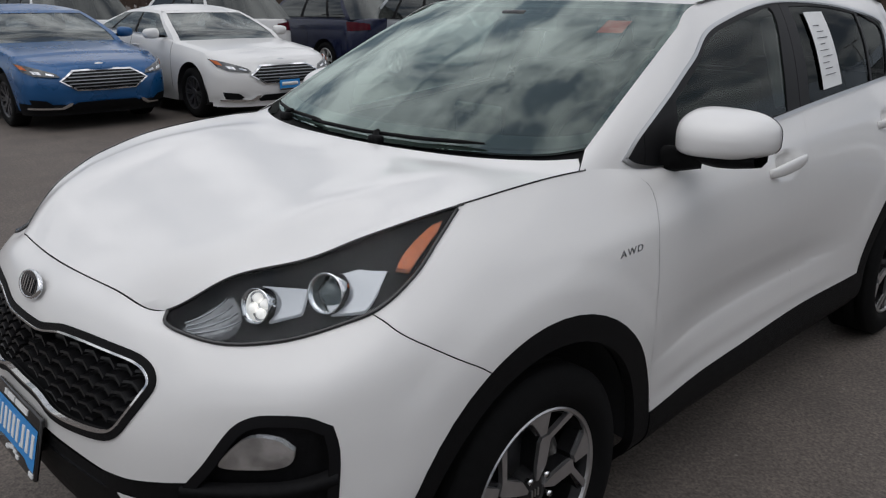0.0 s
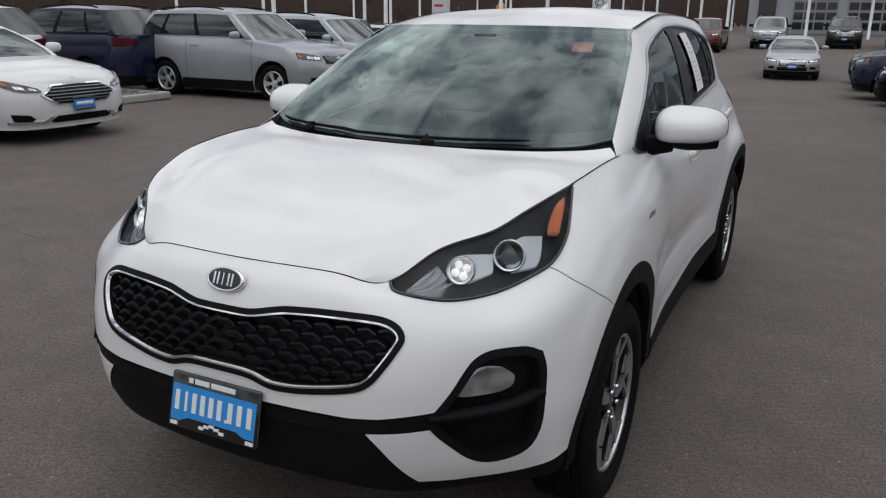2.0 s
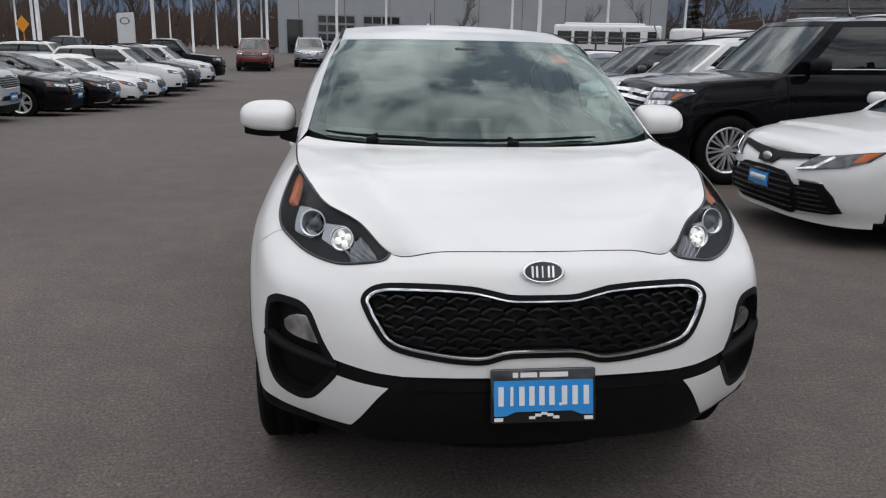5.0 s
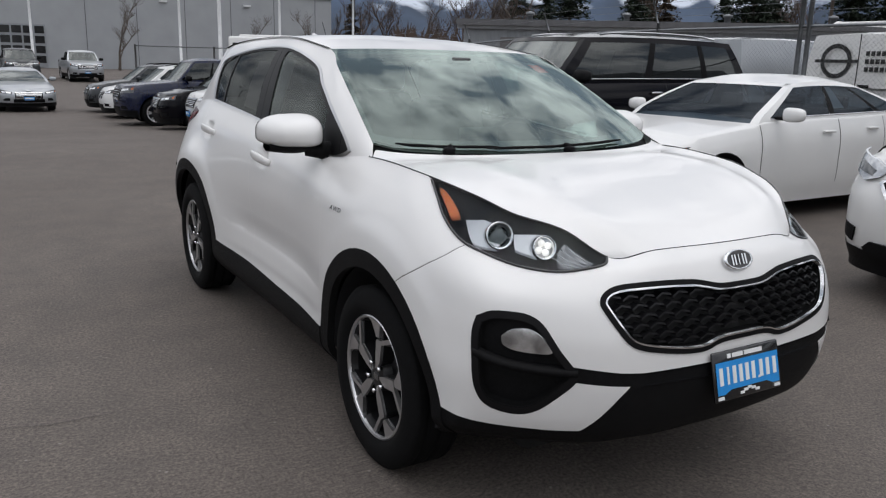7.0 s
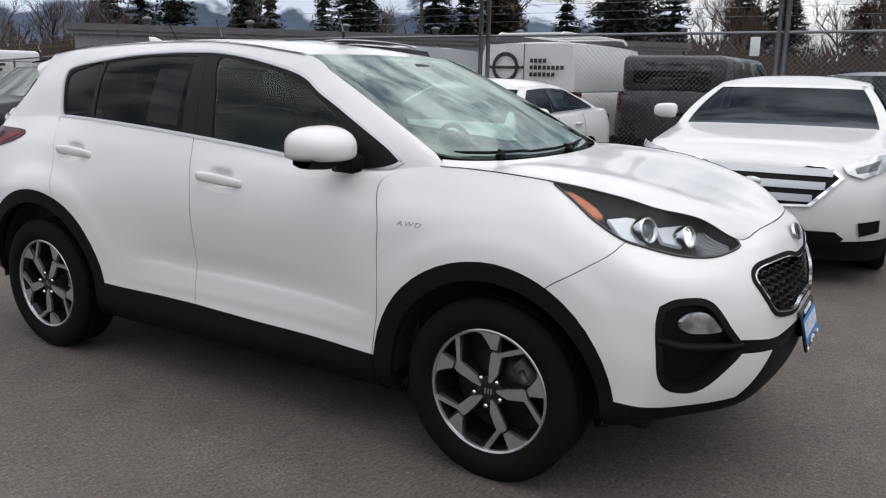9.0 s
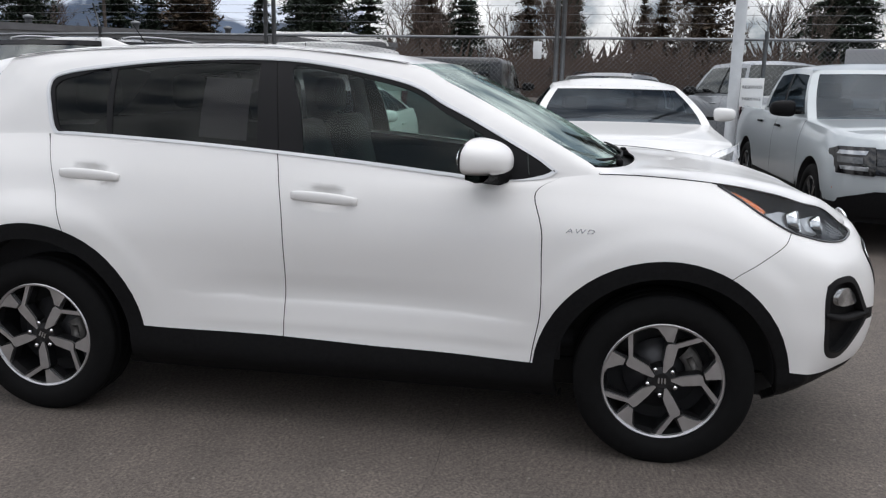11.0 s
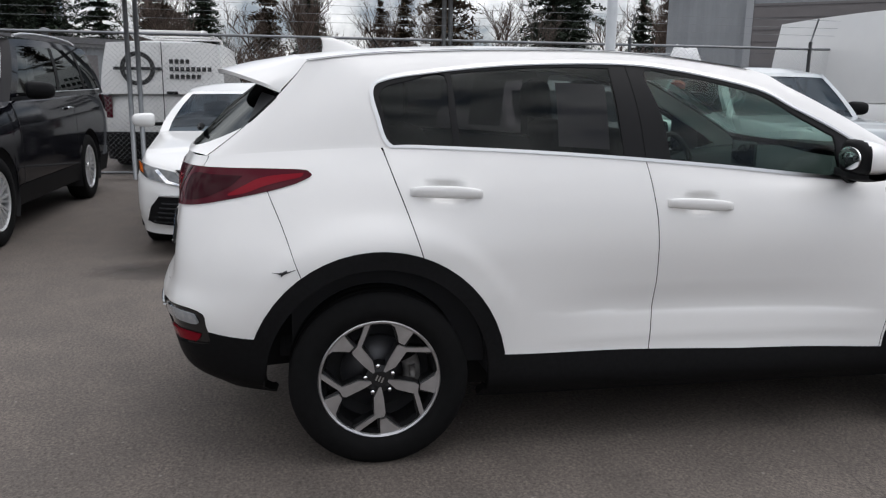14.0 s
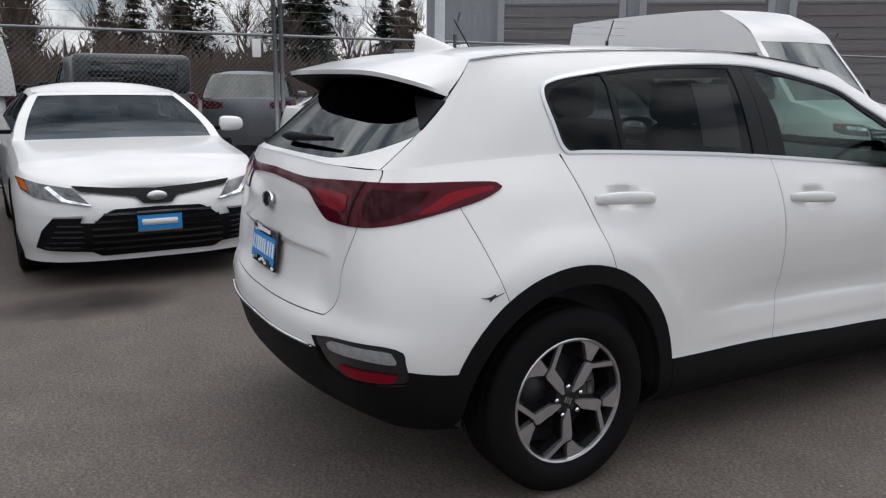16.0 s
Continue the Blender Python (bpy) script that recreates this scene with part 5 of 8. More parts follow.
bm = bmesh.new()
rows = []
for i in range(9):
    a = radians(128 + 44 * i / 8)
    rows.append([(x, r * math.cos(a), r * math.sin(a)) for x, r in ((.0, .10), (-.030, .105), (-.036, .13), (-.030, .165), (.0, .17))])
grid(bm, rows)
tube(bm, [(-.034, .135 * math.cos(radians(140)), .135 * math.sin(radians(140))), (-.034, .135 * math.cos(radians(160)), .135 * math.sin(radians(160)))], .014, 8)
cal_me = part("brake_caliper", bm, CALIPER)
bm = bmesh.new()
bmesh.ops.create_cone(bm, cap_ends=True, segments=8, radius1=.009, radius2=.006, depth=.02, matrix=Matrix.Translation((-.085, .056, 0)) @ Matrix.Rotation(math.pi / 2, 4, 'Y'))
nut_me = part("wheel_nut", bm, CHROME)
bm = bmesh.new()
for y in (-.012, .012):
    box(bm, (-.0835, y, .0), (.003, .006, .022))
box(bm, (-.0835, 0, 0), (.003, .005, .022))
cap_me = part("cap_mark", bm, SATIN, smooth=False)
ms = [(o.name.split(".")[0], o.data) for o in (rim_me, dark_me, disc_me, drum_me, cap_me, cal_me)]
nut_data = nut_me.data
tyre_data = tyre_me.data
for o in (tyre_me, rim_me, dark_me, disc_me, drum_me, nut_me, cap_me, cal_me):
    bpy.data.objects.remove(o)
for (y, z) in ((0, .345), (2.67, .348)):
    for sg in (-1, 1):
        wh = new("wheel", tyre_data)
        wh.parent = hero
        tagged(wh, "black tyre on a machined five-spoke alloy")
        wh.matrix_basis = pose(sg * (.797 if y == 0 else .806), y, z - .0005, 0, 0, 0 if sg < 0 else 180) @ Matrix.Rotation(0 if y == 0 else .42, 4, 'X')
        for nm, me in ms:
            o = new(nm, me)
            o.parent = wh
        for k in range(5):
            o = new("wheel_nut", nut_data)
            o.parent = wh
            o.matrix_basis = Matrix.Rotation(k * math.tau / 5 + 1.03, 4, 'X')
        # arch liner
        bm = bmesh.new()
        A = [math.pi * (-.02 + 1.04 * i / 28) for i in range(29)]
        a_, b_ = (.430, .425) if y == 0 else (.437, .445)
        rows = [[Vector((sg * x, y + a_ * k * math.cos(t), z + b_ * k * math.sin(t))) for t in A] for x, k in ((.87, 1.0), (.80, 1.02), (.60, 1.0), (.58, .05))]
        grid(bm, rows)
        part("arch_liner", bm, INTER, hero)
bm = bmesh.new()
box(bm, (0, 1.30, .26), (1.24, 3.4, .13), 0, .03)
box(bm, (0, 1.33, .27), (1.48, 1.66, .13), 0, .03)
box(bm, (0, -.30, .25), (1.10, .40, .14), 0, .03)
box(bm, (0, 2.75, .27), (1.24, .40, .14), 0, .03)
part("underbody", bm, SEAM, hero)
# added black sheet below the bumper, stands for the deep shade under the nose
bm = bmesh.new()
rows = []
for i in range(13):
    t = -1 + i / 6
    bow, rise = .16 * t * t, .085 * abs(t) ** 4
    rows.append([(.60 * t, y + bow, max(z, z + rise if z < .3 else z)) for y, z in ((-.77, .335), (-.73, .265), (-.69, .238), (-.58, .225), (-.35, .225))])
grid(bm, rows, flip=True)
part("bumper_shade_sheet", bm, PLASTIC, hero, "black sheet added below the front skirt for the shade there")

# ---- cabin inside ----


def seat(x, y, wide, parent, nm="front_seat"):
    bm = bmesh.new()
    box(bm, (x, y, .62), (wide, .50, .20), 0, .06)
    s = part(nm, bm, INTER, parent, "dark cloth seat")
    bm = bmesh.new()
    box(bm, (0, 0, .30), (wide * .95, .14, .62), 0, .06)
    bmesh.ops.rotate(bm, verts=bm.verts, cent=(0, 0, 0), matrix=Matrix.Rotation(radians(-14), 3, 'X'))
    bmesh.ops.translate(bm, verts=bm.verts, vec=(x, y + .25, .70))
    part("backrest", bm, INTER, s)
    for hx in ((x,) if wide < .8 else (x - .45, x + .45)):
        bm = bmesh.new()
        box(bm, (hx, y + .47, 1.395), (.27, .11, .19), 0, .045)
        part("headrest", bm, INTER, s)
    return s


seat(-.37, 1.25, .50, hero)
seat(.37, 1.25, .50, hero)
seat(0, 2.12, 1.25, hero, "rear_bench")
bm = bmesh.new()
rows = []
for y, z in ((.28, 1.135), (.45, 1.125), (.62, 1.105), (.74, 1.06), (.78, .95), (.74, .70)):
    rows.append([(x * .70, y + .03 * x * x, z + .02 * math.exp(-((x - .5) / .3) ** 2)) for x in np.linspace(-1, 1, 21)])
grid(bm, rows)
part("dashboard", bm, INTER, hero, "dark grey dashboard")
bm = bmesh.new()
box(bm, (.0, .70, 1.14), (.22, .02, .12), 0, .008)
part("centre_screen", bm, GLOSSB, hero)
bm = bmesh.new()
pts = [Vector((.37 + .185 * math.cos(a), .88 + .05 * math.sin(a), 1.04 + .175 * math.sin(a))) for a in [i * math.tau / 28 for i in range(29)]]
tube(bm, pts, .016, 8, False)
box(bm, (.37, .86, 1.03), (.30, .03, .05), 0, .01)
box(bm, (.37, .855, 1.02), (.13, .05, .12), 0, .03)
part("steering_wheel", bm, PLASTIC, hero, "dark steering wheel")
bm = bmesh.new()
box(bm, (0, .99, 1.475), (.22, .022, .055), 0, .01)
tube(bm, [(0, .985, 1.48), (0, .95, 1.52)], .010, 8)
box(bm, (0, .93, 1.505), (.11, .13, .035), 0, .012)
part("rear_view_mirror", bm, GLOSSB, hero)
bm = bmesh.new()
Ri = roof() - (0, 0, .045)
bm2 = sheet(Ri, flip=True)
part("headlining", bm2, INTERG, hero, "pale grey headlining")
bm.free()
for sg in (-1, 1):
    bm = bmesh.new()
    grid(bm, [[(sg * (.735 - .02 * (z > 1.0)), y, z) for y in np.linspace(.40, 3.0, 14)] for z in (.35, .7, 1.0, 1.10)])
    part("door_lining", bm, INTER, hero)
    bm = bmesh.new()
    s0 = CABIN_TOP
    for a, b in ((4.98, .05),):
        P = cabin(np.linspace(4.98, 5.06, 2), np.array([.02, .74]))
        tube(bm, [(sg * (p[0] - .065), p[1] + .02, p[2]) for p in P], .04, 8)
    part("pillar_lining", bm, INTERG, hero)
bm = bmesh.new()
box(bm, (0, 1.7, .42), (1.42, 2.7, .05))
part("cabin_floor", bm, INTER, hero)


# ---- parked vehicles ----
WHEEL_BANK = {}


def wheel_meshes(r, w, rim_mat, spokes):
    """Tyre and rim meshes of one wheel, outer side to -X, centred on its hub."""
    key = (r, w, rim_mat.name, spokes)
    if key in WHEEL_BANK:
        return WHEEL_BANK[key]
    rr = r * 0.66
    h = w / 2
    bm = bmesh.new()
    lathe(bm, [(h * .8, rr), (h, rr + .02), (h, r - .03), (h * .8, r - .004), (0, r), (-h * .8, r - .004), (-h, r - .03), (-h * 1.02, (r + rr) / 2), (-h, rr + .02), (-h * .8, rr)], 32)
    tyre = part("tyre", bm, RUBBER)
    bm = bmesh.new()
    lathe(bm, [(-h * .86, rr + .006), (-h * .92, rr - .004), (-h * .80, rr - .022), (h * .6, rr - .03)], 32)
    for k in range(spokes):
        a = k * math.tau / spokes
        for da in (-.13, .13):
            c0, c1 = (-h * .72, .05), (-h * .84, rr - .01)
            t0, t1 = a + da * .4, a + da
            w1 = min(.024, .10 / spokes)
            w0 = min(.016, w1)
            q = []
            for (x, rad, t, ww) in ((c0[0], c0[1], t0, w0), (c1[0], c1[1], t1, w1)):
                u = Vector((0, math.cos(t), math.sin(t)))
                n = Vector((0, -math.sin(t), math.cos(t)))
                q.append([Vector((x, 0, 0)) + u * rad + n * s * ww + Vector((dx, 0, 0)) for s, dx in ((-1, 0), (1, 0), (1, .03), (-1, .03))])
            grid(bm, q, close=True)
    lathe(bm, [(-h * .80, .001), (-h * .80, .05), (-h * .66, .062), (-h * .3, .062)], 16)
    rim = part("rim", bm, rim_mat, smooth=False)
    bm = bmesh.new()
    lathe(bm, [(h * .1, .001), (h * .1, rr - .02)], 24)
    back = part("brake", bm, INTER)
    for o in (tyre, rim, back):
        scene.collection.objects.unlink(o)
    WHEEL_BANK[key] = (tyre.data, rim.data, back.data)
    return WHEEL_BANK[key]


def add_wheels(root, wb, track, r, w, rim_mat, spokes):
    meshes = wheel_meshes(r, w, rim_mat, spokes)
    for y in (0, wb):
        for side in (-1, 1):
            wh = new("wheel", meshes[0])
            wh.name = "wheel"
            wh.parent = root
            wh.matrix_basis = pose(side * track, y, r, 0, 0, 0 if side < 0 else 180)
            for nm, me in (("rim", meshes[1]), ("brake", meshes[2])):
                o = new(nm, me)
                o.parent = wh


def ease(a, b, v):
    t = min(1.0, max(0.0, (v - a) / (b - a)))
    return t * t * (3 - 2 * t)


def fall(x, y):
    """Height of the lot: it dips gently along the aisle and levels out again."""
    return -.55 * (ease(8, 24, y) - ease(40, 70, y)) * (1 - ease(10, 20, x))


# length, width, height, wheelbase, front overhang, wheel radius, profile of hood/belt (y, z), greenhouse y0 y1 y2 y3
SPECS = {}
SPECS["sedan"] = dict(L=4.88, W=1.84, H=1.45, wb=2.82, fo=0.95, r=0.33, top=[(-.95, .70), (-.91, .735), (-.82, .772), (-.6, .82), (-.3, .868), (.45, .96), (.6, 1.0), (1.8, 1.03), (3.0, 1.06), (3.6, 1.08), (3.93, 1.02)], gh=(.52, 1.30, 2.35, 3.30), panes=3)
SPECS["bigsedan"] = dict(L=5.10, W=1.93, H=1.53, wb=2.87, fo=0.97, r=0.35, top=[(-.97, .80), (-.92, .85), (-.82, .90), (-.6, .94), (-.3, .98), (.45, 1.06), (.6, 1.09), (1.8, 1.12), (3.0, 1.15), (3.7, 1.16), (4.13, 1.10)], gh=(.56, 1.36, 2.45, 3.45), panes=3)
SPECS["coupe"] = dict(L=4.78, W=1.88, H=1.40, wb=2.72, fo=0.92, r=0.34, top=[(-.92, .72), (-.85, .80), (.45, .97), (.6, 1.0), (1.8, 1.02), (2.6, 1.07), (3.4, 1.08), (3.86, 1.0)], gh=(.62, 1.35, 2.15, 3.15), panes=2)
SPECS["suv"] = dict(L=4.60, W=1.82, H=1.70, wb=2.66, fo=0.93, r=0.345, top=[(-.93, .82), (-.82, .92), (-.2, 1.02), (.4, 1.10), (.5, 1.12), (2.0, 1.14), (3.67, 1.16)], gh=(.45, 1.10, 3.05, 3.50), panes=3)
SPECS["bigsuv"] = dict(L=5.33, W=2.03, H=1.94, wb=3.11, fo=0.93, r=0.40, top=[(-.93, 1.00), (-.85, 1.10), (-.2, 1.16), (.5, 1.22), (.6, 1.26), (2.0, 1.28), (4.40, 1.30)], gh=(.62, 1.20, 3.95, 4.25), panes=3)
SPECS["pickup"] = dict(L=5.60, W=2.0, H=1.93, wb=3.55, fo=0.95, r=0.40, top=[(-.95, 1.0), (-.88, 1.12), (-.2, 1.18), (.5, 1.24), (.6, 1.27), (2.1, 1.29), (2.45, 1.30), (4.65, 1.30)], gh=(.62, 1.15, 2.25, 2.42), panes=2, bed=(2.50, 4.55))
SPECS["smallpickup"] = dict(L=5.07, W=1.84, H=1.745, wb=3.08, fo=0.91, r=0.37, top=[(-.91, .94), (-.84, 1.04), (-.2, 1.10), (.45, 1.14), (.55, 1.16), (2.2, 1.18), (2.5, 1.19), (4.16, 1.20)], gh=(.50, 1.05, 2.30, 2.48), panes=2, bed=(2.62, 4.06))
SPECS["van"] = dict(L=5.55, W=2.06, H=2.15, wb=3.30, fo=1.0, r=0.35, top=[(-1.0, .80), (-.9, .92), (-.35, 1.10), (.1, 1.22), (.3, 1.25), (4.55, 1.25)], gh=(.12, .92, 4.45, 4.53), panes=0)
SPECS["highvan"] = dict(L=6.70, W=2.06, H=2.76, wb=4.45, fo=1.02, r=0.35, top=[(-1.02, .85), (-.92, .98), (-.35, 1.14), (.1, 1.25), (.3, 1.28), (5.68, 1.28)], gh=(.12, 1.10, 5.54, 5.66), panes=0)


class Shell:
    """The lower body of a vehicle as a skirt round its plan, with its front and rear faces as functions of x and z."""

    def __init__(s, sp):
        s.sp = sp
        s.w = sp["W"] / 2
        s.yf, s.yr = -sp["fo"], sp["L"] - sp["fo"]
        s.df, s.dr, s.n = 0.62, 0.42, 2.9
        s.z0 = 0.24 if sp["r"] < .36 else 0.34

    def plan(s, k):
        """Half perimeter: k in 0..1 front, 1..2 side, 2..3 rear."""
        if k <= 1:
            a = k * math.pi / 2
            return s.w * math.sin(a) ** (2 / s.n), s.yf + s.df * (1 - math.cos(a) ** (2 / s.n))
        if k <= 2:
            return s.w, s.yf + s.df + (s.yr - s.dr - s.yf - s.df) * (k - 1)
        a = (3 - k) * math.pi / 2
        return s.w * math.sin(a) ** (2 / s.n), s.yr - s.dr * (1 - math.cos(a) ** (2 / s.n))

    def arch(s, y):
        z = s.z0
        R = s.sp["r"] + 0.075
        for c in (0, s.sp["wb"]):
            d = abs(y - c)
            if d < R:
                z = max(z, s.sp["r"] + math.sqrt(R * R - d * d))
        return z

    def at(s, k, v, off=0.0):
        x, y = s.plan(k)
        zt = interp(s.sp["top"], y)
        zl = s.arch(y) if 0.55 < k < 2.75 else s.z0
        zl = min(zl, zt - .1)
        z = zl + (zt - zl) * v
        full = (z - s.z0) / max(zt - s.z0, .1)
        tx = 0.035 * max(0, 1 - full / .35) ** 2 + 0.075 * max(0, (full - .62) / .38) ** 2
        fx = s.w * tx
        fw = max(0, 1 - abs(x) / s.w * .3) if k < 1 else 0
        rw = 1.0 if k > 2 else 0
        y += fw * (.07 * max(0, 1 - full / .4) ** 2 + .13 * max(0, (full - .6) / .4) ** 2)
        y -= rw * (.05 * max(0, 1 - full / .4) ** 2 + .05 * max(0, (full - .6) / .4) ** 2)
        x2 = max(0, x - fx * min(1, x / (s.w * .5))) + (off if 0.8 < k < 2.2 else 0)
        return Vector((x2, y - (off if k < 1 else 0) + (off if k > 2 else 0), z))

    def face(s, x, z, end=0, off=0.004):
        """The point of the front (end 0) or rear (1) at x, z."""
        a = math.asin(min(1, (min(abs(x) / (s.w * .985), 1)) ** (s.n / 2)))
        k = a / (math.pi / 2)
        k = 3 - k if end else k
        xx, y = s.plan(k)
        zt = interp(s.sp["top"], y)
        zl = min(s.arch(y), zt - .1) if 0.55 < k < 2.75 else s.z0
        p = s.at(k, (z - zl) / (zt - zl), off)
        return Vector((x, p.y, z))

    def patch(s, bm, x0, x1, z00, z01, z10, z11, end=0, off=0.006, nx=8, nz=4):
        """A quad on an end face: at x0 from z00 to z01, at x1 from z10 to z11."""
        rows = []
        for i in range(nx + 1):
            t = i / nx
            x = x0 + (x1 - x0) * t
            lo, hi = z00 + (z10 - z00) * t, z01 + (z11 - z01) * t
            rows.append([s.face(x, lo + (hi - lo) * j / nz, end, off) for j in range(nz + 1)])
        grid(bm, rows, flip=(x1 < x0) == (end == 0))

    def side(s, y, z, off=0.004):
        k = 1 + (y - s.yf - s.df) / (s.yr - s.dr - s.yf - s.df)
        zt = interp(s.sp["top"], y)
        zl = min(s.arch(y), zt - .1)
        return s.at(k, (z - zl) / (zt - zl), off)


def on_front(S, poly, off, mirror=False, sgn=1):
    """A flat outline of (x, z) laid on the front of a vehicle."""
    full = [(x, z) for x, z in poly]
    if mirror:
        full += [(-x, z) for x, z in poly[::-1] if x > 0]
    xs, zs = [q[0] for q in full], [q[1] for q in full]
    bm = flat_grid(np.linspace(min(xs) - .001, max(xs) + .001, 22 if mirror else 12), np.linspace(min(zs) - .001, max(zs) + .001, 5))
    knife(bm, full)
    bmesh.ops.delete(bm, geom=[f for f in bm.faces if not in_poly(full, f.calc_center_median().x, f.calc_center_median().y)], context='FACES')
    for v in bm.verts:
        v.co = S.face(v.co.x * sgn, v.co.y, 0, off + .016)
    ex = bmesh.ops.extrude_edge_only(bm, edges=[e for e in bm.edges if e.is_boundary])
    bmesh.ops.translate(bm, verts=[v for v in ex["geom"] if isinstance(v, bmesh.types.BMVert)], vec=(0, .03, 0))
    bmesh.ops.recalc_face_normals(bm, faces=bm.faces)
    return bm


def slats(zs, half, wide, material, off=.022):
    return [("grille_slat", material, "one", [(0, z + half), (wide(z), z + half), (wide(z), z - half), (0, z - half)], off, "grille", "") for z in zs]


# fronts of the nearest vehicles: part, material, one or pair, outline from the centre line, height, parent, label
FACES = {}
FACES["vee"] = [
    ("headlight", LAMPSMOKE, "pair", [(.895, .800), (.87, .715), (.80, .668), (.45, .600), (.49, .65), (.56, .722), (.75, .758)], .008, "", "swept clear headlight"),
    ("lamp_strip", CHROME, "pair", [(.73, .735), (.70, .742), (.61, .655), (.45, .612), (.455, .604), (.63, .636)], .013, "headlight", ""),
    ("turn_signal", AMBER, "pair", [(.892, .792), (.868, .722), (.825, .705), (.85, .778)], .013, "headlight", ""),
    ("grille", PLASTIC, "one", [(0, .698), (.30, .714), (.555, .738), (.52, .705), (.15, .652), (.10, .605), (0, .60)], .010, "", "thin black upper grille"),
    ("grille", PLASTIC, "one", [(0, .575), (.30, .570), (.37, .540), (.44, .478), (.53, .482), (.51, .532), (.69, .528), (.77, .43), (.81, .305), (.75, .285), (.46, .268), (.40, .232), (0, .232)], .008, "", "broad black lower grille"),
] + slats((.54, .49, .44, .39, .34, .29), .009, lambda z: .34 + .12 * min(1, (.57 - z) / .1), GLOSSB) + [
    ("side_slat", GREYP, "pair", [(.53, z), (.66 + .10 * (.5 - z) / .2, z), (.66 + .10 * (.5 - z) / .2, z - .010), (.51, z - .012)], .020, "grille", "") for z in (.47, .43, .39, .35, .31)] + [
    ("bumper_lip", SATIN, "pair", [(.51, .535), (.69, .532), (.70, .522), (.52, .522)], .020, "grille", "")]
FACES["hex"] = [
    ("headlight", LAMPSMOKE, "pair", [(.895, .800), (.86, .705), (.78, .658), (.52, .640), (.56, .685), (.72, .742)], .008, "", "swept clear headlight"),
    ("lamp_reflector", CHROME, "pair", [(.72, .705), (.80, .722), (.78, .685), (.70, .672)], .013, "headlight", ""),
    ("lamp_reflector", CHROME, "pair", [(.58, .672), (.66, .695), (.66, .672), (.58, .655)], .013, "headlight", ""),
    ("turn_signal", AMBER, "pair", [(.892, .792), (.868, .735), (.82, .722), (.85, .772)], .013, "headlight", ""),
    ("grille", CHROME, "one", [(0, .722), (.36, .717), (.545, .60), (.36, .478), (0, .472)], .008, "", "six-sided grille with a chrome rim"),
    ("grille_field", PLASTIC, "one", [(0, .704), (.35, .699), (.515, .60), (.35, .496), (0, .490)], .014, "grille", ""),
] + slats((.675, .638, .600, .562, .525), .0055, lambda z: .50 - abs(z - .60) * 1.55, GALV) + [
    ("fog_recess", PLASTIC, "pair", [(.84, .385), (.81, .295), (.66, .290), (.63, .32), (.69, .37)], .008, "", ""),
    ("fog_trim", CHROME, "pair", [(.85, .288), (.85, .266), (.52, .262), (.44, .300), (.42, .338), (.46, .338), (.54, .287)], .016, "", "bright bumper trim"),
    ("lower_mouth", PLASTIC, "one", [(0, .345), (.36, .34), (.44, .29), (.41, .26), (0, .255)], .008, "", "")]
FACES["bars"] = [
    ("headlight", LAMPCLR, "pair", [(.94, .985), (.91, .87), (.74, .800), (.635, .83), (.60, .878), (.72, .935)], .008, "", "swept clear headlight"),
    ("lamp_reflector", LAMPSMOKE, "pair", [(.84, .93), (.82, .86), (.70, .835), (.68, .87)], .014, "headlight", ""),
    ("grille", CHROME, "one", [(0, .900), (.50, .885), (.62, .80), (.42, .588), (0, .576)], .008, "", "broad grille with a chrome rim"),
    ("grille_field", PLASTIC, "one", [(0, .880), (.49, .866), (.585, .80), (.40, .606), (0, .594)], .014, "grille", ""),
] + slats((.832, .740, .650), .026, lambda z: .545 - max(0, .79 - z) * .85, SILVER) + [
    ("lower_mouth", PLASTIC, "one", [(0, .41), (.60, .41), (.66, .36), (.60, .30), (0, .29)], .008, "", ""),
    ("fog_recess", PLASTIC, "pair", [(.74, .48), (.88, .50), (.88, .41), (.76, .38)], .008, "", "")]
FACES["block"] = [
    ("grille", GLOSSB, "one", [(0, .955), (.60, .955), (.60, .725), (0, .725)], .008, "", "black grille between the lamps"),
    ("grille_bar", GREYP, "one", [(0, .868), (.60, .868), (.60, .815), (0, .815)], .020, "grille", ""),
    ("headlight", GLOSSB, "pair", [(.605, .968), (.85, .965), (.895, .93), (.90, .77), (.86, .722), (.605, .715)], .012, "", "black-framed headlight"),
    ("lamp_strip", LAMPCLR, "pair", [(.66, .935), (.85, .930), (.865, .895), (.68, .898)], .018, "headlight", ""),
    ("lamp_strip", LAMPCLR, "pair", [(.66, .795), (.85, .795), (.84, .760), (.66, .757)], .018, "headlight", ""),
    ("lamp_reflector", LAMPSMOKE, "pair", [(.70, .875), (.86, .875), (.86, .82), (.70, .82)], .018, "headlight", ""),
    ("lower_bumper", PLASTIC, "one", [(0, .58), (.58, .58), (.78, .52), (.90, .46), (.90, .345), (0, .345)], .010, "", "black lower bumper"),
    ("side_marker", AMBER, "pair", [(.872, .615), (.905, .615), (.905, .575), (.872, .575)], .012, "", "amber side marker")]
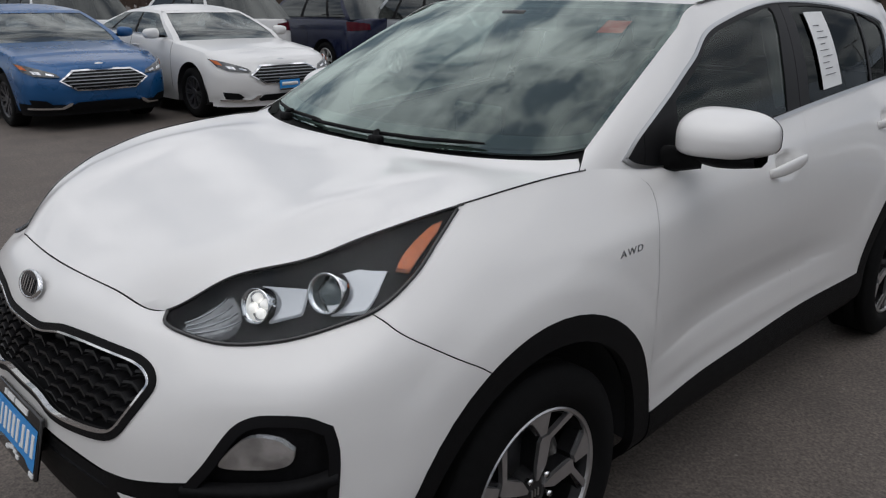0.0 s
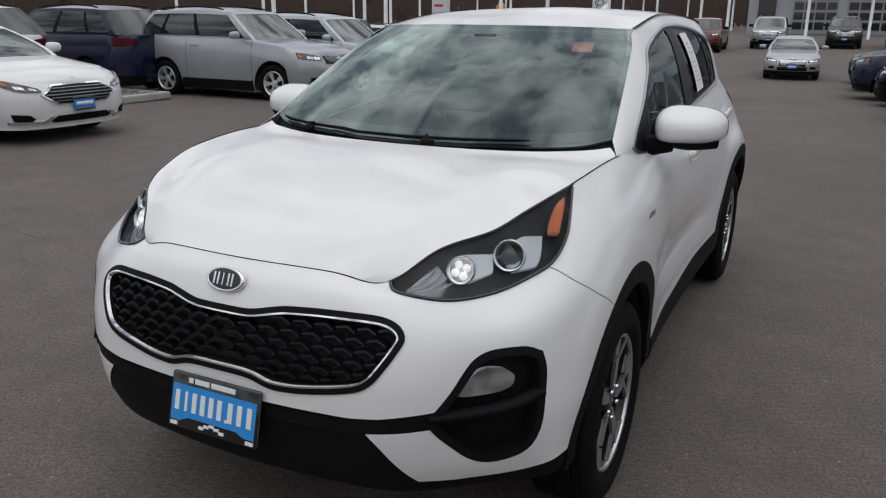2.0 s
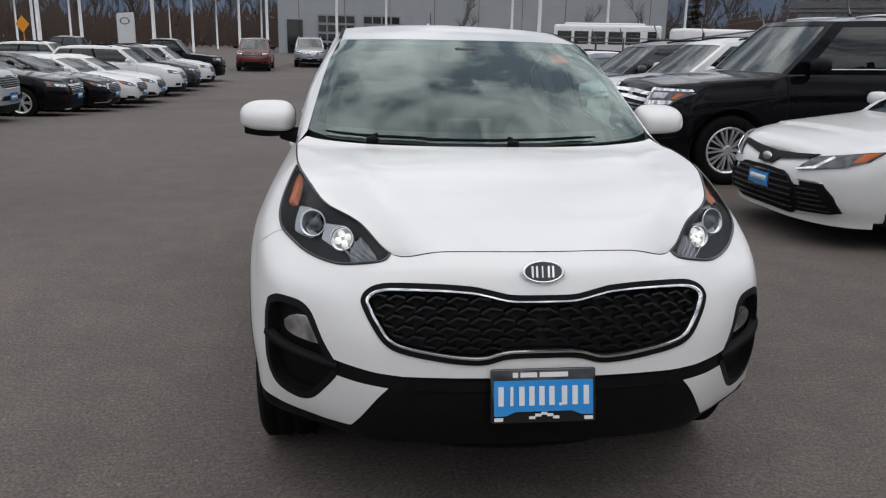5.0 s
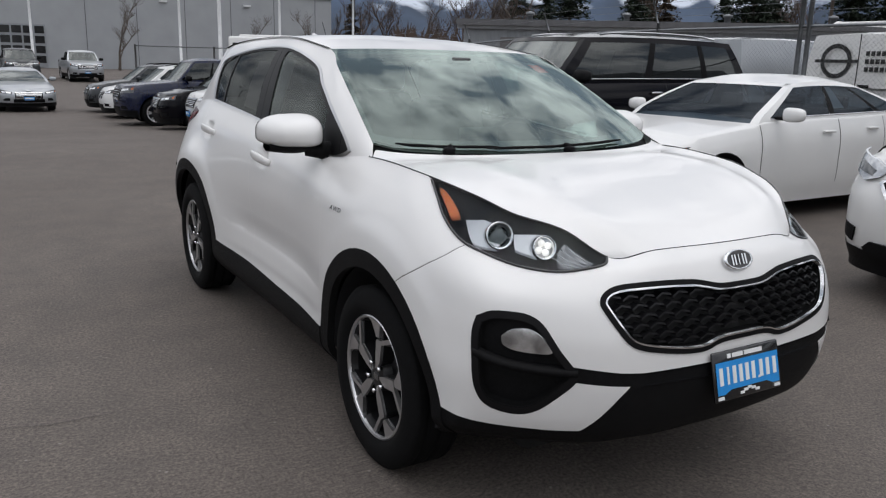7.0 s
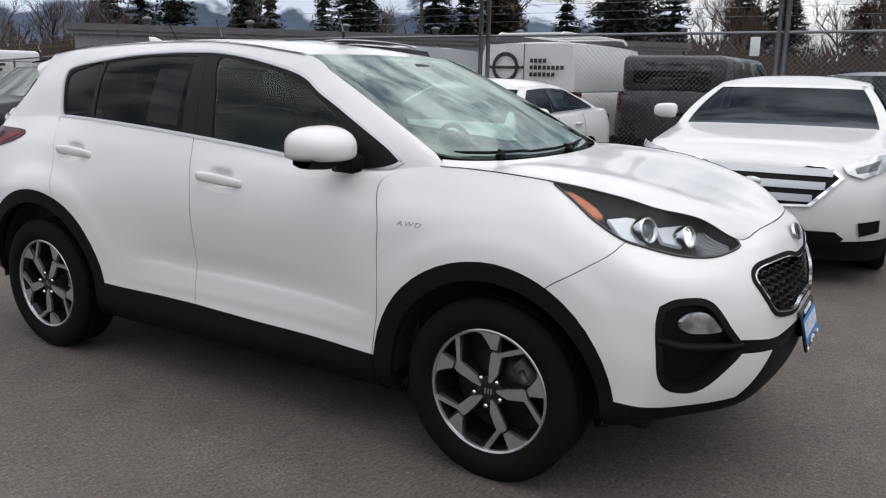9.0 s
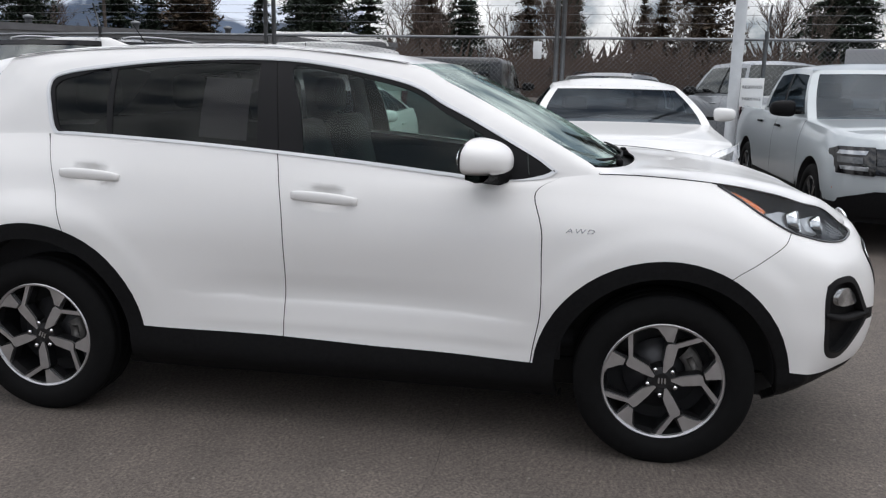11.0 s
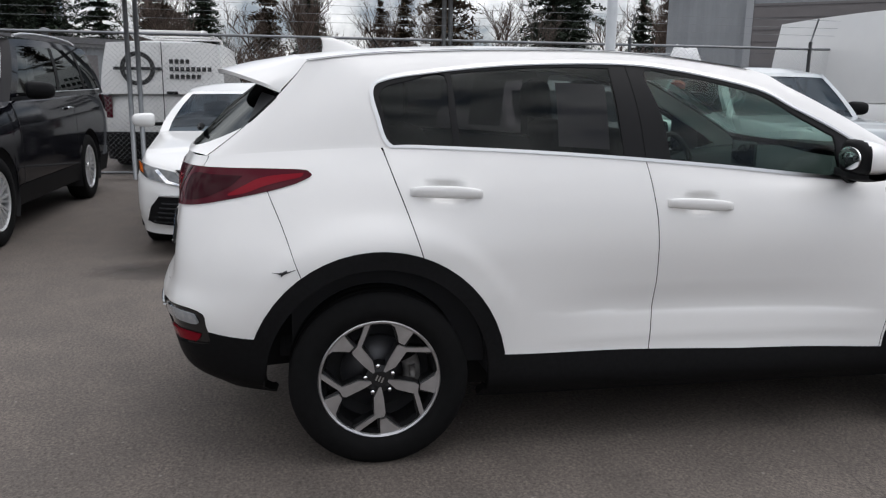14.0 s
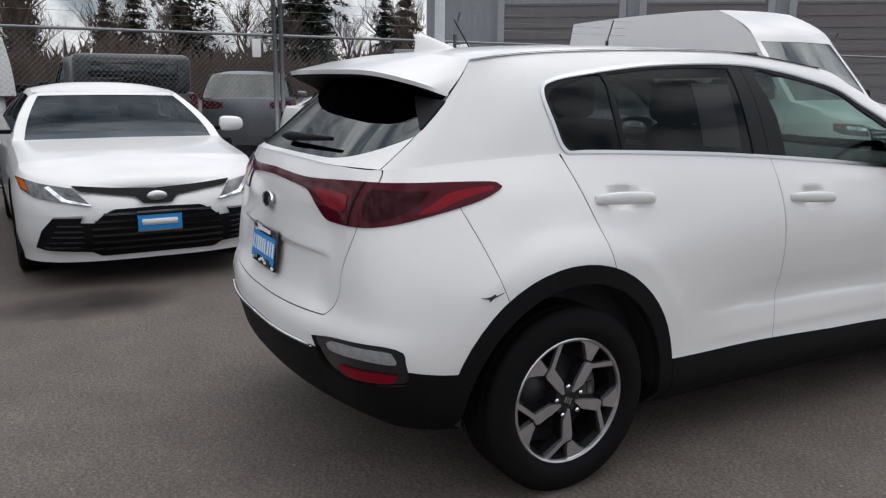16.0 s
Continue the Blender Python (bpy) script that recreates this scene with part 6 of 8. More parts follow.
FACES["chrome_block"] = [
    ("grille", PLASTIC, "one", [(0, 1.08), (.58, 1.07), (.62, .98), (.56, .72), (0, .70)], .006, "", "black mesh grille"),
] + slats((.87, .83, .79, .75), .010, lambda z: .55 + (z - .75) * .2, GLOSSB) + [
    ("chrome_bar", CHROME, "one", [(0, 1.035), (.60, 1.030), (.60, .990), (0, .995)], .034, "grille", "bright chrome grille bar"),
    ("chrome_bar", CHROME, "one", [(0, .965), (.60, .955), (.60, .915), (0, .925)], .034, "grille", "bright chrome grille bar"),
    ("headlight", LAMPSMOKE, "pair", [(.60, 1.060), (.96, 1.065), (.99, 1.03), (.92, .93), (.60, .90)], .008, "", "large clear headlight"),
    ("lamp_surround", CHROME, "pair", [(.58, 1.082), (.975, 1.080), (.985, 1.055), (.64, 1.048), (.64, .935), (.92, .950), (.90, .905), (.58, .885)], .016, "headlight", "chrome lamp surround"),
    ("lamp_reflector", LAMPCLR, "pair", [(.68, 1.03), (.86, 1.035), (.84, .97), (.68, .965)], .014, "headlight", ""),
    ("turn_signal", AMBER, "pair", [(.93, 1.03), (.965, 1.03), (.93, .965), (.90, .965)], .016, "headlight", ""),
    ("lower_mouth", GLOSSB, "one", [(0, .64), (.62, .64), (.68, .56), (.60, .46), (0, .45)], .008, "", ""),
    ("skid_plate", SATIN, "one", [(0, .44), (.52, .45), (.60, .40), (.50, .36), (0, .35)], .012, "", "satin skid plate"),
    ("fog_recess", PLASTIC, "pair", [(.77, .68), (.95, .68), (.94, .58), (.80, .565)], .008, "", ""),
    ("bumper_trim", CHROME, "pair", [(.76, .695), (.955, .695), (.955, .680), (.77, .677)], .014, "", ""),
    ("bumper_trim", CHROME, "pair", [(.79, .580), (.945, .590), (.945, .575), (.80, .565)], .014, "", "")]
BADGE_Z = {"vee": .648, "hex": .752, "bars": .740, "block": .842, "chrome_block": .975}


def vehicle_face(S, root, key, lift=0.0):
    made = {}
    for name, material, how, poly, off, parent, label in FACES[key]:
        for sgn in ((1,) if how == "one" else (1, -1)):
            pr = made.get((parent, sgn)) or made.get((parent, 1)) or root
            ob = part(name, turned(on_front(S, [(x, z + lift) for x, z in poly], off, how == "one", sgn)), material, pr, label)
            made[(name, sgn)] = ob


def vehicle(kind, paint, label, category, at, rz, group="", rim=None, spokes=5, grille="bar", plate=True, trim=None, tags=(), glassm=None, lights=True):
    sp = SPECS[kind]
    S = Shell(sp)
    root = new({"sedan": "sedan_car", "bigsedan": "sedan_car", "coupe": "coupe_car", "suv": "suv_car", "bigsuv": "large_suv", "pickup": "pickup_truck", "smallpickup": "pickup_truck", "van": "cargo_van", "highvan": "cargo_van"}[kind])
    tagged(root, label, category, group)
    root.matrix_basis = pose(at[0], at[1], fall(*at), 0, 0, rz)
    w = S.w
    ks = [i / 16 for i in range(16)]
    ny = int((S.yr - S.yf) / .07)
    ks += [1 + i / ny for i in range(ny)] + [2 + i / 7 for i in range(8)]
    vs = [0, .12, .25, .4, .55, .7, .82, .91, .97, 1]
    bed = sp.get("bed")
    # painted skirt, both sides
    bm = bmesh.new()
    for sgn in (1, -1):
        rows = [[Vector((p.x * sgn, p.y, p.z)) for p in (S.at(k, v) for v in vs)] for k in ks]
        grid(bm, rows, flip=sgn > 0)
    # hood, shelf under the glass and deck
    gh = sp["gh"]
    rows = []
    for k in ks:
        p = S.at(k, 1)
        y = p.y
        zc = .035 if y < gh[0] + .2 else .015
        line = []
        for i in range(13):
            t = -1 + i / 6
            z = p.z + zc * (1 - t * t) * min(1, p.x / (w * .6))
            if bed and bed[0] < y < bed[1] and abs(t) < .92:
                z = .78
            line.append(Vector((p.x * t, y, z)))
        rows.append(line)
    grid(bm, rows)
    bmesh.ops.remove_doubles(bm, verts=bm.verts, dist=.0008)
    body = part("body", bm, paint, root)
    # black lower trim and wheel-arch liners
    for sgn in (1, -1):
        for (ka, kb) in ((0.0, 0.9), (1.05, 2.95)):
            kk = [k for k in ks if ka <= k <= kb]
            runs = [[]]
            for k in kk:
                x, y = S.plan(k)
                if 0.55 < k < 2.75 and S.arch(y) > S.z0 + .12:
                    runs.append([])
                    continue
                pts = [S.at(k, 0) + Vector((0, 0, -.05)), S.at(k, 0, .006), S.at(k, .10, .006), S.at(k, .16, .006)]
                runs[-1].append([Vector((p.x * sgn, p.y, p.z)) for p in pts])
            for rows in runs:
                if len(rows) > 1:
                    bm = bmesh.new()
                    grid(bm, rows, flip=sgn > 0)
                    part("lower_trim", bm, trim or PLASTIC, root)
    for y in (0, sp["wb"]):
        for sgn in (-1, 1):
            bm = bmesh.new()
            R = sp["r"] + .075
            rows = []
            for dx in (0.002, -.34):
                rows.append([Vector((sgn * (w * .99 + dx), y + R * math.cos(a), max(.2, sp["r"] + R * math.sin(a)))) for a in [math.pi * (-.15 + 1.3 * i / 20) for i in range(21)]])
            rows.append([Vector((sgn * (w - .34), y + .01 * math.cos(a), sp["r"])) for a in [math.pi * (-.15 + 1.3 * i / 20) for i in range(21)]])
            grid(bm, rows)
            part("wheel_arch_liner", bm, INTER, root)
    add_wheels(root, sp["wb"], w - .125, sp["r"], .225, rim or ALLOY, spokes)
    # floor, so that nothing shines through beneath
    bm = bmesh.new()
    box(bm, (0, (S.yf + S.yr) / 2, S.z0 + .06), (sp["W"] - .75, S.yr - S.yf - .5, .08))
    part("underbody", bm, INTER, root)
    # greenhouse
    H, cant = sp["H"], (.23 if kind in ("sedan", "bigsedan", "coupe") else .16)
    y0, y1, y2, y3 = gh
    wb_, wr = w * .925, w - cant - .06
    if kind in ("van", "highvan"):
        wb_, wr = w * .94, w - .17

    def hull(s, t, sgn):
        """Side of the cabin: s along it, t up it."""
        ya, yb = y0 + (y1 - y0) * t, y3 + (y2 - y3) * t
        if kind in ("sedan", "bigsedan", "coupe"):
            ya, yb = y0 + (y1 - y0) * t ** 1.12, y3 + (y2 - y3) * t ** 1.1
        if kind == "highvan":
            ya = y0 + .80 * t / .65 if t < .65 else y0 + .80 + .80 * ((t - .65) / .35) ** 1.6
        y = ya + (yb - ya) * s
        zb = interp(sp["top"], y)
        za = H - .055 - .03 * (2 * s - 1) ** 2
        x = wb_ + (wr - wb_) * t + .025 * math.sin(math.pi * t)
        return Vector((sgn * x, y, zb + (za - zb) * t))

    npane = sp["panes"]
    cuts = {0: [(.02, .13 if kind == 'van' else .15)], 2: [(.055, .49), (.53, .93)], 3: [(.055, .42), (.455, .74), (.77, .95)]}[npane]
    grid_s = sorted({0, 1, *[c for p in cuts for c in p]})
    fine = []
    for a, b in zip(grid_s[:-1], grid_s[1:]):
        n = max(1, int((b - a) / .06))
        fine += [a + (b - a) * i / n for i in range(n)]
    fine.append(1.0)
    tb = [0, .10, .3, .5, .7, .88, 1.0]
    g = glassm or (GLASSD if kind in ("suv", "bigsuv", "pickup", "van") else GLASSB)
    for sgn in (1, -1):
        bmf = bmesh.new()
        panes = [bmesh.new() for _ in cuts]
        for i in range(len(fine) - 1):
            for j in range(len(tb) - 1):
                cs = (fine[i] + fine[i + 1]) / 2
                which = [q for q, c in enumerate(cuts) if c[0] < cs < c[1]]
                target = panes[which[0]] if which and 0 < j < (3 if kind == "highvan" else len(tb) - 2) else bmf
                q = [target.verts.new(hull(*st, sgn)) for st in ((fine[i], tb[j]), (fine[i + 1], tb[j]), (fine[i + 1], tb[j + 1]), (fine[i], tb[j + 1]))]
                target.faces.new(q if sgn > 0 else q[::-1])
        for b in [bmf] + panes:
            bmesh.ops.remove_doubles(b, verts=b.verts, dist=.0005)
        part("cabin_side", bmf, paint, root)
        if npane:
            for i in range(len(cuts) - 1):
                bm = bmesh.new()
                rows = [[hull(cuts[i][1] + (cuts[i + 1][0] - cuts[i][1]) * k, t, sgn) + Vector((sgn * .003, 0, 0)) for k in (0, 1)] for t in tb[1:-1]]
                grid(bm, rows, flip=sgn < 0)
                part("black_pillar", bm, PLASTIC, root)
            bm = bmesh.new()
            tube(bm, [hull(cuts[0][0] + (cuts[-1][1] - cuts[0][0]) * i / 12, .09, sgn) + Vector((sgn * .004, 0, 0)) for i in range(13)], .008, 5)
            part("belt_trim", bm, CHROME if kind in ("sedan", "bigsedan", "bigsuv") else PLASTIC, root)
        for b in panes:
            part("side_window", b, g, root, "tinted side window")
    # windscreen, rear window, roof

    def cross(fa, n, bulge_y, bulge_z):
        rows = []
        for t in [i / 6 for i in range(7)]:
            L, R = fa(t, 1), fa(t, -1)
            rows.append([L.lerp(R, i / n) + Vector((0, bulge_y * (1 - (2 * i / n - 1) ** 2), bulge_z * (1 - (2 * i / n - 1) ** 2))) for i in range(n + 1)])
        return rows

    bm = bmesh.new()
    tops = .62 if kind == "highvan" else .93 if kind == "van" else 1.0
    rows = cross(lambda t, s: hull(0, t * tops, s), 20, -.10, .01)
    grid(bm, [[p + Vector((0, .004, -.004)) for p in r] for r in rows], flip=True)
    part("windscreen", bm, GLASSB if glassm is None else glassm, root, "windscreen with cloudy reflections")
    for side in ([r[:2] for r in rows], [r[-2:] for r in rows]):
        bm = bmesh.new()
        grid(bm, side, flip=True)
        part("windscreen_pillar", bm, paint, root)
    if tops == 1:
        bm = bmesh.new()
        grid(bm, [[a.lerp(b_, .45) for a, b_ in zip(rows[-2], rows[-1])], rows[-1]], flip=True)
        part("windscreen_header", bm, paint, root)
    if tops < 1:
        bm = bmesh.new()
        grid(bm, cross(lambda t, s: hull(0, tops + (1 - tops) * t, s), 10, -.10, .01), flip=True)
        part("roof_brow", bm, paint, root)
    bm = bmesh.new()
    grid(bm, cross(lambda t, s: hull(1, t, s), 10, .05, .01))
    part("rear_window", bm, g if kind not in ("van", "highvan") else paint, root)
    bm = bmesh.new()
    rows = []
    for i in range(15):
        L, R = hull(i / 14, 1, 1), hull(i / 14, 1, -1)
        ext = (-.10 if i == 0 else .05 if i == 14 else 0)
        rows.append([L.lerp(R, j / 12) + Vector((0, ext * (1 - (2 * j / 12 - 1) ** 2), (.01 + (.055 if kind in ('sedan', 'bigsedan', 'coupe') else .05) * min(1, i / 3, (14 - i) / 3) ** .6) * (1 - abs(2 * j / 12 - 1) ** 2.6))) for j in range(13)])
    grid(bm, rows, flip=True)
    part("roof", bm, paint, root)
    # seats and dash, seen dimly through the glass
    if kind not in ("van", "highvan"):
        for yy in ((y1 + .35), (y1 + 1.15)):
            if yy < y3 - .3:
                for x in (-.4, .4):
                    bm = bmesh.new()
                    box(bm, (x, yy, H - .68), (.5, .16, .60), 0, .05)
                    st = part("seat", bm, INTER, root)
                    bm = bmesh.new()
                    box(bm, (x, yy + .03, H - .30), (.26, .10, .17), 0, .03)
                    part("headrest", bm, INTER, st)
    bm = bmesh.new()
    ym = (y0 + y3) / 2
    box(bm, (0, ym, interp(sp["top"], ym) - .03), (w * 1.60, (y3 - y0) * .90, .18))
    part("dark_cabin_tub", bm, INTER, root)
    # front: lamps, grille, plate
    zt = {"sedan": .76, "bigsedan": .90}.get(kind, sp["top"][1][1])
    hl0, hl1 = zt - .17, zt - .02
    tall = kind in ("pickup", "bigsuv", "smallpickup", "van", "highvan")
    for sgn in (1, -1):
        if grille not in FACES:
            bm = bmesh.new()
            if tall:
                S.patch(bm, sgn * w * .58, sgn * w * .955, hl0 - .03, hl1 - .02, hl0, hl1, 0, .008, 10, 4)
            else:
                S.patch(bm, sgn * w * .54, sgn * w * .955, hl0 + .02, hl1 - .055, hl0 + .06, hl1 + .03, 0, .008, 10, 4)
            hl = part("headlight", bm, LAMPSMOKE, root, "clear headlight")
            for x0, x1, a0, a1, b0, b1, m_, nm in ((.59, .74, .045, -.065, .05, -.045, CHROME, "lamp_reflector"), (.76, .86, .055, -.05, .07, -.03, CHROME, "lamp_reflector"), (.915, .942, .08, -.02, .09, .005, AMBER, "turn_signal")):
                bm = bmesh.new()
                S.patch(bm, sgn * w * x0, sgn * w * x1, hl0 + a0, hl1 + a1, hl0 + b0, hl1 + b1, 0, .012, 6, 2)
                part(nm, bm, m_, hl)
            bm = bmesh.new()
            S.patch(bm, sgn * w * .62, sgn * w * .86, S.z0 + .15, S.z0 + .24, S.z0 + .15, S.z0 + .24, 0, .008, 6, 2)
            part("fog_recess", bm, PLASTIC, root)
        bm = bmesh.new()
        zr = interp(sp["top"], S.yr - .1)
        if kind in ("van", "highvan", "pickup", "smallpickup", "bigsuv"):
            S.patch(bm, sgn * w * .80, sgn * w * .97, zr - .38, zr - .02, zr - .38, zr - .02, 1, .010, 5, 5)
        else:
            S.patch(bm, sgn * w * .50, sgn * w * .96, zr - .20, zr - .08, zr - .22, zr - .04, 1, .010, 8, 3)
        part("tail_lamp", bm, LAMPRED, root, "red tail lamp")
        # mirror
        bm = bmesh.new()
        mx_, my_, mz_ = (.135, .09, .085) if tall else (.115, .07, .07)
        mid = Vector((sgn * (w + .12), y0 + .28, interp(sp["top"], y0) + .10))
        bmesh.ops.create_uvsphere(bm, u_segments=14, v_segments=8, radius=1)
        for v in bm.verts:
            q = v.co
            v.co = mid + Vector((math.copysign(abs(q.x) ** .6, q.x) * mx_, q.y * my_, math.copysign(abs(q.z) ** .6, q.z) * mz_ * (1 - .15 * q.x * sgn)))
        mir = part("wing_mirror", bm, paint if not tall else PLASTIC, root)
        bm = bmesh.new()
        box(bm, (sgn * (w + .0), y0 + .29, interp(sp["top"], y0) + .06), (.16, .05, .035), 0, .01)
        part("mirror_arm", bm, PLASTIC, mir)
        # door gaps and handles
        for yy in (y0 + .02, (y1 + y2) / 2 if npane else y0 + 1.1, y2 + .3 if npane == 3 else None):
            if yy is None or yy > S.yr - .6:
                continue
            bm = bmesh.new()
            rows = []
            for i in range(13):
                z = max(S.z0 + .08, S.arch(yy)) + (interp(sp["top"], yy) - max(S.z0 + .08, S.arch(yy)) - .01) * i / 12
                rows.append([Vector((sgn * S.side(yy + d, z, .002).x, yy + d, z)) for d in (-.004, .004)])
            grid(bm, rows, flip=sgn > 0)
            part("door_gap", bm, SEAM, root)
        for yy in ((y1 + y2) / 2 - .22, y2 + .05):
            if npane and yy < S.yr - .8:
                bm = bmesh.new()
                z = interp(sp["top"], yy) - .13
                box(bm, (sgn * (S.side(yy, z).x + .022), yy, z), (.03, .20, .028), 0, .01)
                part("door_handle", bm, {"bigsuv": CHROME, "smallpickup": PLASTIC}.get(kind, paint), root)
    gw = w * (.46 if not tall else .56)
    g0, g1 = (zt - .30, zt - .09) if not tall else (zt - .36, zt - .06)

    def bar(name, m, pr, x0, x1, a0, a1, b0, b1, off, lab="", nx=12, nz=2):
        bm = bmesh.new()
        S.patch(bm, x0, x1, a0, a1, b0, b1, 0, off, nx, nz)
        if bm.faces:
            return part(name, bm, m, pr, lab)

    if grille in FACES:
        vehicle_face(S, root, grille, zt - .76 if grille == "hex" else 0)
    else:
        if grille == "slim":
            g0, g1 = zt - .20, zt - .06
        gr = bar("grille", PLASTIC, root, -gw, gw, g0, g1, g0, g1, .010, "black slatted grille", 16, 4)
        bright = CHROME if grille in ("chrome", "bar") else GLOSSB
        for i in range(5):
            z = g0 + .025 + (g1 - g0 - .06) * i / 4
            bar("grille_slat", bright, gr, -gw * .93, gw * .93, z, z + (.012 if grille == "bar" else .02), z, z + (.012 if grille == "bar" else .02), .022, "", 16, 1)
        for a, c in ((g0, g0 + .014), (g1 - .014, g1)):
            bar("grille_rim", bright, gr, -gw, gw, a, c, a, c, .026, "", 16, 1)
        bar("lower_mouth", PLASTIC, root, -w * .52, w * .52, S.z0 + .09, S.z0 + .21, S.z0 + .09, S.z0 + .21, .010, "", 16, 2)
    bm = bmesh.new()
    bmesh.ops.create_uvsphere(bm, u_segments=14, v_segments=8, radius=1, matrix=Matrix.Translation(S.face(0, BADGE_Z[grille] + (zt - .76 if grille == "hex" else 0) if grille in FACES else (zt - .05 if grille == "bar" else (g0 + g1) / 2), 0, .040)) @ Matrix.Diagonal((.075, .018, .04, 1)))
    part("maker_badge", bm, SATIN, root, "small oval metal badge")
    if plate:
        zp = S.z0 + .23
        bm = bmesh.new()
        y = S.face(0, zp, 0, .03).y
        box(bm, (0, y, zp), (.31, .016, .16), 0, .004)
        pl = part("number_plate", bm, PLATEB, root, "blue dealer plate in a black frame")
        bm = bmesh.new()
        box(bm, (0, y - .010, zp), (.25, .004, .045))
        part("plate_lettering", bm, PAPER, pl)
        bm = bmesh.new()
        box(bm, (0, y - .0095, zp + .068), (.31, .005, .03))
        box(bm, (0, y - .0095, zp - .070), (.31, .005, .022))
        part("plate_frame", bm, GLOSSB, pl)
    if bed:
        bm = bmesh.new()
        box(bm, (0, S.yr - .03, 1.0), (w * 1.6, .05, .42), 0, .01)
        part("tailgate", bm, paint, root)
    if kind in ("suv", "bigsuv"):
        for sgn in (1, -1):
            bm = bmesh.new()
            P = [hull(.10 + .8 * i / 10, 1, sgn) for i in range(11)]
            tube(bm, [p + Vector((-sgn * .05, 0, .035 + .03 * math.sin(math.pi * i / 10) ** .3)) for i, p in enumerate(P)], .016, 6)
            part("roof_rail", bm, SATIN if kind == "bigsuv" else PLASTIC, root)
    for t in tags:
        bm = bmesh.new()
        P = [hull(t[0], t[2], t[4]), hull(t[1], t[2], t[4]), hull(t[1], t[3], t[4]), hull(t[0], t[3], t[4])]
        bm.faces.new([bm.verts.new(p + Vector((t[4] * -.02, 0, 0))) for p in P])
        part("window_sticker", bm, PAPER, root, "white paper window sticker")
    return root


ROW_R, ROW_L = "vehicles in the row before the fence", "vehicles in the far row"
vehicle("sedan", WHITE, "white sedan with black lower grille parked nose out", "car", (3.95, 3.46), -88.5, ROW_R, ALLOY, 10, "vee", trim=WHITE, glassm=GLASSN, tags=((.46, .55, .25, .85, 1),))
vehicle("bigsuv", BLACKP, "black full-size SUV with chrome grille bar", "suv", (3.74, 6.58), -90, ROW_R, ALLOY, 10, "chrome_block", tags=((.16, .22, .3, .7, 1),))
vehicle("bigsedan", WHITE, "white sedan with broad chrome barred grille", "car", (3.90, -0.10), -87, ROW_R, ALLOY, 5, "bars", glassm=GLASSN)
vehicle("smallpickup", PALE, "pale grey compact crew-cab pickup by the reserved sign", "pickup truck", (4.45, -2.85), -90, ROW_R, GREYP, 6, "block", plate=False, glassm=GLASSN)
vehicle("highvan", WHITE, "white high-roof cargo van beside the workshop", "van", (4.9, -6.9), -90, ROW_R, SILVER, 6, "bar", plate=False)
for i, (k, pm, lab, x, y) in enumerate((
        ("suv", WHITE, "white crossover parked nose out", 3.9, 9.2),
        ("suv", GREYP, "dark grey crossover parked nose out", 3.75, 11.6),
        ("bigsedan", NAVY, "dark blue low sedan with black steel wheels", 3.2, 14.2),
        ("suv", WHITE, "white crossover with a dark roof rail", 3.3, 16.8),
        ("suv", BLACKP, "black crossover parked nose out", 3.0, 19.4),
        ("pickup", NAVY, "dark blue pickup with chrome wheels", 2.5, 22.2),
        ("suv", WHITE, "white SUV parked nose out", 2.5, 25.4),
        ("suv", GREYP, "dark grey SUV at the end of the row", 2.4, 28.2))):
    vehicle(k, pm, lab, "car" if k != "pickup" else "pickup truck", (x, y), -90, ROW_R, ALLOYD if k == "bigsedan" else ALLOY, 6, "slim" if k == "bigsedan" else "bar", plate=i < 4)
# facing row across the aisle
blue = vehicle("sedan", BLUE, "bright blue sedan with chrome-edged grille", "car", (-8.95, 2.55), 90, ROW_L, ALLOYD, 8, "hex", plate=False)
vehicle("sedan", WHITE, "white sedan with dark multi-spoke wheels", "car", (-8.15, 4.65), 90, ROW_L, ALLOYD, 8, "hex", trim=WHITE)
vehicle("suv", NAVY, "dark blue crossover parked nose in beyond the gravel island", "suv", (-14.6, 9.6), -90, ROW_L, ALLOY, 6, "bar", plate=False)
vehicle("suv", WHITE, "white crossover parked nose in", "suv", (-15.2, 6.9), -90, ROW_L, ALLOY, 6, "bar", plate=False)
vehicle("suv", WHITE, "white crossover seen from behind", "suv", (-16.2, 4.2), -90, ROW_L, ALLOY, 6, "bar", plate=False)
vehicle("suv", WHITE, "white boxy off-roader parked nose in", "suv", (-14.8, 12.1), -90, ROW_L, ALLOY, 6, "bar", plate=False)
vehicle("suv", SILVER, "silver station-wagon crossover with five-spoke wheels", "suv", (-8.05, 10.45), 90, ROW_L, ALLOY, 5, "slim")
for k, pm, lab, x, y in (
        ("suv", PALE, "pale grey crossover with amber headlights", -7.9, 13.2),
        ("coupe", BLACKP, "black sports coupe with alloy wheels", -7.6, 16.1),
        ("sedan", BLACKP, "black sedan parked nose out", -7.5, 18.6),
        ("sedan", WHITE, "white hatchback parked nose out", -7.4, 21.0),
        ("sedan", WHITE, "white sedan parked nose out", -7.4, 23.4),
        ("suv", WHITE, "white crossover parked nose out", -7.3, 26.6),
        ("suv", GREYP, "dark grey compact SUV parked nose out", -7.3, 29.4),
        ("suv", WHITE, "white crossover at the end of the row", -7.2, 32.2),
        ("pickup", BLACKP, "black lifted pickup parked nose out", -7.4, 36.5)):
    vehicle(k, pm, lab, "car" if k != "pickup" else "pickup truck", (x, y), 90, ROW_L, ALLOY, 6, "hex" if y < 14 or k == "sedan" else "bar")
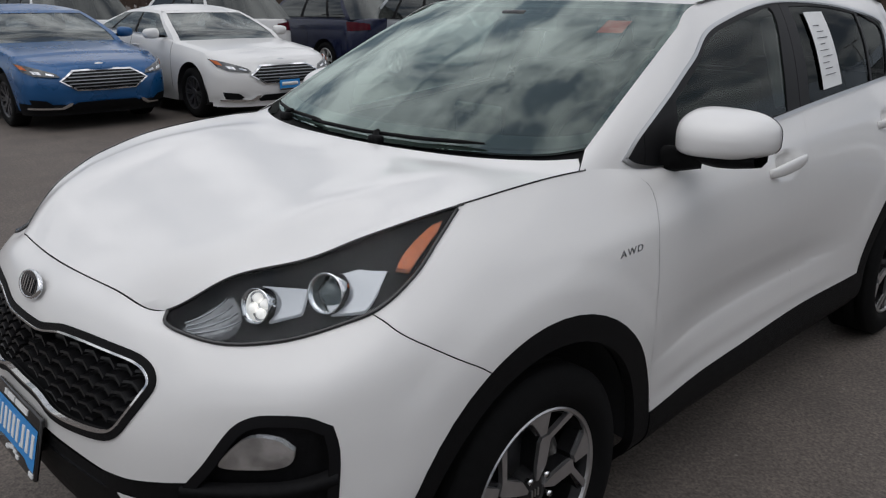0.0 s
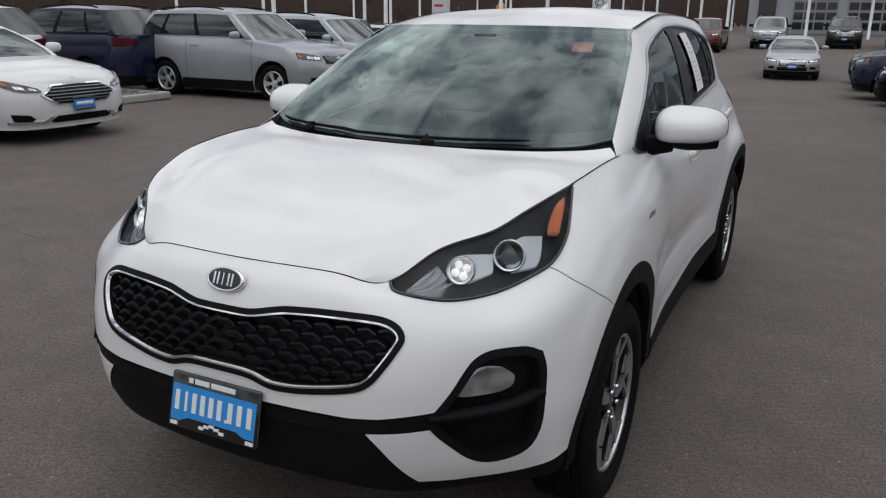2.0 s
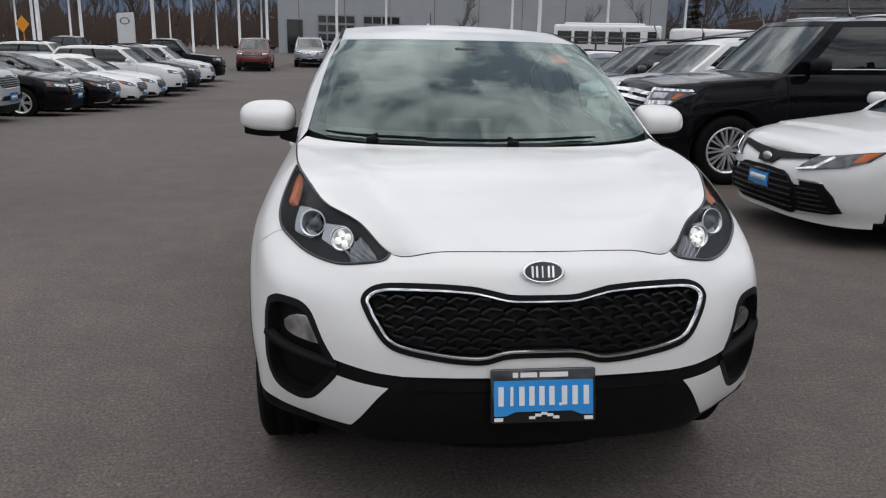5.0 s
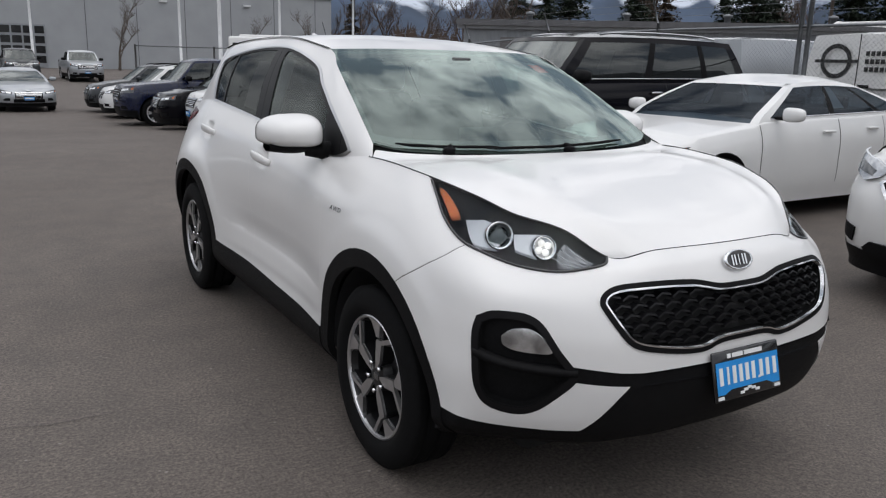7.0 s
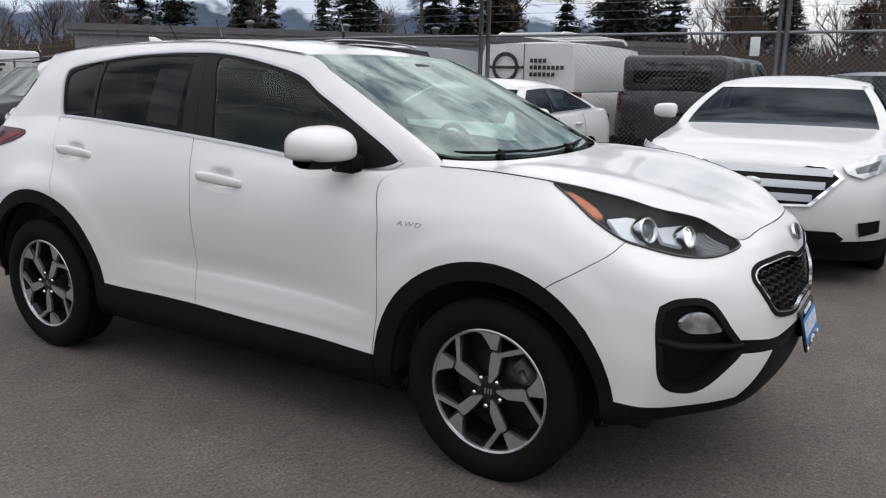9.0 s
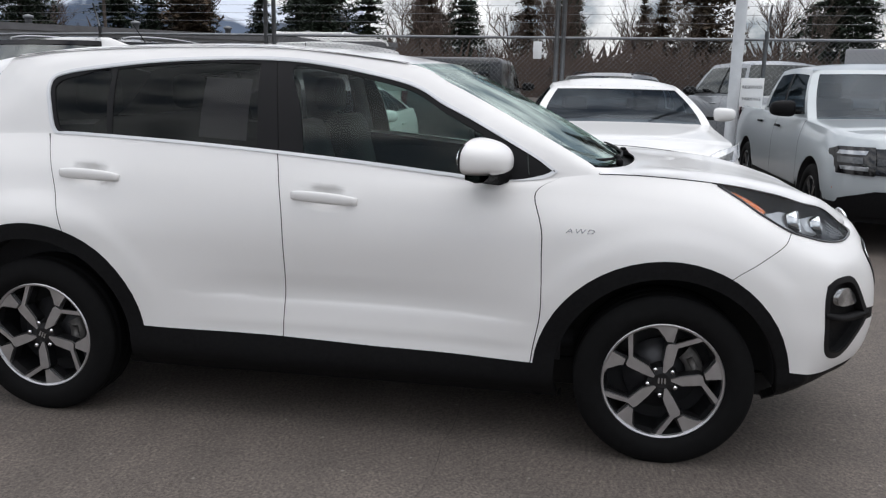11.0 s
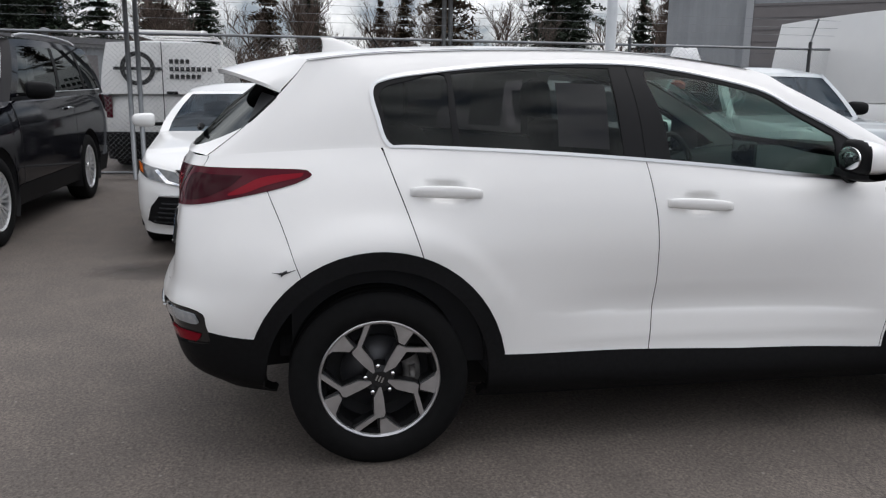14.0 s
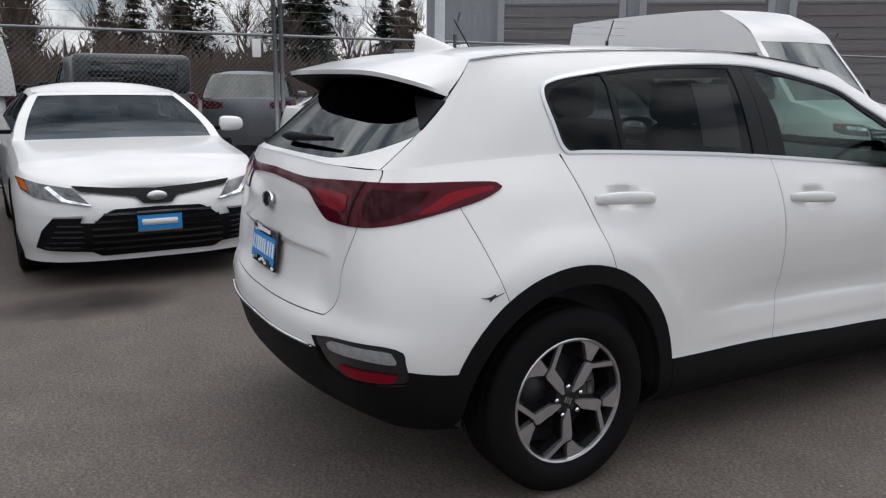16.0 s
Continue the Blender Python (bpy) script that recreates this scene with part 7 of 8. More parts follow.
vehicle("sedan", SILVER, "silver sedan standing in the aisle", "car", (-.35, 29.0), 4, "", ALLOY, 6, "bar")
vehicle("bigsuv", SILVER, "silver full-size SUV at the end of the aisle", "suv", (-3.2, 52.0), 2, "", ALLOY, 6, "chrome")
vehicle("pickup", RED, "red service truck at the end of the aisle", "pickup truck", (-6.3, 47.0), 2, "", GREYP, 6, "slim", plate=False)
vehicle("pickup", GREYP, "dark grey pickup at the end of the aisle", "pickup truck", (1.0, 54.0), 2, "", ALLOY, 6, "bar")
vehicle("pickup", SILVER, "silver pickup at the end of the aisle", "pickup truck", (4.5, 53.0), 2, "", ALLOY, 6, "bar")
# behind the fence
rack_van = vehicle("van", WHITE, "white cargo van with ladder racks behind the fence", "van", (14.5, 5.15), 90, "", SILVER, 6, "bar", plate=False)
# roof rack, emblem and dark bumper of the van
for x in (-.62, .62):
    bm = bmesh.new()
    tube(bm, [(x, .9, 2.20), (x, 1.1, 2.27), (x, 4.3, 2.27), (x, 4.45, 2.20)], .025, 6)
    part("rack_rail", bm, WHITE, rack_van)
for y in (1.3, 2.2, 3.1, 4.0):
    bm = bmesh.new()
    tube(bm, [(-.66, y, 2.28), (.66, y, 2.28)], .02, 6)
    part("rack_bar", bm, WHITE, rack_van)
bm = bmesh.new()
rows = [[(.38 + r * math.cos(a), 4.57, 1.66 + r * math.sin(a)) for a in [i * math.tau / 32 for i in range(32)]] for r in (.20, .27)]
grid(bm, rows, close=True)
box(bm, (.38, 4.572, 1.66), (.74, .008, .05))
part("round_emblem", bm, INK, rack_van, "dark ring emblem", smooth=False)
for z, x0, x1 in ((1.78, -.10, -.50), (1.66, -.10, -.86), (1.54, -.10, -.62)):
    n = int((x0 - x1) / .085)
    for i in range(n):
        bm = bmesh.new()
        box(bm, (x0 - .085 * (i + .5), 4.572, z), (.06, .008, .07))
        part("lettering_bar", bm, INK, rack_van, smooth=False)
bm = bmesh.new()
box(bm, (0, 4.53, .52), (1.9, .14, .26), 0, .03)
part("rear_bumper", bm, PLASTIC, rack_van)
bm = bmesh.new()
box(bm, (0, 4.575, 1.35), (.012, .01, 1.45))
part("door_gap", bm, SEAM, rack_van, smooth=False)
bm = bmesh.new()
box(bm, (-.14, 4.585, 1.28), (.18, .03, .05), 0, .01)
part("door_handle", bm, PLASTIC, rack_van)
topper = vehicle("pickup", GREYP, "dark grey pickup with canopy behind the fence", "pickup truck", (14.7, 2.55), 90, "", ALLOY, 6, "bar", plate=False)
bm = bmesh.new()
box(bm, (0, 3.52, 1.58), (1.72, 2.02, .60), 0, .10)
can = part("canopy", bm, GREYP, topper, "dark grey bed canopy")
bm = bmesh.new()
box(bm, (0, 4.535, 1.60), (1.30, .02, .36), 0, .008)
part("canopy_window", bm, GLASSD, can)
vehicle("suv", STEELP, "steel grey crossover behind the fence", "suv", (16.2, -1.1), 70, "", ALLOY, 6, "bar", plate=False)
vehicle("pickup", SILVER, "silver crew-cab pickup behind the fence", "pickup truck", (13.6, -2.4), 115, "", ALLOY, 6, "bar", plate=False)
vehicle("van", SILVER, "silver van behind the fence", "van", (15.5, 9.2), 90, "", SILVER, 6, "bar", plate=False)
vehicle("bigsuv", RED, "red SUV behind the fence", "suv", (19.5, -7.0), 115, "", ALLOY, 6, "bar", plate=False)
for i in range(9):
    vehicle(("suv", "sedan", "pickup")[i % 3], (RED, WHITE, GREYP, WHITE, BLACKP, SILVER, WHITE, RED, NAVY)[i], ("red", "white", "dark grey", "white", "black", "silver", "white", "red", "dark blue")[i] + (" crossover", " sedan", " pickup")[i % 3] + " in the distant lot", "car", (-16.5 - (i % 2) * .8, 16.0 + 3.1 * i), -90, "vehicles in the distant lot", ALLOY, 5, "bar", plate=False)


# ---- ground and built surroundings ----
bm = bmesh.new()
GX = [-900, -40, 0, *range(10, 21), 900]
GY = [-900, *range(8, 25), *range(28, 40, 4), *range(40, 71, 3), 900]
grid(bm, [[(x, y, fall(x, y)) for x in GX] for y in GY], flip=True)
tagged(part("ground", bm, ASPHALT), "brownish grey worn asphalt car park", "ground", kind="structure")


def crack(pts, width):
    bm = bmesh.new()
    rows = []
    rng = random.Random(len(pts) * 7 + int(pts[0][0] * 10))
    P = catmull(pts, 60)
    for i, p in enumerate(P):
        d = Vector(P[min(i + 1, 59)]) - Vector(P[max(i - 1, 0)])
        n = Vector((-d.y, d.x)).normalized()
        j = n * rng.uniform(-.02, .02)
        h = width * rng.uniform(.3, 1)
        rows.append([(p[0] + j.x - n.x * h, p[1] + j.y - n.y * h, .004), (p[0] + j.x + n.x * h, p[1] + j.y + n.y * h, .004)])
    grid(bm, rows)
    return tagged(part("asphalt_crack", bm, CRACKM, smooth=False), "thin dark crack in the asphalt", "crack", "cracks in the asphalt", "structure")


crack([(-9.0, 2.0), (-5.0, 1.45), (-2.64, 1.04), (-1.83, .88), (-1.19, .87), (-.3, .84)], .0022)
crack([(-.79, .86), (-.86, .80), (-1.0, .72), (-1.2, .70)], .002)
crack([(-7.0, 4.3), (-3.5, 4.75), (-.92, 5.08), (.07, 5.22), (1.8, 5.35)], .0028)


def stain(c, rx, ry, seed):
    bm = bmesh.new()
    rng = random.Random(seed)
    v = [bm.verts.new((c[0] + rx * math.cos(a) * rng.uniform(.7, 1), c[1] + ry * math.sin(a) * rng.uniform(.7, 1), .003)) for a in [i * math.tau / 28 for i in range(28)]]
    bm.faces.new(v)
    return tagged(part("oil_stain", bm, STAIN, smooth=False), "dark damp stain on the asphalt", "stain", "stains on the asphalt", "structure")


STAIN = bpy.data.materials.new("damp_stain")
STAIN.use_nodes = True
nt = STAIN.node_tree
bs, so = nt.nodes["Principled BSDF"], nt.nodes["Material Output"]
bs.inputs["Base Color"].default_value, bs.inputs["Roughness"].default_value = (0.019, 0.017, 0.016, 1), 0.5
tc, mp, gd, ns = (nt.nodes.new(k) for k in ("ShaderNodeTexCoord", "ShaderNodeMapping", "ShaderNodeTexGradient", "ShaderNodeTexNoise"))
gd.gradient_type = 'SPHERICAL'
mp.inputs["Scale"].default_value, mp.inputs["Location"].default_value = (2, 2, 0), (-1, -1, 0)
ns.inputs["Scale"].default_value, ns.inputs["Detail"].default_value = 2.6, 8
ml, tb_, mxs = nt.nodes.new("ShaderNodeMath"), nt.nodes.new("ShaderNodeBsdfTransparent"), nt.nodes.new("ShaderNodeMixShader")
ml.operation, ml.use_clamp = 'MULTIPLY', True
m2 = nt.nodes.new("ShaderNodeMath")
m2.operation, m2.inputs[1].default_value = 'MULTIPLY', 1.5
nt.links.new(tc.outputs["Generated"], mp.inputs[0])
nt.links.new(mp.outputs[0], gd.inputs[0])
nt.links.new(tc.outputs["Object"], ns.inputs["Vector"])
nt.links.new(ns.outputs["Fac"], m2.inputs[0])
nt.links.new(gd.outputs["Fac"], ml.inputs[0])
nt.links.new(m2.outputs[0], ml.inputs[1])
nt.links.new(ml.outputs[0], mxs.inputs[0])
nt.links.new(tb_.outputs[0], mxs.inputs[1])
nt.links.new(bs.outputs[0], mxs.inputs[2])
nt.links.new(mxs.outputs[0], so.inputs[0])
stain((2.62, 3.95), .45, .80, 3)

# gravel island with a kerb, between the two rows on the far side of the aisle
bm = bmesh.new()
box(bm, (-11.6, 7.9, .07), (3.4, 1.9, .14), 0, .03)
isl = tagged(part("kerb_island", bm, CONC, smooth=False), "low concrete kerb round a gravel island", "kerb", kind="structure")
bm = bmesh.new()
box(bm, (-11.6, 7.9, .13), (3.1, 1.6, .05))
rng = random.Random(2)
for _ in range(260):
    s = rng.uniform(.03, .07)
    box(bm, (-11.6 + rng.uniform(-1.5, 1.5), 7.9 + rng.uniform(-.75, .75), .155 + s * .2), (s, s * rng.uniform(.6, 1), s * .7), rng.uniform(0, 3))
tagged(part("gravel_bed", bm, GRAVEL, smooth=False), "brown gravel in the island", "gravel", kind="stuff")

# chain-link fence along the row
FX, F0, F1, FH = 8.85, -26.0, 30.0, 2.15
fence = tagged(new("chain_link_fence"), "galvanised chain-link fence with barbed wire", "fence")
TALL = (5.45, 5.31, .73, .63)
posts = [*TALL, -2.35, -5.6, -8.8, -12, 8.4, 11.6, 14.8, 18, 21.2, 24.4, 27.6, -15.2, -18.4, -21.6, -24.8]
for y in posts:
    bm = bmesh.new()
    tall = y in TALL
    g = fall(FX, y)
    tube(bm, [(FX, y, g), (FX, y, g + FH + (.75 if tall else .12))], .036 if tall else .030, 10)
    if not tall:
        tube(bm, [(FX, y, g + FH + .1), (FX - .16, y, g + FH + .48)], .015, 6)
    part("fence_post", bm, GALV, fence)
FY = [F0, *range(8, 25, 2), F1]
for z in (FH, .10):
    bm = bmesh.new()
    tube(bm, [(FX, y, z + fall(FX, y)) for y in FY], .021, 8)
    part("fence_rail", bm, GALV, fence)
bm = bmesh.new()
step = .075
n = int((F1 - F0 + FH) / step)
for i in range(n):
    for sgn in (1, -1):
        a = F0 - FH + i * step if sgn > 0 else F0 + i * step
        ya, yb = a, a + sgn * FH
        za, zb = .05 + fall(FX, ya), FH + fall(FX, yb)
        if max(ya, yb) < -14 or min(ya, yb) > 22:
            continue
        tube(bm, [(FX + sgn * .003, ya, za), (FX + sgn * .003, yb, zb)], .0019, 3, False)
tagged(part("wire_mesh", bm, GALV, fence), "diamond wire mesh", kind="stuff")
for dx, dz in ((-.06, .22), (-.11, .34), (-.15, .46)):
    bm = bmesh.new()
    tube(bm, [(FX + dx, y, FH + dz + fall(FX, y)) for y in FY], .0025, 4)
    part("barbed_wire", bm, GALV, fence)

# lamp mast and notice before the fence
bm = bmesh.new()
tube(bm, [(8.55, -1.9, 0), (8.55, -1.9, 9.5)], [.085, .07], 14)
mast = tagged(part("light_mast", bm, MASTG), "tall pale grey steel lamp mast before the fence", "lamp post")
notice = tagged(new("parking_notice"), "white reserved parking notice on the mast", "sign")
bm = bmesh.new()
box(bm, (8.40, -2.12, 1.36), (.02, .32, .46), 0, .005)
part("notice_board", bm, PAPER, notice)
for txt, z in (("RESERVED", 1.44), ("PARKING", 1.27)):
    cu = bpy.data.curves.new("notice_text", "FONT")
    cu.body, cu.size, cu.align_x, cu.extrude = txt, .062, 'CENTER', .001
    o = new("notice_text", cu)
    cu.materials.append(INKG)
    o.parent = notice
    o.matrix_basis = pose(8.386, -2.12, z, 90, 0, -90)
bm = bmesh.new()
box(bm, (8.80, 1.02, 1.96), (.012, .13, .26), 0, .004)
tagged(part("gate_notice", bm, PAPER), "small white blank notice wired on the fence", "sign")


def lamp_pole(x, y, h, head=True):
    root = tagged(new("parking_lot_lamp"), "slim white car-park lamp pole with flat heads", "lamp post", "car-park lamp poles")
    root.matrix_basis = pose(x, y, fall(x, y))
    bm = bmesh.new()
    tube(bm, [(0, 0, 0), (0, 0, h)], [.11, .08], 8)
    part("pole", bm, POLEW, root)
    if head:
        bm = bmesh.new()
        box(bm, (-.75, 0, h + .04), (.9, .35, .14), 0, .03)
        part("lamp_head", bm, POLEW, root)
        bm = bmesh.new()
        box(bm, (.75, 0, h + .04), (.9, .35, .14), 0, .03)
        part("lamp_head", bm, POLEW, root)
    return root


first = lamp_pole(-14.5, 36, 8.5)
for x, y, h in ((-20, 34, 8.5), (-25, 40, 8.5), (-12, 47, 8.5), (-17, 50, 8), (-22, 56, 8), (-29, 50, 8.5), (-33, 62, 8.5), (-9, 62, 8), (-14, 70, 7.5), (-19, 78, 7.5), (-26, 76, 7.5), (-33, 82, 7.5), (-10, 88, 7), (-16, 96, 7), (-23, 104, 7), (-40, 90, 7.5), (-45, 70, 8), (-38, 52, 8.5), (-46, 58, 8.5), (-52, 66, 8.5), (-31, 38, 8.5), (-40, 40, 8.5), (-6.5, 58, 9), (-1.5, 60, 9.5), (2.5, 66, 9.5), (12.0, 60, 9.5), (9.5, 40, 9.5), (19, 58, 9.5), (26, 60, 9.5)):
    copy_thing(first, pose(x, y, fall(x, y)) @ Matrix.Diagonal((1, 1, h / 8.5, 1)))


def pylon(x, y, w, h, mark, lab, rz):
    root = tagged(new("pylon_sign"), lab, "sign")
    root.matrix_basis = pose(x, y, fall(x, y), 0, 0, rz)
    bm = bmesh.new()
    rows = []
    for z in (0, h * .5, h * .86, h * .95, h):
        k = 1 if z < h * .9 else (.97 if z < h else .9)
        rows.append([(-w / 2 * k, -.2, z), (w / 2 * k, -.2, z + (.12 if z == h else 0)), (w / 2 * k, .2, z + (.12 if z == h else 0)), (-w / 2 * k, .2, z)])
    vs = grid(bm, rows, close=True)
    bm.faces.new(vs[-1])
    part("pylon", bm, POLEW, root, smooth=False)
    bm = bmesh.new()
    rows = [[(r * w * math.cos(a), -.215, h * .78 + r * w * .62 * math.sin(a)) for a in [i * math.tau / 24 for i in range(24)]] for r in (.24, .32)]
    grid(bm, rows, close=True)
    if mark is SIGNR:
        box(bm, (0, -.215, h * .60), (w * .62, .01, w * .10))
        box(bm, (0, -.215, h * .79), (w * .08, .01, w * .36))
    part("sign_mark", bm, mark, root, smooth=False)


pylon(-25.9, 52.0, 1.6, 4.1, SIGNR, "white pylon sign with a red oval mark", -24)
pylon(-25.1, 91.5, 1.9, 3.7, INKG, "small white pylon sign with a grey oval mark", -15)
bm = bmesh.new()
box(bm, (0, 0, 2.0), (.75, .03, .75))
bmesh.ops.rotate(bm, verts=bm.verts, cent=(0, 0, 2), matrix=Matrix.Rotation(radians(45), 3, 'Y'))
tube(bm, [(0, .05, 0), (0, .05, 1.7)], .03, 6)
o = tagged(part("diamond_sign", bm, SIGNY, smooth=False), "orange diamond traffic sign on a post", "sign")
o.matrix_basis = pose(-21.6, 53.1, 0, 0, 0, -22)

# big showroom building at the end of the aisle
hall = tagged(new("showroom_building"), "large pale grey flat-roofed dealership building", "building", kind="structure")
hall.matrix_basis = pose(-7.4, 78, 0, 0, 0, 0)
bm = bmesh.new()
box(bm, (19.5, 12, 3.7), (39, 24, 7.4))
part("wall", bm, WALLG, hall, smooth=False)
bm = bmesh.new()
box(bm, (19.5, 12, 7.5), (39.3, 24.3, .25))
part("roof_edge", bm, ROOFM, hall, smooth=False)
for i in range(9):
    bm = bmesh.new()
    box(bm, (2 + i * 4.4, -.012, 3.7), (.05, .03, 7.3))
    part("panel_joint", bm, INKG, hall, smooth=False)
for x in (5.6, 10.0):
    bm = bmesh.new()
    box(bm, (x, -.03, 1.9), (3.7, .10, 3.7))
    d = part("garage_door", bm, WALLC, hall, "glazed sectional garage door", smooth=False)
    for i in range(4):
        for j in range(4):
            bm = bmesh.new()
            box(bm, (x - 1.35 + i * .9, -.09, .75 + j * .85), (.75, .03, .62))
            part("pane", bm, GLOSSB, d, smooth=False)
bm = bmesh.new()
box(bm, (1.6, -.05, 1.6), (1.5, .12, 3.2))
part("door", bm, GLOSSB, hall, "dark entrance door", smooth=False)
for x in (22, 30):
    bm = bmesh.new()
    box(bm, (x, -.1, 6.3), (.7, .3, .18))
    part("wall_lamp", bm, POLEW, hall, smooth=False)
# low metal shed behind the fence
shed = tagged(new("metal_shed"), "long low grey corrugated metal shed with roof vents", "building", kind="structure")
shed.matrix_basis = pose(20, 33, 0, 0, 0, -42)
bm = bmesh.new()
rows = []
for i in range(161):
    x = i * .2
    d = .04 if i % 2 else 0
    rows.append([(x, d, 0), (x, d, 3.3)])
grid(bm, rows)
part("corrugated_wall", bm, WALLC, shed, smooth=False)
bm = bmesh.new()
box(bm, (16, 5, 3.45), (32.6, 11, .3))
part("roof", bm, ROOFM, shed, smooth=False)
bm = bmesh.new()
box(bm, (16, -.15, 3.35), (32.6, .2, .42))
part("fascia", bm, WALLG, shed, smooth=False)
for i in range(6):
    bm = bmesh.new()
    lathe(bm, [(0, .16), (.5, .16), (.5, .24), (.62, .24), (.68, .05)], 10)
    bmesh.ops.rotate(bm, verts=bm.verts, cent=(0, 0, 0), matrix=Matrix.Rotation(radians(-90), 3, 'Y'))
    bmesh.ops.translate(bm, verts=bm.verts, vec=(3 + i * 5.1, 3.5, 3.55))
    part("roof_vent", bm, GALV, shed)
for i in range(5):
    bm = bmesh.new()
    box(bm, (3.5 + i * 6, -.06, 1.4), (3.2, .08, 2.7))
    part("shutter", bm, DOORM, shed, smooth=False)
# tall workshop with roller doors
shop = tagged(new("workshop_building"), "tall grey corrugated workshop with roller doors", "building", kind="structure")
shop.matrix_basis = pose(31.5, -13.6, 0, 0, 0, -128)
bm = bmesh.new()
rows = []
for i in range(241):
    x = i * .16
    d = .05 if i % 4 in (0, 1) else 0
    rows.append([(x, d, 0), (x, d, 8.5)])
grid(bm, rows)
part("corrugated_wall", bm, WALLC, shop, smooth=False)
bm = bmesh.new()
box(bm, (19.2, 8, 4.2), (38.2, 15.6, 8.3))
part("hall", bm, WALLC, shop, smooth=False)
for i in range(5):
    x = 6.3 + i * 6.4
    bm = bmesh.new()
    box(bm, (x, -.10, 2.55), (5.2, .12, 5.1))
    d = part("roller_door", bm, DOORM, shop, "grey-brown roller door", smooth=False)
    bm = bmesh.new()
    for j in range(10):
        box(bm, (x, -.17, .5 + j * .5), (5.1, .03, .02))
    part("door_ribs", bm, ROOFM, d, smooth=False)
    bm = bmesh.new()
    for sx in (-2.75, 2.75):
        box(bm, (x + sx, -.10, 2.6), (.3, .22, 5.3))
    part("door_frame", bm, WALLG, d, smooth=False)
bm = bmesh.new()
box(bm, (.5, -.3, 6.0), (.8, .5, .35), 0, .05)
part("wall_lamp", bm, WALLG, shop)

# bus and trailer at the far end of the row
bus = tagged(new("minibus"), "white shuttle bus with dark windows", "bus")
bus.matrix_basis = pose(13.8, 53.4, fall(13.8, 53.4), 0, 0, -20)
bm = bmesh.new()
box(bm, (3.6, 0, 1.75), (7.2, 2.3, 2.5), 0, .15)
part("body", bm, WHITE, bus)
bm = bmesh.new()
box(bm, (3.4, 0, 3.03), (5.4, 1.7, .22), 0, .08)
part("roof_unit", bm, WHITE, bus)
for i in range(5):
    bm = bmesh.new()
    box(bm, (.75 + i * 1.15, -1.16, 2.15), (.95, .03, .85), 0, .01)
    part("window", bm, GLOSSB, bus, smooth=False)
bm = bmesh.new()
box(bm, (6.6, -1.16, 1.7), (.6, .03, 1.8), 0, .01)
part("door", bm, GLOSSB, bus, smooth=False)
meshes = wheel_meshes(.42, .26, SILVER, 6)
for x in (1.4, 5.6):
    for sy in (-1, 1):
        o = new("wheel", meshes[0])
        o.parent = bus
        o.matrix_basis = pose(x, sy * 1.02, .42, 0, 0, 90 if sy < 0 else -90)
        q = new("rim", meshes[1])
        q.parent = o
trailer = tagged(new("box_trailer"), "white box trailer with a small black mark", "trailer")
trailer.matrix_basis = pose(19.6, 46.0, 0, 0, 0, 4)
bm = bmesh.new()
box(bm, (3.2, 0, 1.62), (6.4, 2.2, 1.9), 0, .22)
part("body", bm, WHITE, trailer)
bm = bmesh.new()
box(bm, (3.6, -1.105, 1.75), (.9, .02, .16))
box(bm, (3.5, -1.105, 1.45), (.7, .02, .16))
part("lettering", bm, INK, trailer, smooth=False)
for x in (2.2, 4.6):
    for sy in (-1, 1):
        o = new("wheel", meshes[0])
        o.parent = trailer
        o.matrix_basis = pose(x, sy * .98, .42, 0, 0, 90 if sy < 0 else -90)
        q = new("rim", meshes[1])
        q.parent = o
# fence across the far end
far = tagged(new("far_fence"), "chain-link fence before the bus", "fence")
far.matrix_basis = pose(0, 0, -.45)
for i in range(9):
    bm = bmesh.new()
    tube(bm, [(4 + i * 3.2, 32.6, 0), (4 + i * 3.2, 32.6, 2.3)], .04, 6)
    part("fence_post", bm, GALV, far)
for z in (2.25, .1):
    bm = bmesh.new()
    tube(bm, [(4, 32.6, z), (30, 32.6, z)], .025, 6)
    part("fence_rail", bm, GALV, far)
# wrapped pile and container beyond the fence
bm = bmesh.new()
rows = []
for i in range(9):
    t = i / 8
    w_ = .9 * math.sin(math.pi * (.12 + .76 * t))
    rows.append([(20 + 1.8 * t, -9.3 - 1.2 * math.cos(a) * w_, .02 + 3.0 * max(0, math.sin(a)) ** 1.3 * (.45 + .55 * w_) * (1 + .06 * math.sin(a * 9 + t * 7))) for a in [math.pi * j / 12 for j in range(13)]])
grid(bm, rows)
tagged(part("wrapped_load", bm, TARP), "load wrapped in white plastic sheet", "tarpaulin")
bm = bmesh.new()
box(bm, (22.5, -9.2, 1.3), (2.4, 2.6, 2.6), radians(-30), .03)
tagged(part("storage_container", bm, WALLG, smooth=False), "pale grey storage container", "container")


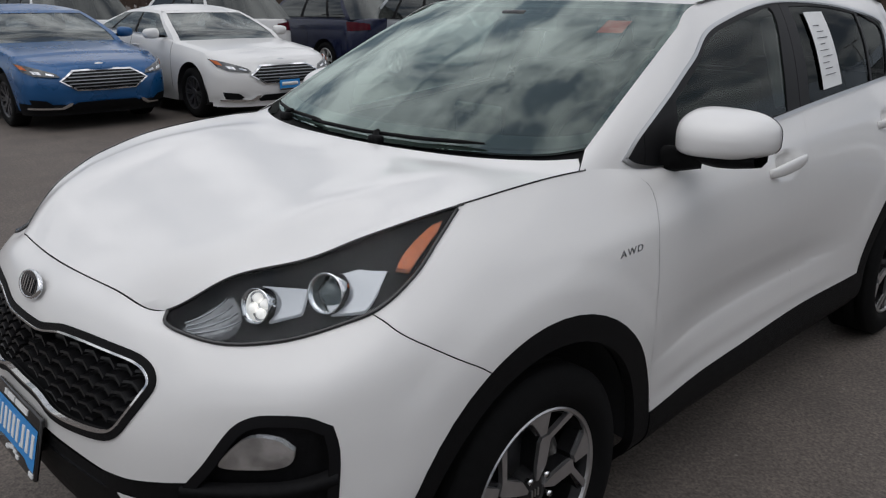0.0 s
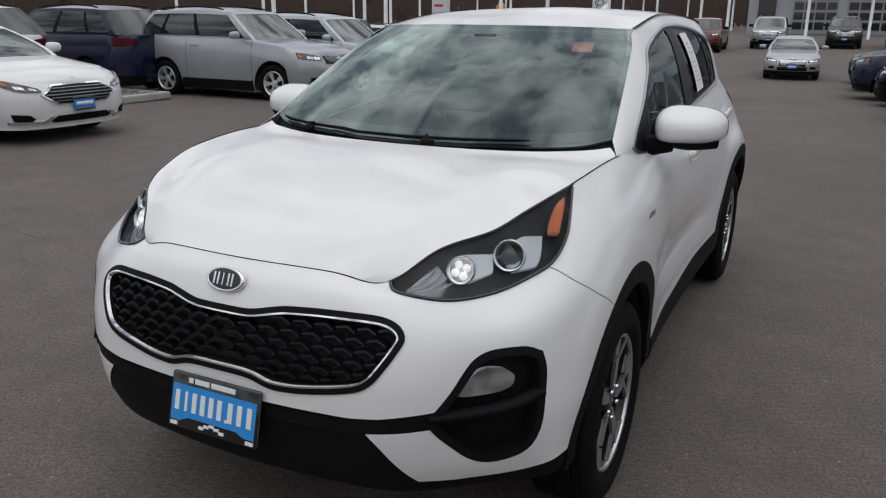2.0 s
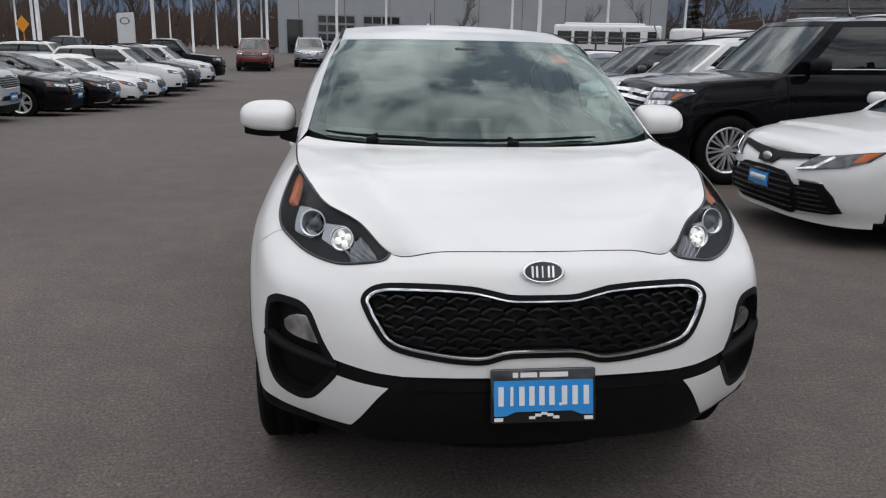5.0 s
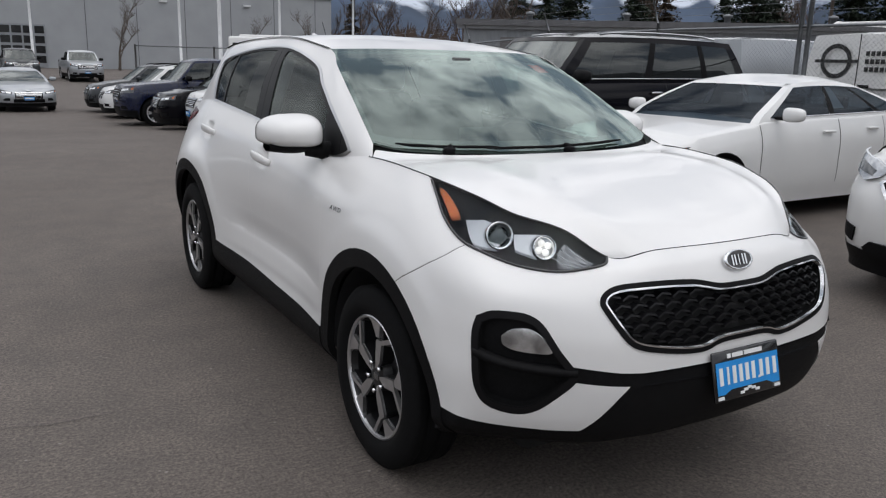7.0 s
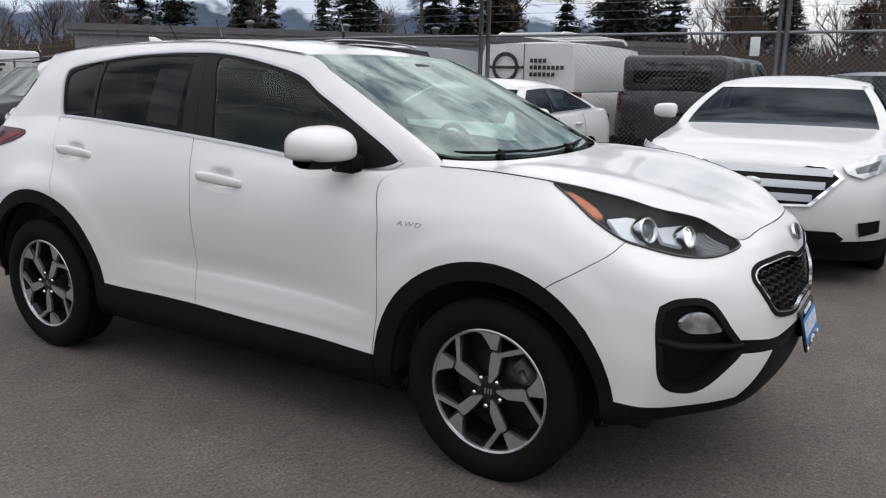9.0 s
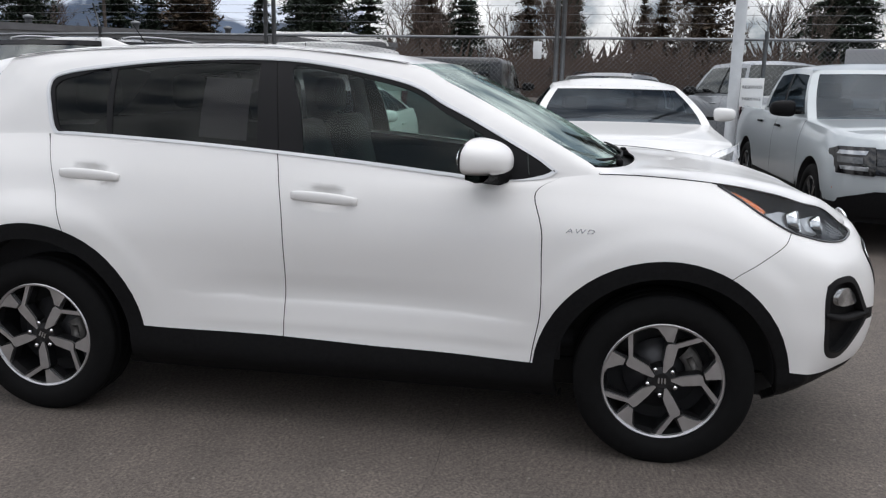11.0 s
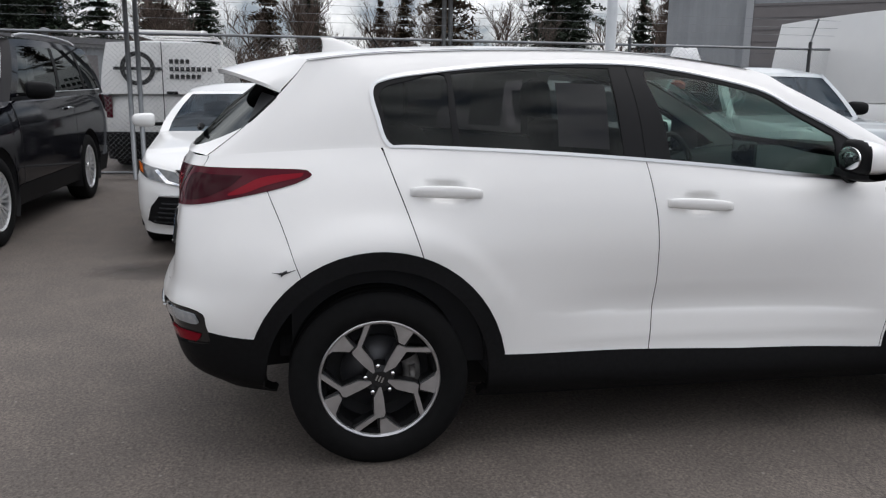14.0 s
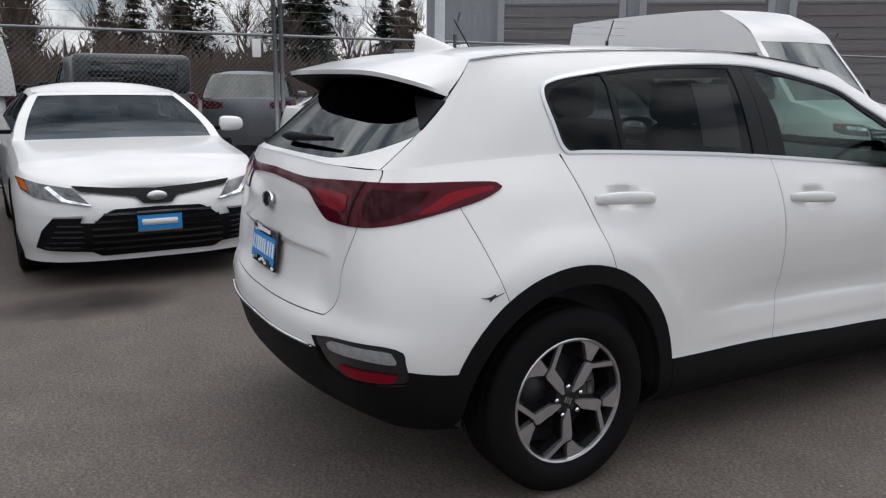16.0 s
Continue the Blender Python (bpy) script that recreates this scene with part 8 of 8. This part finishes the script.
# ---- trees ----
def bare_tree(seed, h, spread):
    rng = random.Random(seed)
    trunk, crown = bmesh.new(), bmesh.new()

    def limb(p, d, L, r, lvl):
        pts, q, dd = [p], Vector(p), Vector(d)
        for _ in range(4):
            dd = (dd + Vector((rng.uniform(-.22, .22), rng.uniform(-.22, .22), rng.uniform(-.05, .16)))).normalized()
            q = q + dd * (L / 4)
            pts.append(Vector(q))
        tube(trunk if lvl == 0 else crown, pts, [r * (1 - .16 * i) for i in range(5)], 5 if lvl < 2 else 3, False)
        if lvl < 4:
            for k in range(rng.randint(4, 5) if lvl < 3 else 4):
                i = rng.randint(1, 4)
                side = Vector((rng.uniform(-1, 1), rng.uniform(-1, 1), rng.uniform(.15, .9))).normalized()
                limb(pts[i], (dd * .55 + side * spread).normalized(), L * rng.uniform(.5, .72), r * .52, lvl + 1)
    limb(Vector((0, 0, 0)), Vector((0, 0, 1)), h * .42, h * .018, 0)
    return trunk, crown


def conifer(seed, h, r):
    """Whorls of drooping boughs, each a spray of needle clumps."""
    rng = random.Random(seed)
    bm = bmesh.new()
    n = int(h * 3.0)
    lean = rng.uniform(-.3, .3)
    for w in range(n):
        f = (w + rng.uniform(-.3, .3)) / n
        z = h * (.06 + .94 * max(0, f)) + rng.uniform(-.2, .2)
        full = r * max(.03, (1 - f)) ** .72
        for q in range(rng.randint(7, 10)):
            a = rng.uniform(0, math.tau)
            L = full * rng.uniform(.45, 1.12) * (1 + .22 * math.cos(a - lean * 9))
            droop = rng.uniform(.12, .42)
            m = max(3, int(L * 6))
            for i in range(m):
                t = (i + rng.random()) / m
                c = Vector((math.cos(a) * L * t, math.sin(a) * L * t, z - L * droop * t * t + .15 * t))
                for e in range(3):
                    s = rng.uniform(.16, .40) * (1.1 - .4 * t)
                    u = Vector((rng.uniform(-1, 1), rng.uniform(-1, 1), rng.uniform(-.5, .3))).normalized()
                    v = u.cross(Vector((rng.uniform(-.5, .5), rng.uniform(-.5, .5), 1))).normalized()
                    p = c + Vector((rng.uniform(-.2, .2), rng.uniform(-.2, .2), rng.uniform(-.2, .15)))
                    bm.faces.new([bm.verts.new(k) for k in (p - u * s, p + v * s * .42, p + u * s, p - v * s * .36)])
    return bm


def make_bare(seed, h, spread, m, x, y):
    root = tagged(new("bare_tree"), "leafless deciduous tree with fine brown twigs", "tree", "bare trees")
    root.matrix_basis = pose(x, y, fall(x, y))
    trunk, crown = bare_tree(seed, h, spread)
    part("trunk", trunk, BARK, root)
    part("crown", crown, m, root)
    return root


def make_conifer(seed, h, r, m, x, y):
    root = tagged(new("conifer"), "tall dark green conifer tree" if m is NEEDLE else "tall rusty brown conifer tree", "tree", "conifers")
    root.matrix_basis = pose(x, y, fall(x, y))
    bm = bmesh.new()
    tube(bm, [(0, 0, 0), (0, 0, h * .95)], [h * .016, .03], 7)
    part("trunk", bm, BARK, root)
    part("crown", conifer(seed, h, r), m, root)
    return root


bares = [make_bare(1, 12, .85, TWIG, 84, 18), make_bare(5, 14, .7, TWIGR, 96, 8), make_bare(9, 10, 1.0, TWIG, 90, 30), make_bare(14, 13, .8, TWIGR, 88, -6)]
cons = [make_conifer(1, 16, 4.0, NEEDLE, 102, 2), make_conifer(2, 13, 4.0, NEEDLE, 98, 14), make_conifer(3, 18, 4.6, NEEDLE, 108, 22), make_conifer(4, 13, 3.6, NEEDLE2, 110, -8)]
rng = random.Random(11)
for i in range(92):                                   # eastern tree line, in clumps
    a = radians(-34 - 112 * (i + rng.uniform(-.9, .9) + 1.6 * math.sin(i * .9)) / 92)
    d = rng.uniform(74, 122)
    src = rng.choice(cons + cons[:3] + bares[1:] if math.sin(i * .9 + .7) > -.35 else bares)
    s = rng.uniform(.80, 1.35)
    copy_thing(src, pose(-4 - math.sin(a) * d, 1.5 + math.cos(a) * d, 0, 0, 0, rng.uniform(0, 360)) @ Matrix.Diagonal((s, s, s * rng.uniform(.85, 1.15), 1)))
for i in range(100):                                  # northern and western tree line
    a = radians(-30 + 120 * (i + rng.uniform(-.4, .4)) / 100)
    d = rng.uniform(118, 150)
    src = rng.choice(bares * 3 + cons[3:])
    s = rng.uniform(.7, 1.25)
    copy_thing(src, pose(-math.sin(a) * d, math.cos(a) * d, 0, 0, 0, rng.uniform(0, 360)) @ Matrix.Diagonal((s, s, s, 1)))
for x, y, s in ((9.5, 72, .62), (22, 74, .5), (27.5, 73, .55)):
    copy_thing(bares[0], pose(x, y, 0, 0, 0, x * 30) @ Matrix.Diagonal((s, s, s, 1)))
# undergrowth below the tree lines: upright twigs
bm = bmesh.new()
for i in range(52000):
    a = radians(-150 + 245 * rng.random())
    east = a < radians(-30)
    d = rng.uniform(64, 112) if east else rng.uniform(104, 150)
    p = Vector((-4 - math.sin(a) * d, 1.5 + math.cos(a) * d, 0))
    top = rng.uniform(3.6, 6.4) * (.82 + .18 * math.sin(a * 31) * math.sin(a * 13 + 1)) * (.9 if east else 1.15)
    p.z = top * rng.random() ** 1.2 * .82
    t = Vector((math.cos(a), math.sin(a), 0))
    w_ = rng.uniform(.07, .24)
    lean = t * rng.uniform(-.9, .9)
    up = Vector((0, 0, rng.uniform(.8, 2.0)))
    bm.faces.new([bm.verts.new(v) for v in (p - t * w_, p + t * w_, p + lean + up)])
tagged(part("undergrowth", bm, TWIGR, smooth=False), "brown leafless brush below the trees", "bushes", kind="stuff")
# hills, their distance haze put into the blue-grey base colour
bm = bmesh.new()
rows = []
for j in range(14):
    row = []
    for i in range(121):
        a = radians(-75 + 180 * i / 120)
        d = 1500 + 900 * j / 13
        e = (110 + 150 * (noise.fractal(Vector((i * .06, 3, j * .1)), 1.0, 2.0, 5) + .5)) * math.sin(min(1, j / 9) * math.pi / 2)
        row.append((-math.sin(a) * d, math.cos(a) * d, e - 4))
    rows.append(row)
grid(bm, rows)
tagged(part("backdrop_hills", bm, HILL), "forested mountains with snow patches, distance haze in their blue-grey colour", "mountains", kind="structure")
# utility poles
for x, y in ((77.6, -11.4), (60, 40)):
    root = tagged(new("utility_pole"), "wooden utility pole with a crossarm", "utility pole")
    root.matrix_basis = pose(x, y, fall(x, y))
    bm = bmesh.new()
    tube(bm, [(0, 0, 0), (0, 0, 12)], [.17, .11], 8)
    part("pole", bm, BARK, root)
    bm = bmesh.new()
    box(bm, (0, 0, 11.2), (.12, 2.4, .14))
    part("crossarm", bm, BARK, root, smooth=False)
